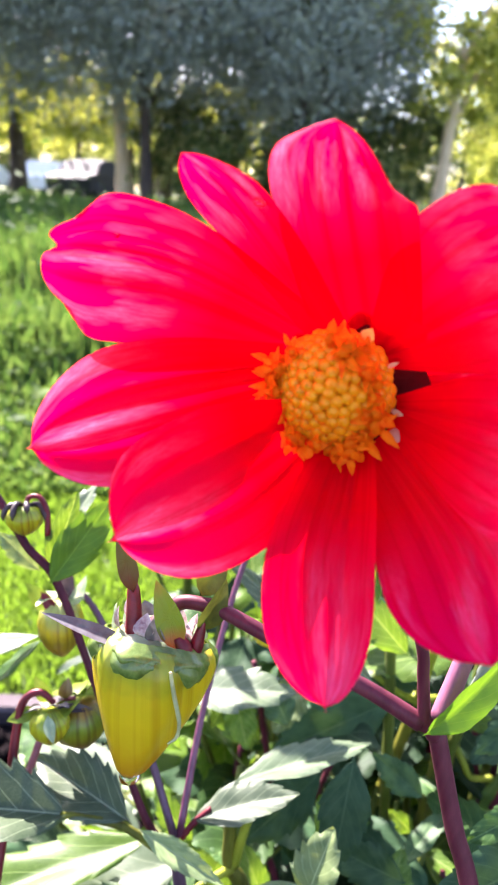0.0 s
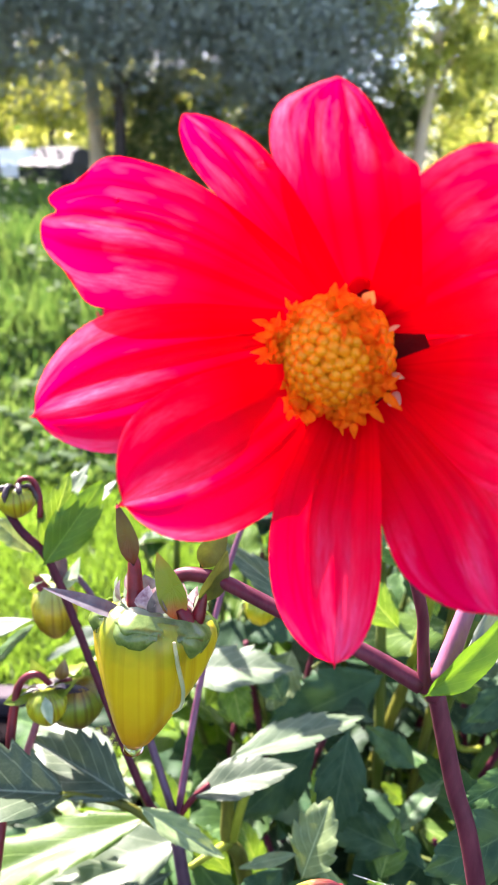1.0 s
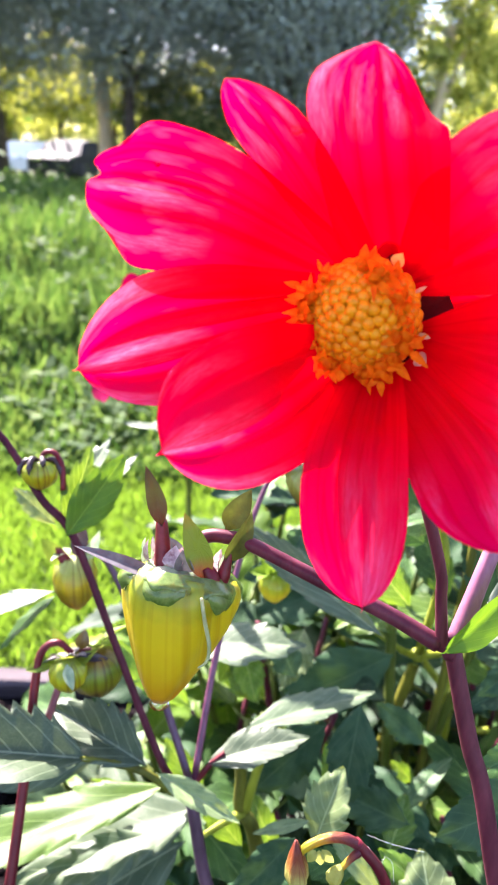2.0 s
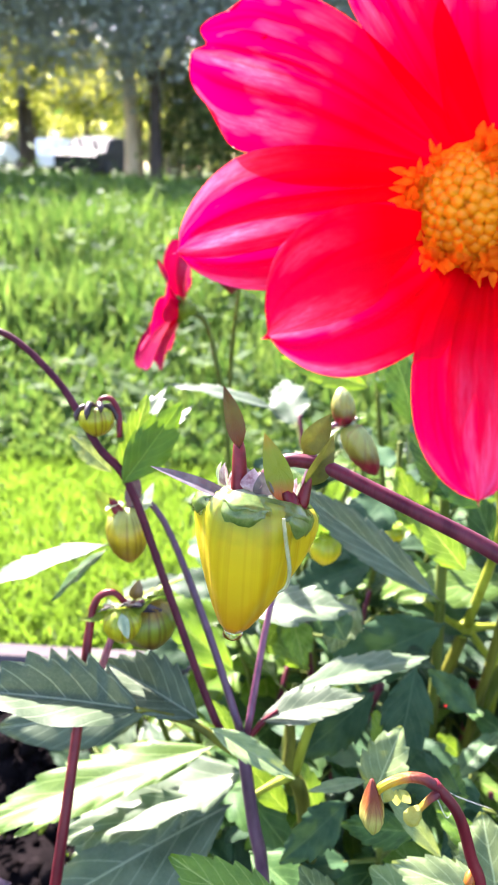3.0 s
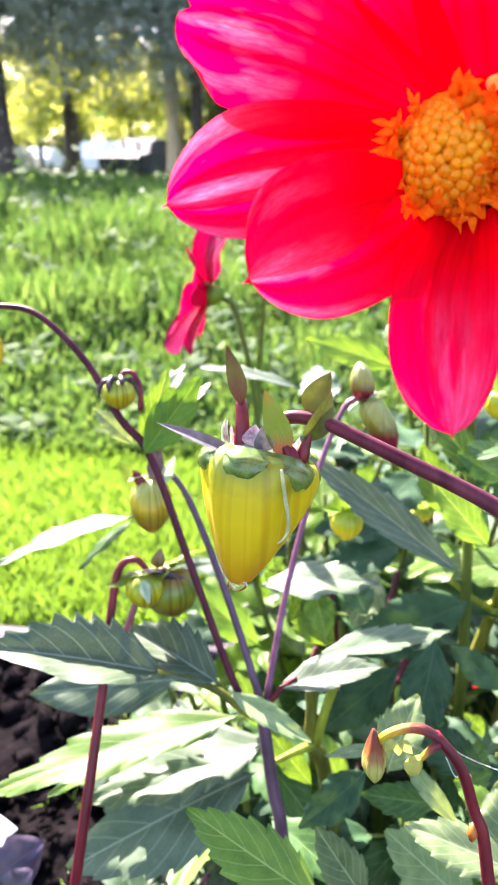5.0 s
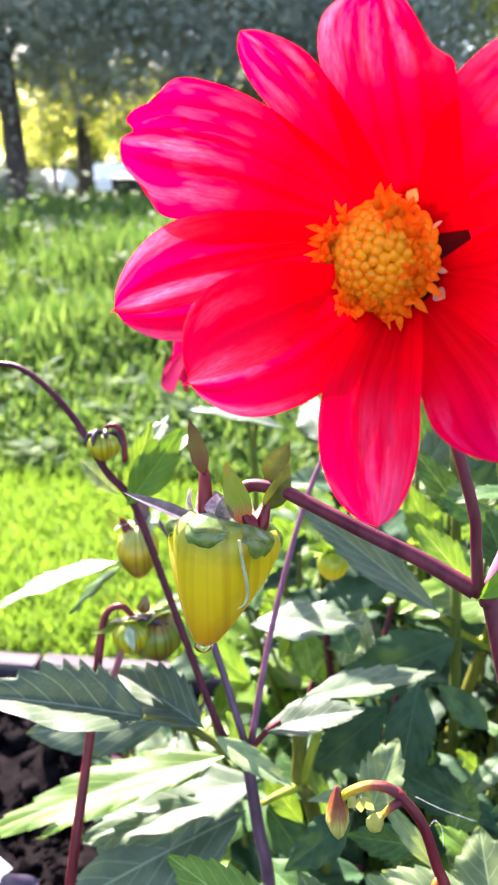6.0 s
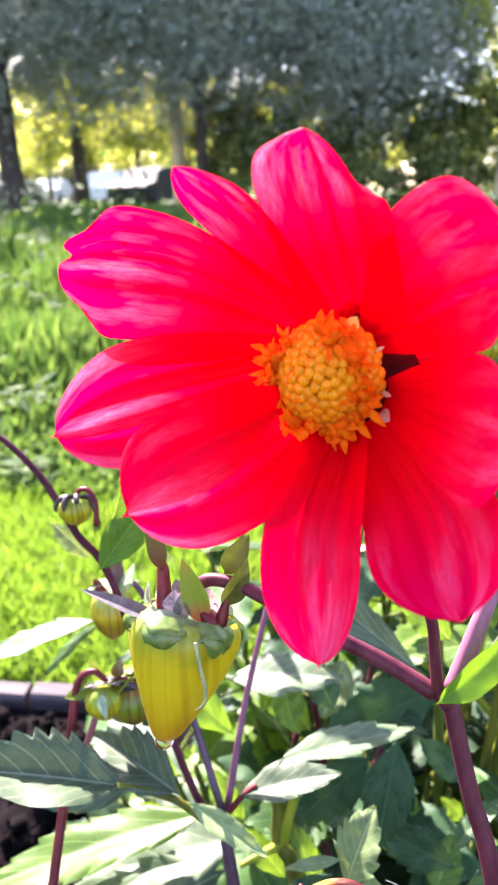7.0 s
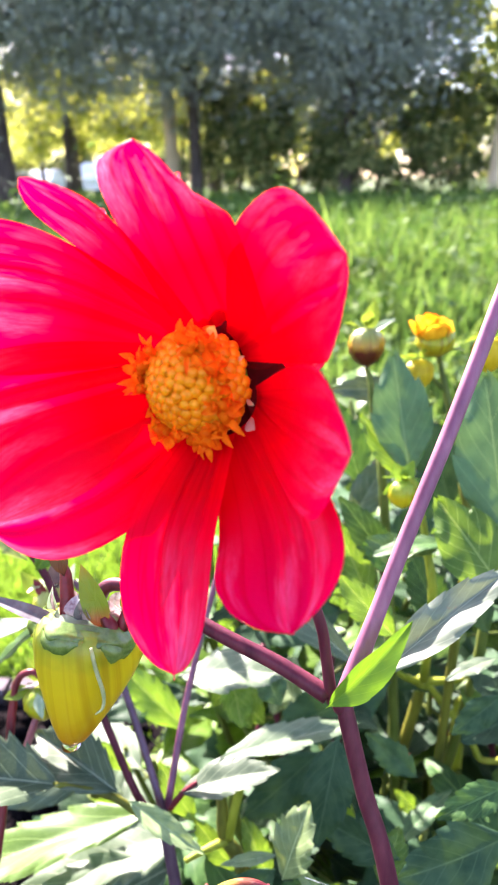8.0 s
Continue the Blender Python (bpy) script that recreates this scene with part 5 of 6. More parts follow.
part("leaf", laid(leaf(1, 0.4, 5, 0.2, 0.3, 0.2), (-0.0695, 0.2041, 0.4132), (-0.0468, 0.2238, 0.4360), (-0.46, -0.25, 0.85)), M_LEAF_GREY, plant2)
# the leaf pair at the fork
part("leaf_stalk", tube([(-0.0206, 0.1643, 0.3177), (-0.0255, 0.1633, 0.3206), (-0.0387, 0.1641, 0.3308), (-0.0542, 0.1616, 0.3382), (-0.0602, 0.1597, 0.3414)], [0.0019, 0.0017, 0.0014, 0.0009], 8), M_STEM_OLIVE, plant2)
part("leaf", laid(leaf(1, 0.44, 9, 0.10, 0.85, 0.26, smooth_side=1), (-0.0562, 0.1610, 0.3394), (-0.1187, 0.1464, 0.3595), (-0.1, -0.28, 0.95)), M_LEAF_GREY, plant2, "toothed grey-green leaf with a pale edge")
part("leaf", laid(leaf(1, 0.52, 8, 0.2, 0.9, 0.2), (-0.0361, 0.1647, 0.3323), (-0.0778, 0.1855, 0.3388), (-0.1, -0.4, 0.9)), M_LEAF_GREY, plant2)
part("leaf", laid(leaf(1, 0.26, 6, 0.1, 0.5, 0.12), (-0.0335, 0.1639, 0.3304), (-0.0011, 0.1495, 0.3239), (-0.46, -0.25, 0.85)), M_LEAF_SUN_PALE, plant2)
part("leaf_stalk", tube([(-0.0178, 0.1679, 0.3215), (-0.0127, 0.1711, 0.3267), (-0.0072, 0.1737, 0.3306)], [0.0014, 0.0012, 0.0009], 8), M_STEM_RED, plant2)
part("leaf", laid(leaf(1, 0.44, 7, 0.16, 0.4, 0.12), (-0.0149, 0.1710, 0.3265), (0.0260, 0.1763, 0.3371), (-0.4, -0.1, 0.9)), M_LEAF_GREY, plant2)
part("leaf", laid(leaf(1, 0.30, 8, 0.08, 0.4, 0.12), (-0.0007, 0.1814, 0.3338), (0.0590, 0.2082, 0.3308), (-0.4, -0.05, 0.9)), M_LEAF_GREY, plant2)

# third plant: two round green buds on a bent stalk
plant3 = thing("dahlia_plant", (-0.1, 0.06, 0), "young dahlia with two round green buds on bent red stalk", "flower plant", "dahlias in the bed")
part("stem", tube([(-0.0663, 0.1795, 0.3726), (-0.0712, 0.1801, 0.3769), (-0.0770, 0.1789, 0.3740), (-0.0793, 0.1748, 0.3634), (-0.0810, 0.1595, 0.3329), (-0.0856, 0.1277, 0.2738)] + [(-0.105, 0.1, 0.14), (-0.1, 0.06, -0.01)], [0.0011, 0.0014, 0.0017, 0.0021, 0.0028], 10), M_STEM_RED, plant3)
part("side_stalk", tube([(-0.0613, 0.1881, 0.3673), (-0.0678, 0.1871, 0.3647), (-0.0720, 0.1819, 0.3570), (-0.0761, 0.1726, 0.3443), (-0.0797, 0.1620, 0.3364)], [0.0011, 0.0013, 0.0015, 0.0016], 8), M_STEM_ROSE, plant3)
bud(plant3, (-0.0676, 0.1788, 0.3709), (-0.0658, 0.1718, 0.3606), 0.0072, M_BUD_GREEN, 6, M_SEPAL_MAUVE, 5, long=0.35)
part("sepal", sepal((-0.0679, 0.1803, 0.3719), (-0.0743, 0.1838, 0.3808), 0.006, (0.2, -0.9, 0.2), 0.2), M_SEPAL, plant3)
part("sepal", sepal((-0.0641, 0.1832, 0.3712), (-0.0626, 0.1863, 0.3789), 0.0055, (0.2, -0.9, 0.2), 0.2), M_BUD_DARK, plant3)
part("sepal", sepal((-0.0663, 0.1722, 0.3742), (-0.0628, 0.1662, 0.3672), 0.0042, (0.1, -0.95, 0.2), 0.1), M_SEPAL_PALE, plant3)
part("sepal", sepal((-0.0648, 0.1774, 0.3727), (-0.0525, 0.1820, 0.3682), 0.0035, (0.0, -0.6, 0.8), 0.2), M_SEPAL_DARK, plant3)
part("sepal", sepal((-0.0721, 0.1783, 0.3697), (-0.0828, 0.1752, 0.3673), 0.006, (0.0, -0.6, 0.8), 0.2), M_SEPAL, plant3)
bud(plant3, (-0.0608, 0.1880, 0.3669), (-0.0558, 0.1798, 0.3516), 0.0108, M_BUD_ROUND, 6, M_SEPAL, 6)

# fourth plant: the bent shoot low in front
plant4 = thing("dahlia_plant", (0.07, 0.05, 0), "dahlia shoot with a drooping hooked red stalk and withered bud", "flower plant", "dahlias in the bed")
part("stem", tube([(0.0266, 0.0985, 0.3880), (0.0333, 0.0965, 0.3802), (0.0379, 0.0940, 0.3684), (0.0420, 0.0900, 0.3556)] + [(0.05, 0.075, 0.30), (0.065, 0.06, 0.15), (0.07, 0.05, -0.01)], [0.0013, 0.0014, 0.0015, 0.0017, 0.0024, 0.0030], 14), M_STEM_RED, plant4)
part("stem_end", tube([(0.0123, 0.0970, 0.3842), (0.0142, 0.0972, 0.3874), (0.0190, 0.0980, 0.3895), (0.0237, 0.0984, 0.3892), (0.0278, 0.0982, 0.3868)], [0.0008, 0.0011, 0.0012, 0.0013, 0.0013], 14), M_HOOK, plant4, "stalk end fading from red to yellow-green")
part("node", lathe((0.0383, 0.0932, 0.3648), (0.0378, 0.0910, 0.3606), [(0.0, 0.0004), (0.3, 0.0012), (0.65, 0.0014), (1.0, 0.0004)], 12), M_HOOK_NODE, plant4, "orange swelling on the stalk")
part("bud_stalk", tube([(0.0275, 0.0972, 0.3860), (0.0249, 0.0957, 0.3851), (0.0219, 0.0941, 0.3823)], [0.0012, 0.0009, 0.0007], 8), M_HOOK, plant4)
part("withered_bud", lathe((0.0229, 0.0948, 0.3842), (0.0200, 0.0928, 0.3804), [(0.0, 0.0006), (0.3, 0.0017), (0.7, 0.0021), (0.92, 0.0013), (1.0, 0.0003)], 20, 4, 0.14), M_WITHERED_PALE, plant4)
part("withered_bud", lathe((0.0115, 0.0981, 0.3884), (0.0123, 0.0924, 0.3765), [(0.0, 0.0004), (0.06, 0.0007), (0.22, 0.0016), (0.5, 0.0027), (0.7, 0.0028), (0.88, 0.0017), (1.0, 0.0002)], 24, 5, 0.14), M_WITHERED, plant4, "withered bud, brown above and pale below")
for x0, z0, x1, z1 in ((0.2, 0.0, -0.9, -1.1), (0.6, 0.1, 0.3, -1.5), (0.9, 0.2, 1.5, -1.2)):
    at = np.array((0.0161, 0.0969, 0.3868)) + (x0 * 0.002, 0, z0 * 0.002)
    part("withered_sepal", sepal(at, at + (x1 * 0.0022, -0.001, z1 * 0.0030), 0.0030, (-0.3 + 0.3 * x1, -0.9, 0.2), 0.5), M_WITHERED_PALE, plant4, "shrivelled pale sepal")
# the shoot's pale leaves have their sunlight in the colour
part("leaf", laid(leaf(1, 0.66, 6, 0.12, 0.35, 0.2), (0.0283, 0.1520, 0.3082), (0.0383, 0.1632, 0.3367), (-0.6, -0.6, 0.5)), M_LEAF_SUN_PALE, plant4)
part("leaf", laid(leaf(1, 0.24, 6, 0.2, 0.3, 0.1), (0.0536, 0.1383, 0.3009), (0.0316, 0.1555, 0.3173), (-0.4, -0.6, 0.7)), M_LEAF_SUN_PALE, plant4)
part("leaf", laid(leaf(1, 0.24, 4, 0.1, 0.3, 0.15), (0.0269, 0.1556, 0.3175), (0.0052, 0.1522, 0.3142), (-0.46, -0.4, 0.8)), M_LEAF_SUN_PALE, plant4)
part("leaf", laid(leaf(1, 0.42, 8, 0.2, 0.35, 0.18), (0.0048, 0.1067, 0.3025), (-0.0413, 0.1199, 0.3224), (-0.42, -0.38, 0.83)), M_LEAF_SUNLIT, plant4)
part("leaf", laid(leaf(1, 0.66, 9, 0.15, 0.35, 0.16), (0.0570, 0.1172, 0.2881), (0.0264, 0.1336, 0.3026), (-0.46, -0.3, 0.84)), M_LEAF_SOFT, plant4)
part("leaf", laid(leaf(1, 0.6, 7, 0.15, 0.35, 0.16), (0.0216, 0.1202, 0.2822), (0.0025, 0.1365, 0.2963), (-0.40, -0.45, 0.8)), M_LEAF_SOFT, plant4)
part("leaf", laid(leaf(1, 0.8, 8, 0.2, 0.3, 0.16), (0.0723, 0.1225, 0.2879), (0.0677, 0.1486, 0.3134), (-0.35, -0.6, 0.72)), M_LEAF_SUN_PALE, plant4)
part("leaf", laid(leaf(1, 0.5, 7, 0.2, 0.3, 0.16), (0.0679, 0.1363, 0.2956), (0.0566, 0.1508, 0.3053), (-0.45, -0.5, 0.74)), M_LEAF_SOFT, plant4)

part("cobweb_thread", tube([(0.0364, 0.1195, 0.3612), (0.0463, 0.1227, 0.3526), (0.0580, 0.1262, 0.3445)], [0.00005, 0.00005, 0.00005], 5, 8), M_WEB, plant4, "thin white cobweb thread")
part("cobweb_thread", tube([(0.0370, 0.1182, 0.3578), (0.0402, 0.1164, 0.3523), (0.0425, 0.1175, 0.3543), (0.0448, 0.1169, 0.3521), (0.0454, 0.1149, 0.3470)], [0.00006, 0.00005, 0.00005, 0.00005, 0.00005], 5, 6), M_WEB, plant4, "thin white cobweb thread")

# the crimson blossom farther back, seen from its edge
plant5 = thing("dahlia_plant", (-0.05, 0.40, 0), "dahlia with a crimson blossom seen from the side", "flower plant", "dahlias in the bed")
C5 = np.array((-0.0700, 0.4031, 0.4380))
part("stem", tube([tuple(C5), tuple(C5 + (0.015, 0.0, -0.02)), tuple(C5 + (0.03, -0.005, -0.12)), (-0.05, 0.40, 0.15), (-0.05, 0.40, -0.01)], [0.002, 0.0018, 0.002, 0.003, 0.004], 8), M_STEM_GREEN, plant5)
b5 = part("blossom", lathe(C5 + (0.004, 0, 0), C5 + (-0.008, -0.004, 0.0), [(0.0, 0.003), (0.5, 0.007), (1.0, 0.009)], 14), M_SEPAL, plant5, "crimson blossom turned away")
for k in range(8):
    q = k * 2 * math.pi / 8 + 0.2
    o = np.array((0.10 * math.cos(q) + 0.28 * math.sin(q), 0.97 * math.cos(q), 0.95 * math.sin(q)))
    base = C5 + np.array((-0.006, -0.003, 0)) + o * 0.005
    part("petal", petal(base, base + o * 0.020 + (-0.006, 0, 0), base + o * 0.040 + (-0.005, 0, 0), 0.036, (-0.85, -0.55, 0.2), seed=70 + k, nu=18, nv=6, belly=(0.62, 0.62), blunt=(0.9, 0.9)), M_PETAL_FAR, b5)

W5 = np.array((-0.0473, 0.4311, 0.4712))
part("stem", tube([tuple(W5), tuple(W5 + (0.008, 0.0, -0.02)), tuple(W5 + (0.004, 0.0, -0.10)), (-0.04, 0.41, 0.15), (-0.045, 0.40, -0.01)], [0.0016, 0.0015, 0.0018, 0.003, 0.004], 8), M_STEM_GREEN, plant5)
bud(plant5, (-0.0474, 0.4318, 0.4729), (-0.0432, 0.4191, 0.4461), 0.0085, M_SEPAL_RED, 6, M_SEPAL_DARK, 14, "faded_blossom")

# sixth plant: yellow buds and a half-open flower
plant6 = thing("dahlia_plant", (0.10, 0.30, 0), "dahlia with a half-open yellow-orange flower and round buds", "flower plant", "dahlias in the bed")
Y0 = np.array((0.1030, 0.3337, 0.4694))
part("stem", tube([(0.1031, 0.3326, 0.4666), (0.1080, 0.3243, 0.4456), (0.1139, 0.3136, 0.4240), (0.1212, 0.2869, 0.3781), (0.1232, 0.2584, 0.3329)] + [(0.11, 0.28, 0.15), (0.10, 0.30, -0.01)], [0.0014, 0.0018, 0.002, 0.0025, 0.003, 0.0036], 8), M_STEM_GREEN, plant6)
fl = part("half_open_flower", lathe(Y0 + (0, 0, -0.004), Y0 + (-0.003, -0.004, 0.009), [(0.0, 0.003), (0.35, 0.009), (0.75, 0.0105), (1.0, 0.008)], 16), M_BUD_GREEN, plant6)
TILT6 = np.array((-0.35, -0.35, 0.87))
for k in range(18):
    q = k * 2.4
    o = np.array((math.cos(q), math.sin(q), 0.0))
    b0 = Y0 + o * (0.002 + 0.00035 * k) + (0, 0, 0.002)
    part("petal", sepal(b0, b0 + o * (0.0004 + 0.00022 * k) + TILT6 * (0.020 - 0.0003 * k), 0.0125, -o + 0.3 * TILT6, -0.3, nu=9, belly=0.58), M_FLORET if k < 5 else M_YELLOW, fl)
for k in range(5):
    q = k * 1.26 + 0.4
    o = np.array((math.cos(q), math.sin(q), 0.0))
    part("sepal", sepal(Y0 + o * 0.006 - (0, 0, 0.002), Y0 + o * 0.017 + (0, 0, 0.001), 0.008, (0, 0, 1), 0.4, nu=7), M_SEPAL, fl)
bud(plant6, (0.0919, 0.3290, 0.4629), (0.0931, 0.3215, 0.4495), 0.0078, M_BUD, 5, M_SEPAL, 8)
part("bud_stalk", tube([(0.0935, 0.3304, 0.4610), (0.1034, 0.3265, 0.4512), (0.1095, 0.3243, 0.4456)], [0.001, 0.0012, 0.0014], 8), M_STEM_GREEN, plant6)
part("stem", tube([(0.0645, 0.3201, 0.4621), (0.0668, 0.3168, 0.4539), (0.0689, 0.3013, 0.4282), (0.0735, 0.2797, 0.4005)] + [(0.09, 0.26, 0.2), (0.10, 0.29, -0.01)], [0.0014, 0.0016, 0.002, 0.003, 0.003], 8), M_STEM_GREEN, plant6)
bud(plant6, (0.0642, 0.3271, 0.4800), (0.0644, 0.3181, 0.4627), 0.0092, M_BUD_MAROON, 3, M_SEPAL, 9)
part("sepal", sepal((0.0646, 0.3248, 0.4796), (0.0684, 0.3310, 0.4954), 0.0085, (0.0, -0.95, 0.1), 0.2), M_SEPAL, plant6)
part("sepal", sepal((0.0661, 0.3246, 0.4791), (0.0790, 0.3273, 0.4859), 0.0050, (0.0, -0.5, 0.8), 0.2), M_SEPAL_PALE, plant6)
bud(plant6, (0.0786, 0.2607, 0.4250), (0.0781, 0.2569, 0.4128), 0.0066, M_BUD_YELLOW, 3, M_SEPAL_FRESH, 10)
for end, wide in (((0.0700, 0.2600, 0.4180), 0.0065), ((0.0745, 0.2640, 0.4330), 0.0070), ((0.0835, 0.2650, 0.4335), 0.0070), ((0.0870, 0.2580, 0.4235), 0.0055)):
    part("sepal", sepal((0.0786, 0.2600, 0.4246), end, wide, (0.0, -0.8, 0.6), 0.35), M_SEPAL_FRESH, plant6)
part("bud_stalk", tube([(0.0786, 0.2610, 0.4244), (0.0815, 0.2600, 0.4262), (0.0850, 0.2560, 0.4200), (0.0900, 0.2480, 0.3960), (0.0940, 0.2450, 0.3700), (0.1005, 0.2743, 0.2956)], [0.0010, 0.0012, 0.0014, 0.0018, 0.0022, 0.0026], 9), M_STEM_LIME, plant6)
bud(plant6, (0.1301, 0.3353, 0.4736), (0.1288, 0.3288, 0.4570), 0.0085, M_BUD, 5, M_SEPAL, 11)
bud(plant6, (0.0128, 0.2420, 0.3690), (0.0134, 0.2370, 0.3560), 0.0075, M_BUD_YELLOW, 6, M_SEPAL_FRESH, 12)
for end, wide in (((0.0010, 0.2410, 0.3700), 0.0080), ((0.0060, 0.2440, 0.3770), 0.0075), ((0.0215, 0.2440, 0.3765), 0.0085)):
    part("sepal", sepal((0.0125, 0.2415, 0.3690), end, wide, (0.0, -0.6, 0.8), 0.4), M_SEPAL_FRESH, plant6)
bud(plant6, (0.0609, 0.3070, 0.3375), (0.0612, 0.3040, 0.3295), 0.0062, M_BUD_YELLOW, 7, M_SEPAL_FRESH, 15)

# a low purple-leaved neighbour with a white flower
plant8 = thing("bedding_plant", (-0.16, 0.20, 0), "low plant with dark purple leaves and a white flower", "flower plant")
part("stem", tube([(-0.16, 0.20, -0.01), (-0.155, 0.20, 0.1), (-0.1460, 0.1650, 0.2321)], [0.003, 0.0025, 0.0015], 8), M_STEM, plant8)
P8 = np.array((-0.1430, 0.1657, 0.2394))
for k in range(5):
    q = k * 1.257
    o = np.array((math.cos(q), -0.25, math.sin(q)))
    part("petal", sepal(P8, P8 + o * 0.014, 0.012, (0, -1, 0.3), 0.1), M_WHITE_PETAL, plant8, "white petal")
part("leaf", laid(leaf(1, 0.8, 4, 0.2, 0.2, 0.04), (-0.1478, 0.1549, 0.2066), (-0.1203, 0.1674, 0.2247), (0, -0.7, 0.7)), M_PURPLE, plant8, "rounded dark purple leaf")
part("leaf", laid(leaf(1, 0.7, 4, 0.2, 0.2, 0.04), (-0.1343, 0.1452, 0.2091), (-0.1190, 0.1525, 0.2278), (-0.2, -0.6, 0.8)), M_PURPLE, plant8, "rounded dark purple leaf")

# a small pink petal that has dropped on the soil
M_PINK = mat_plain("petal_pink", (0.60, 0.12, 0.20), (0.76, 0.24, 0.32), 300.0, 0.5, 0.2, through=0.3)
FELL = np.array((-0.176, 0.398, clods(-0.176, 0.398) + 0.004))
single("fallen_petal", sepal(FELL, FELL + (0.013, -0.004, 0.006), 0.011, (-0.2, -0.6, 0.8), 0.5), M_PINK, "small curled pink petal lying on dark soil", "petal")

# ---- the leafy mass of the bed behind ----
LEAVES = [leaf(1, w, t, bw, fo, c, wv, 26, 4, be, tw) for w, t, bw, fo, c, wv, be, tw in [
    (0.50, 8, 0.14, 0.25, 0.20, 0.05, 0.40, 0.2), (0.58, 9, 0.24, 0.35, 0.16, 0.04, 0.38, -0.3), (0.44, 7, 0.10, 0.45, 0.22, 0.06, 0.45, 0.1),
    (0.52, 8, 0.32, 0.2, 0.18, 0.05, 0.36, -0.1), (0.40, 7, 0.18, 0.5, 0.14, 0.04, 0.42, 0.4)]]
LEAF_MESH = {(k, m.name): mesh_of("leaf", s, m) for k, s in enumerate(LEAVES) for m in (M_LEAF, M_LEAF_SUNLIT, M_LEAF_GREY, M_LEAF_SHADED)}


def scatter_leaf(parent, base, ahead, up, size, kind, mat):
    ob = new("leaf", LEAF_MESH[(kind, mat.name)])
    a, s, n = frame_of(ahead, up)
    m = Matrix.Identity(4)
    for i in range(3):
        m[i][0], m[i][1], m[i][2] = a[i] * size, s[i] * size, n[i] * size
    m.translation = Vector(base) - ORIGIN[parent.name]
    ob.parent = parent
    ob.matrix_basis = m
    return ob


def shrub(x, y, height, stems, seed, spread=0.06, low=0.02):
    r = random.Random(seed)
    p = thing("dahlia_plant", (x, y, 0), "bushy dahlia foliage with toothed green leaves", "flower plant", "dahlias in the bed")
    for s in range(stems):
        a = r.uniform(0, 6.28)
        top = np.array((x + math.cos(a) * spread * r.uniform(0.4, 1.3), y + math.sin(a) * spread * r.uniform(0.4, 1.3), height * r.uniform(0.75, 1.0)))
        line = curve([(x + 0.01 * math.cos(a), y + 0.01 * math.sin(a), 0), (x + (top[0] - x) * 0.4, y + (top[1] - y) * 0.4, top[2] * 0.5), top], 6)
        part("stem", tube(line[::3].tolist(), [0.004, 0.003, 0.0016], 7, 3), r.choice((M_STEM_GREEN, M_STEM_GREEN, M_STEM)), p)
        turn = r.uniform(0, 6.28)
        nodes = max(3, int(height / 0.07))
        for k in range(nodes):
            u = 0.25 + 0.75 * (k + 0.5) / nodes
            c = np.array([np.interp(u, np.linspace(0, 1, len(line)), line[:, i]) for i in range(3)])
            turn += 1.5
            for h in (0, math.pi):
                if r.random() < 0.12:
                    continue
                q = turn + h + r.uniform(-0.4, 0.4)
                lift = r.uniform(-0.15, 0.6)
                d = np.array((math.cos(q), math.sin(q), lift))
                size = r.uniform(0.05, 0.095) * (1.15 - 0.35 * u)
                st = c + d * size * 0.25
                # leaf colours at random, those with sun or shade painted in among them
                scatter_leaf(p, st, d, (r.uniform(-0.35, 0.35), r.uniform(-0.4, 0.2), 1), size, r.randrange(5), r.choice((M_LEAF, M_LEAF_SHADED, M_LEAF_SUNLIT, M_LEAF_GREY if x < 0 else M_LEAF_SHADED)))
                part("leaf_stalk", tube([tuple(c), tuple(c + d * size * 0.14), tuple(st + d * size * 0.08)], [0.0012, 0.001, 0.0008], 5, 2), M_STEM_GREEN, p)
    return p


plant7 = thing("dahlia_plant", (0.02, 0.26, 0), "leafy dahlia with large toothed sunlit leaves", "flower plant", "dahlias in the bed")
part("stem", tube([(0.02, 0.26, -0.01), (0.015, 0.25, 0.15), (0.0021, 0.2092, 0.2626), (0.0044, 0.2228, 0.2971)], [0.005, 0.004, 0.003, 0.002], 9), M_STEM_GREEN, plant7)
part("stem", tube([(0.07, 0.29, -0.01), (0.0850, 0.2850, 0.13), (0.0877, 0.2829, 0.1890), (0.0945, 0.2790, 0.2450), (0.1005, 0.2743, 0.2956)], [0.005, 0.0044, 0.0038, 0.0034, 0.0032], 9), M_STEM_OLIVE, plant7)
part("node", lathe((0.0985, 0.2745, 0.2905), (0.1012, 0.2743, 0.2990), [(0.0, 0.0034), (0.4, 0.0047), (0.8, 0.0040), (1.0, 0.0022)], 14), M_STEM_LIME, plant7, "knobbed yellow-green node")
part("leaf_stalk", tube([(0.1005, 0.2743, 0.2956), (0.1126, 0.2740, 0.2971), (0.1257, 0.2734, 0.3002), (0.1395, 0.2720, 0.3063)], [0.0026, 0.002, 0.0018, 0.0016], 9), M_STEM_LIME, plant7)
part("side_stem", tube([(0.1005, 0.2743, 0.2956), (0.1080, 0.2736, 0.2867), (0.1176, 0.2728, 0.2746), (0.1250, 0.2712, 0.2663)], [0.0026, 0.0022, 0.0022, 0.0022], 9), M_STEM_LIME, plant7)
part("stem", tube([(0.1222, 0.2763, 0.2818), (0.1220, 0.2729, 0.2685), (0.1223, 0.2727, 0.2471), (0.1245, 0.2758, 0.2148), (0.13, 0.29, 0.09), (0.10, 0.30, -0.01)], [0.0034, 0.0044, 0.0042, 0.004, 0.0046, 0.005], 9), M_STEM_LIME, plant7)
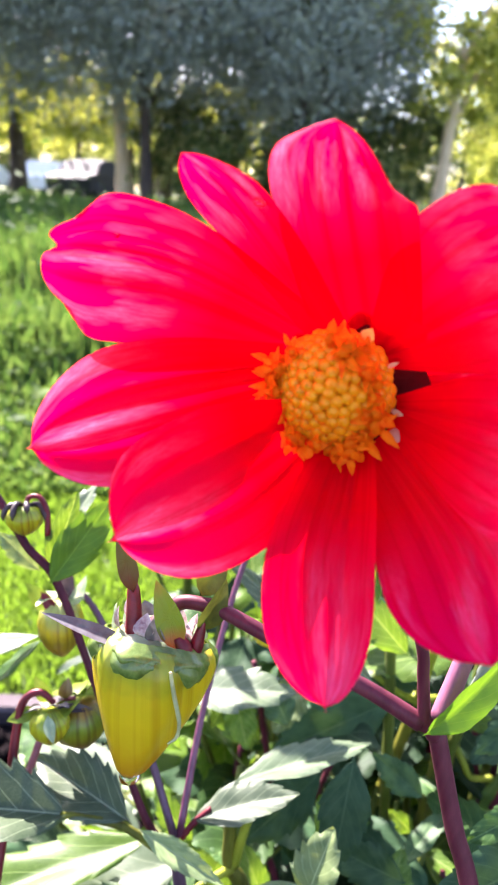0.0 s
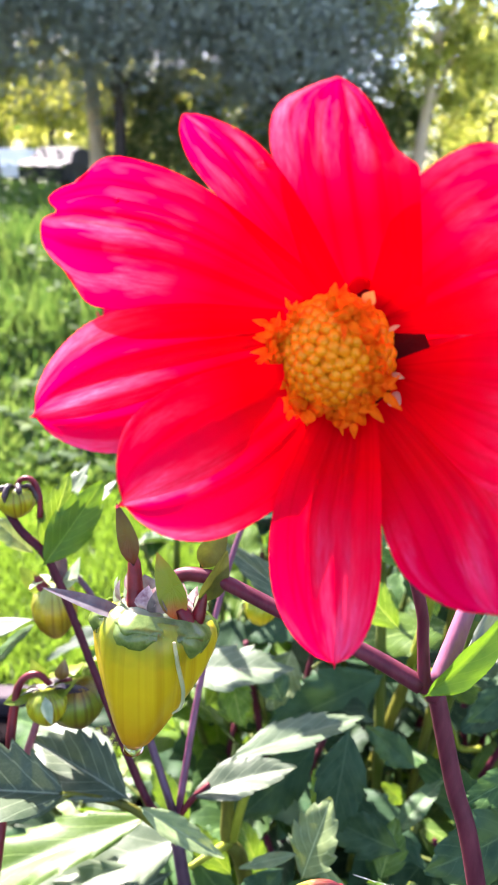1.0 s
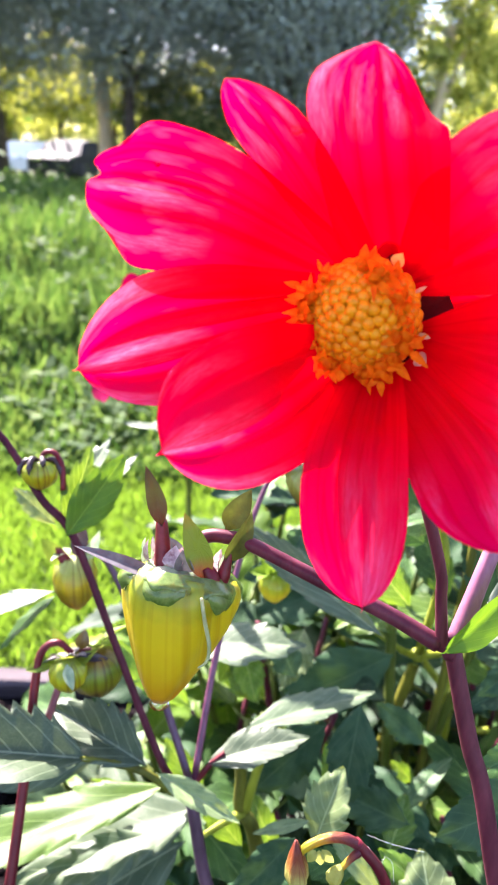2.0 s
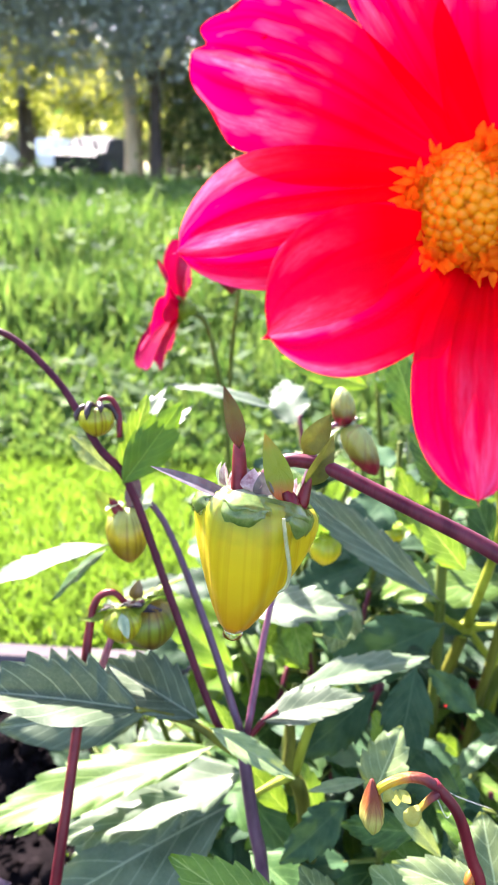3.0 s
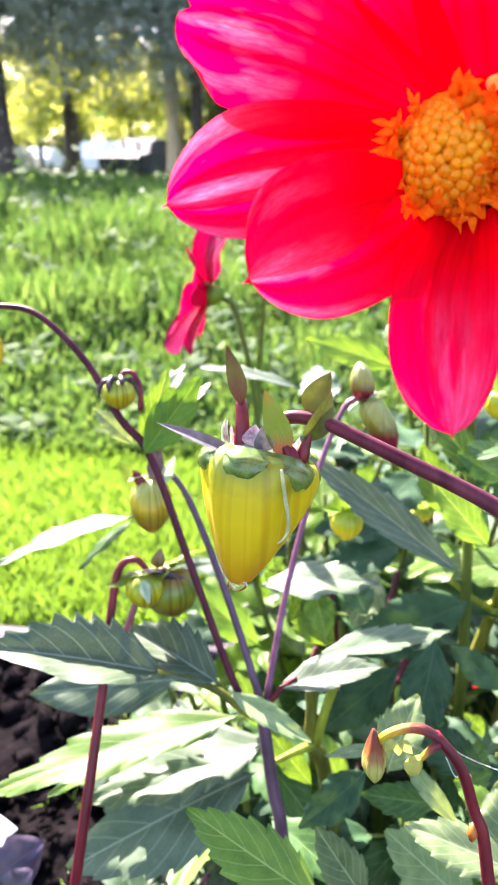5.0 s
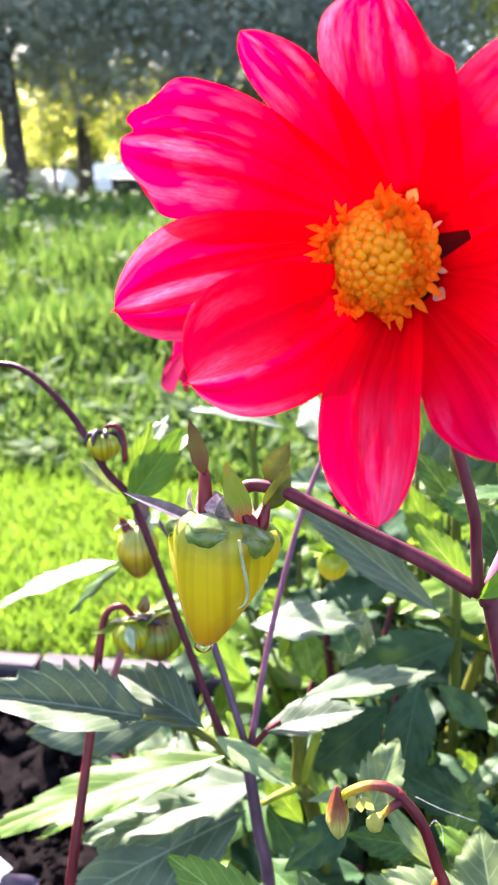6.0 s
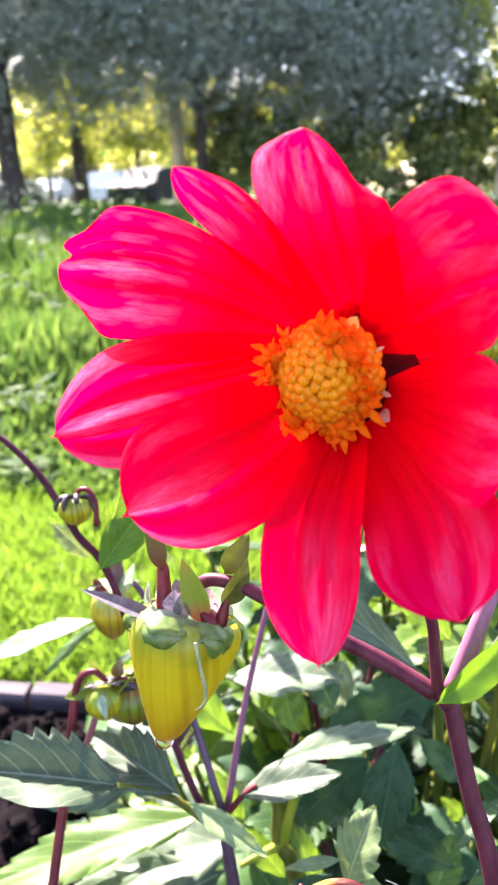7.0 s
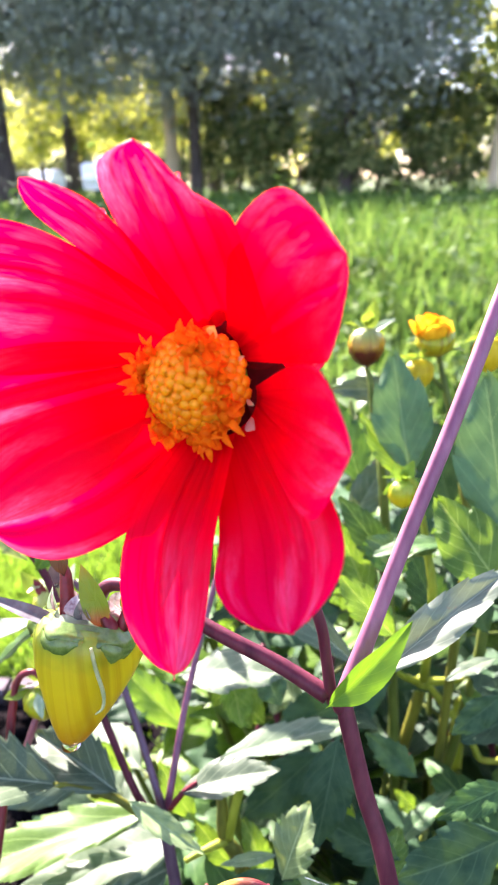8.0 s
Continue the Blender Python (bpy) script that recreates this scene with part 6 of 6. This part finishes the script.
part("side_stem", tube([(0.1250, 0.2712, 0.2663), (0.1299, 0.2672, 0.2583), (0.1345, 0.2646, 0.2508), (0.1449, 0.2616, 0.2540)], [0.0022, 0.0019, 0.0018, 0.0017], 9), M_STEM_LIME, plant7)
part("leaf_stalk", tube([(0.1223, 0.2751, 0.2789), (0.1243, 0.2717, 0.2965), (0.1261, 0.2670, 0.3108)], [0.002, 0.0018, 0.0015], 9), M_STEM_LIME, plant7)
part("stem", tube([(0.1316, 0.3208, 0.2166), (0.1312, 0.3143, 0.2010), (0.1327, 0.3129, 0.1714), (0.14, 0.33, 0.08), (0.12, 0.34, -0.01)], [0.0034, 0.004, 0.004, 0.004, 0.005], 9), M_STEM_BEET, plant7, "dark beet-red stem")
part("stem", tube([(0.1434, 0.3310, 0.2119), (0.1453, 0.3230, 0.1924), (0.1491, 0.3210, 0.1604), (0.16, 0.34, 0.08), (0.14, 0.35, -0.01)], [0.0046, 0.0054, 0.005, 0.005, 0.005], 9), M_STEM_BEET, plant7, "dark beet-red stem")
part("stem", tube([(-0.0015, 0.1902, 0.3185), (0.0003, 0.1863, 0.3010), (0.0011, 0.1839, 0.2849), (0.0090, 0.1838, 0.2622), (0.025, 0.2, 0.13), (0.03, 0.24, -0.01)], [0.0022, 0.0024, 0.003, 0.0034, 0.004, 0.004], 9), M_STEM_OLIVE, plant7)
part("side_stem", tube([(0.0098, 0.1879, 0.3181), (0.0062, 0.1854, 0.3027), (0.0029, 0.1833, 0.2858)], [0.0021, 0.002, 0.0024], 9), M_STEM_LIME, plant7)
part("side_stem", tube([(-0.0144, 0.1715, 0.2852), (-0.0059, 0.1770, 0.2859), (0.0020, 0.1827, 0.2845)], [0.0012, 0.0016, 0.0022], 9), M_STEM_LIME, plant7)
part("stem", tube([(0.1092, 0.2983, 0.4424), (0.1083, 0.2882, 0.4314), (0.1093, 0.2772, 0.4153), (0.1114, 0.2669, 0.3978), (0.1080, 0.25, 0.36), (0.11, 0.27, 0.15), (0.10, 0.29, -0.01)], [0.001, 0.0014, 0.0016, 0.0017, 0.0022, 0.003, 0.004], 9), M_STEM_OLIVE, plant7)
part("leaf_stalk", tube([(0.0718, 0.2677, 0.3170), (0.0870, 0.2693, 0.3042), (0.0981, 0.2725, 0.2963)], [0.0016, 0.0017, 0.0022], 9), M_STEM_LIME, plant7)
part("petal", sepal((0.0918, 0.2577, 0.2528), (0.0942, 0.2600, 0.2577), 0.0045, (0.1, -0.9, 0.3), 0.4), M_SEPAL_RED_BRIGHT, plant7, "small bright red scrap of petal")
# bright, pale and teal leaves below carry light or shade in their colour
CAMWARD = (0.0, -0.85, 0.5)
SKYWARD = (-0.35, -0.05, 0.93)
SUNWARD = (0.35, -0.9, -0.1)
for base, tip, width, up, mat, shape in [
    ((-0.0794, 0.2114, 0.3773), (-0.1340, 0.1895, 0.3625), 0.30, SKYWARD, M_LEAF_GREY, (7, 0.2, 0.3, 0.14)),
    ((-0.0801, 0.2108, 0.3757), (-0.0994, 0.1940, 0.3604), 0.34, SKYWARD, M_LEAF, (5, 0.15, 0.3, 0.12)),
    ((-0.0290, 0.1963, 0.2843), (-0.1404, 0.1606, 0.2619), 0.26, SKYWARD, M_LEAF_SUNLIT, (9, 0.12, 0.3, 0.16)),
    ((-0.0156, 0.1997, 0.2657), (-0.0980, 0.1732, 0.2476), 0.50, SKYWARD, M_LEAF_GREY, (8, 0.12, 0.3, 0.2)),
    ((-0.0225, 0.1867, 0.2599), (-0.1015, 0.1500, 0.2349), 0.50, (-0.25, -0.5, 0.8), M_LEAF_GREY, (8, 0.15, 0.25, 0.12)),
    ((-0.0769, 0.1897, 0.2675), (-0.1169, 0.1721, 0.2501), 0.30, SKYWARD, M_LEAF_SUNLIT, (5, 0.1, 0.3, 0.15)),
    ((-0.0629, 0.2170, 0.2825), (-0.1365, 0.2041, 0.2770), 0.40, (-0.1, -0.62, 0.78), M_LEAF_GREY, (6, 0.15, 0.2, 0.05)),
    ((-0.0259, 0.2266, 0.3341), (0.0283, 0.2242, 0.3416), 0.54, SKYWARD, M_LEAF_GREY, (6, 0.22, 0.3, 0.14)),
    ((0.0308, 0.2478, 0.3334), (0.0196, 0.2289, 0.3126), 0.75, (-0.4, -0.62, 0.66), M_LEAF_SUN_PALE, (6, 0.1, 0.3, 0.15)),
    ((0.0799, 0.2516, 0.3156), (0.0201, 0.2406, 0.2878), 0.52, CAMWARD, M_LEAF_SHADED, (7, 0.15, 0.25, 0.15)),
    ((0.0445, 0.2303, 0.2888), (0.0062, 0.2094, 0.2630), 0.5, CAMWARD, M_LEAF_SHADED, (7, 0.15, 0.25, 0.15)),
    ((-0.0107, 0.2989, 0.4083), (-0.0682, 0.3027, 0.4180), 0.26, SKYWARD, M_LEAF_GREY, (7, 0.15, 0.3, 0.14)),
    ((0.0434, 0.3327, 0.4125), (-0.0093, 0.3380, 0.4258), 0.34, CAMWARD, M_LEAF_SUNLIT, (6, 0.15, 0.3, 0.14)),
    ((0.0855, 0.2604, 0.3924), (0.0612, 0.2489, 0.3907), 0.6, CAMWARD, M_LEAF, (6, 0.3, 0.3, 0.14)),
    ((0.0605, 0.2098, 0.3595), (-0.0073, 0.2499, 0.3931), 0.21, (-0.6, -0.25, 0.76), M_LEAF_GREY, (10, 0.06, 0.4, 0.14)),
    ((-0.0249, 0.2398, 0.2857), (-0.0677, 0.2603, 0.3104), 0.4, CAMWARD, M_LEAF_SUNLIT, (7, 0.15, 0.3, 0.14)),
    ((0.0148, 0.2569, 0.2744), (-0.0149, 0.2677, 0.3019), 0.5, CAMWARD, M_LEAF_SUNLIT, (7, 0.15, 0.3, 0.14)),
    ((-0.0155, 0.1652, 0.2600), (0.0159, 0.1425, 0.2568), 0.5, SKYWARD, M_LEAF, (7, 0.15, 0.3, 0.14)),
    ((0.0248, 0.1740, 0.2824), (-0.0032, 0.1502, 0.2763), 0.5, CAMWARD, M_LEAF_SHADED, (7, 0.15, 0.3, 0.14)),
    ((0.0640, 0.1127, 0.3176), (0.0301, 0.1241, 0.3193), 0.45, (-0.44, -0.27, 0.86), M_LEAF_SUN_PALE, (7, 0.15, 0.3, 0.16)),
    ((0.0756, 0.1373, 0.2984), (0.0531, 0.1519, 0.3081), 0.45, (-0.1, -0.5, 0.85), M_LEAF_SUNLIT, (7, 0.15, 0.3, 0.16)),
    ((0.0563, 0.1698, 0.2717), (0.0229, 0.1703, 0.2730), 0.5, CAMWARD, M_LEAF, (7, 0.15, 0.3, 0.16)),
    ((0.0800, 0.1904, 0.2695), (0.0413, 0.1967, 0.2854), 0.5, CAMWARD, M_LEAF_SHADED, (7, 0.15, 0.3, 0.16)),
    ((0.0885, 0.2117, 0.2961), (0.0643, 0.2188, 0.3141), 0.5, CAMWARD, M_LEAF_SHADED, (7, 0.15, 0.3, 0.16)),
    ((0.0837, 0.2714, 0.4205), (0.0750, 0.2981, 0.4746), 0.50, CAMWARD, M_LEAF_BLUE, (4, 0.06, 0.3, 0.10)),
    ((0.0832, 0.2709, 0.4192), (0.0601, 0.2873, 0.4472), 0.34, CAMWARD, M_LEAF_SUNLIT, (6, 0.06, 0.3, 0.12)),
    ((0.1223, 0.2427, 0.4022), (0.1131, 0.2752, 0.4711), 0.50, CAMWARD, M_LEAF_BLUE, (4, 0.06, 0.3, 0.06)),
    ((0.1179, 0.2178, 0.3934), (0.0908, 0.2413, 0.4259), 0.62, (0.2, -0.85, 0.3), M_LEAF_SUNLIT, (4, 0.1, 0.3, 0.06)),
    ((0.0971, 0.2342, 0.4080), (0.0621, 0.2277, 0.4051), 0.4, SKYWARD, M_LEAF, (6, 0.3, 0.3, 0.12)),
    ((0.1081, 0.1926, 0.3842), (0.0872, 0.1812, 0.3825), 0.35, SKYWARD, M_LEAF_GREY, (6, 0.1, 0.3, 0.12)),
    ((0.1105, 0.1875, 0.3713), (0.0920, 0.1816, 0.3561), 0.5, CAMWARD, M_LEAF_SHADED, (6, 0.1, 0.3, 0.12)),
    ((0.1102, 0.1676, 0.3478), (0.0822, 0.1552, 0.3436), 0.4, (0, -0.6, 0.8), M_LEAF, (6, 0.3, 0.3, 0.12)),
    ((0.1074, 0.1536, 0.3398), (0.0674, 0.1399, 0.3321), 0.6, CAMWARD, M_LEAF_SHADED, (7, 0.2, 0.3, 0.12)),
    ((0.0501, 0.1957, 0.3374), (0.0413, 0.1709, 0.3017), 0.5, CAMWARD, M_LEAF_SHADED, (7, 0.1, 0.3, 0.12)),
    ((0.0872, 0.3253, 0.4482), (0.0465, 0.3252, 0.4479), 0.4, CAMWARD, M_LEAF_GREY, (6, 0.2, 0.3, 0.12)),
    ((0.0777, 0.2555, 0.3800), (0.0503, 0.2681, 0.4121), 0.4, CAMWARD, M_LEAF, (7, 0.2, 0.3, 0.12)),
    ((0.0755, 0.2273, 0.3630), (0.0499, 0.2372, 0.3881), 0.5, CAMWARD, M_LEAF_SUNLIT, (7, 0.2, 0.3, 0.12)),
    ((-0.0164, 0.2044, 0.2639), (-0.0354, 0.2151, 0.2911), 0.42, SUNWARD, M_LEAF_SUNLIT, (7, 0.1, 0.3, 0.14)),
    ((0.0042, 0.1994, 0.2376), (-0.0190, 0.2090, 0.2621), 0.42, SUNWARD, M_LEAF_SUNLIT, (7, 0.1, 0.3, 0.14)),
    ((0.0203, 0.1979, 0.2339), (0.0062, 0.2099, 0.2643), 0.40, SUNWARD, M_LEAF_SUNLIT, (7, 0.1, 0.3, 0.14)),
    ((-0.0119, 0.2366, 0.3048), (0.0030, 0.2477, 0.3329), 0.45, SUNWARD, M_LEAF_SUNLIT, (7, 0.1, 0.3, 0.14)),
    ((0.0096, 0.2330, 0.2956), (-0.0060, 0.2426, 0.3201), 0.45, SUNWARD, M_LEAF_SUNLIT, (7, 0.1, 0.3, 0.14)),
    ((-0.0360, 0.2084, 0.2606), (-0.0709, 0.2110, 0.2670), 0.36, SUNWARD, M_LEAF_SUNLIT, (7, 0.1, 0.3, 0.14)),
    ((-0.0527, 0.2235, 0.2715), (-0.0713, 0.2294, 0.2866), 0.45, SUNWARD, M_LEAF_SUNLIT, (7, 0.1, 0.3, 0.14)),
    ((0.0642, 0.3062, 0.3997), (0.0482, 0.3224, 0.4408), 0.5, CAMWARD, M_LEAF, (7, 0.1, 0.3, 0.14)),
    ((0.1122, 0.3016, 0.3880), (0.0958, 0.3204, 0.4357), 0.5, CAMWARD, M_LEAF_SHADED, (7, 0.1, 0.3, 0.12)),
    ((0.0801, 0.2895, 0.3573), (0.1008, 0.3049, 0.3962), 0.5, CAMWARD, M_LEAF_SHADED, (7, 0.1, 0.3, 0.12)),
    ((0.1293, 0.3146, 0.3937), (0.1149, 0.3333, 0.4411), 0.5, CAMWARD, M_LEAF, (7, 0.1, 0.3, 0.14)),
    ((0.0679, 0.2665, 0.3534), (0.0509, 0.2801, 0.3880), 0.5, CAMWARD, M_LEAF_SUNLIT, (7, 0.1, 0.3, 0.14)),
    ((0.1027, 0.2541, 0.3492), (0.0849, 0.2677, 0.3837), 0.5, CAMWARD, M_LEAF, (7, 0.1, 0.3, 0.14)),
    ((0.1218, 0.2448, 0.3528), (0.1055, 0.2563, 0.3822), 0.5, CAMWARD, M_LEAF_SHADED, (7, 0.1, 0.3, 0.14)),
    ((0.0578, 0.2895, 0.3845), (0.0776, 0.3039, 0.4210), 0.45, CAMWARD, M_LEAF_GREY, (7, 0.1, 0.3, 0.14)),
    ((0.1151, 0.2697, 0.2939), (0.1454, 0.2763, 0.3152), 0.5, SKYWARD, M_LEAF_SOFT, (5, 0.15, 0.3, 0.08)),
    ((0.1164, 0.2624, 0.3022), (0.1337, 0.2480, 0.3024), 0.62, CAMWARD, M_LEAF_SUNLIT, (4, 0.2, 0.3, 0.1)),
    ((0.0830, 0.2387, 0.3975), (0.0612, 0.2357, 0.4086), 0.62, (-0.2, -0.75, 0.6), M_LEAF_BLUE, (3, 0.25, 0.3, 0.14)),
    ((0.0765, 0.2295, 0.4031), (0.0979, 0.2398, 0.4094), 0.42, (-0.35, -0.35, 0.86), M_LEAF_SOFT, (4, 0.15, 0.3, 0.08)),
    ((0.0813, 0.2395, 0.3896), (0.0611, 0.2469, 0.3989), 0.6, (-0.2, -0.75, 0.6), M_LEAF, (3, 0.25, 0.3, 0.14)),
    ((0.0527, 0.2004, 0.2608), (0.0414, 0.2127, 0.2932), 0.5, (0.2, -0.85, 0.3), M_LEAF_SUNLIT, (5, 0.2, 0.3, 0.12)),
    ((0.0661, 0.2233, 0.2340), (0.0536, 0.2379, 0.2724), 0.55, SUNWARD, M_LEAF_SUNLIT, (5, 0.2, 0.3, 0.12)),
    ((0.0807, 0.2031, 0.2602), (0.1079, 0.2231, 0.2755), 0.34, SKYWARD, M_LEAF_BLUE, (5, 0.25, 0.3, 0.1)),
    ((0.0985, 0.2391, 0.2377), (0.0847, 0.2424, 0.2492), 0.6, CAMWARD, M_LEAF_SUNLIT, (4, 0.2, 0.3, 0.1)),
    ((0.0710, 0.1868, 0.2549), (0.0812, 0.2053, 0.2703), 0.7, CAMWARD, M_LEAF_SUNLIT, (5, 0.2, 0.3, 0.14)),
    ((0.0495, 0.1958, 0.2812), (0.0525, 0.2128, 0.2947), 0.4, SUNWARD, M_LEAF_SUNLIT, (5, 0.2, 0.3, 0.14)),
    ((-0.0007, 0.2336, 0.3305), (0.0063, 0.2167, 0.3149), 0.7, SUNWARD, M_LEAF_SUNLIT, (5, 0.2, 0.3, 0.14)),
    ((0.0245, 0.2186, 0.3280), (0.0161, 0.2282, 0.3397), 0.9, (-0.3, -0.6, 0.7), M_LEAF_BLUE, (4, 0.1, 0.3, 0.1)),
]:
    part("leaf", laid(leaf(1, width, shape[0], shape[1], shape[2], shape[3], 0.04), base, tip, up), mat, plant7)

SHRUBS = [
    (0.03, 0.30, 0.34, 6), (0.10, 0.36, 0.40, 4), (0.18, 0.30, 0.41, 4), (0.00, 0.40, 0.37, 4), (0.12, 0.45, 0.42, 4), (0.24, 0.42, 0.44, 4),
    (0.30, 0.28, 0.40, 4), (-0.02, 0.27, 0.26, 3), (-0.08, 0.33, 0.20, 3), (0.07, 0.23, 0.29, 5), (0.15, 0.21, 0.29, 4), (0.34, 0.46, 0.45, 3),
    (-0.10, 0.22, 0.14, 3), (-0.04, 0.18, 0.16, 3), (0.02, 0.16, 0.17, 3), (0.45, 0.36, 0.43, 3), (-0.13, 0.36, 0.12, 2), (0.20, 0.36, 0.43, 3), (0.06, 0.40, 0.40, 3), (0.05, 0.27, 0.30, 4), (0.00, 0.33, 0.30, 4), (0.12, 0.28, 0.32, 4),
]
for i, (sx, sy, sh, st) in enumerate(SHRUBS):
    shrub(sx, sy, sh, st, 500 + i)
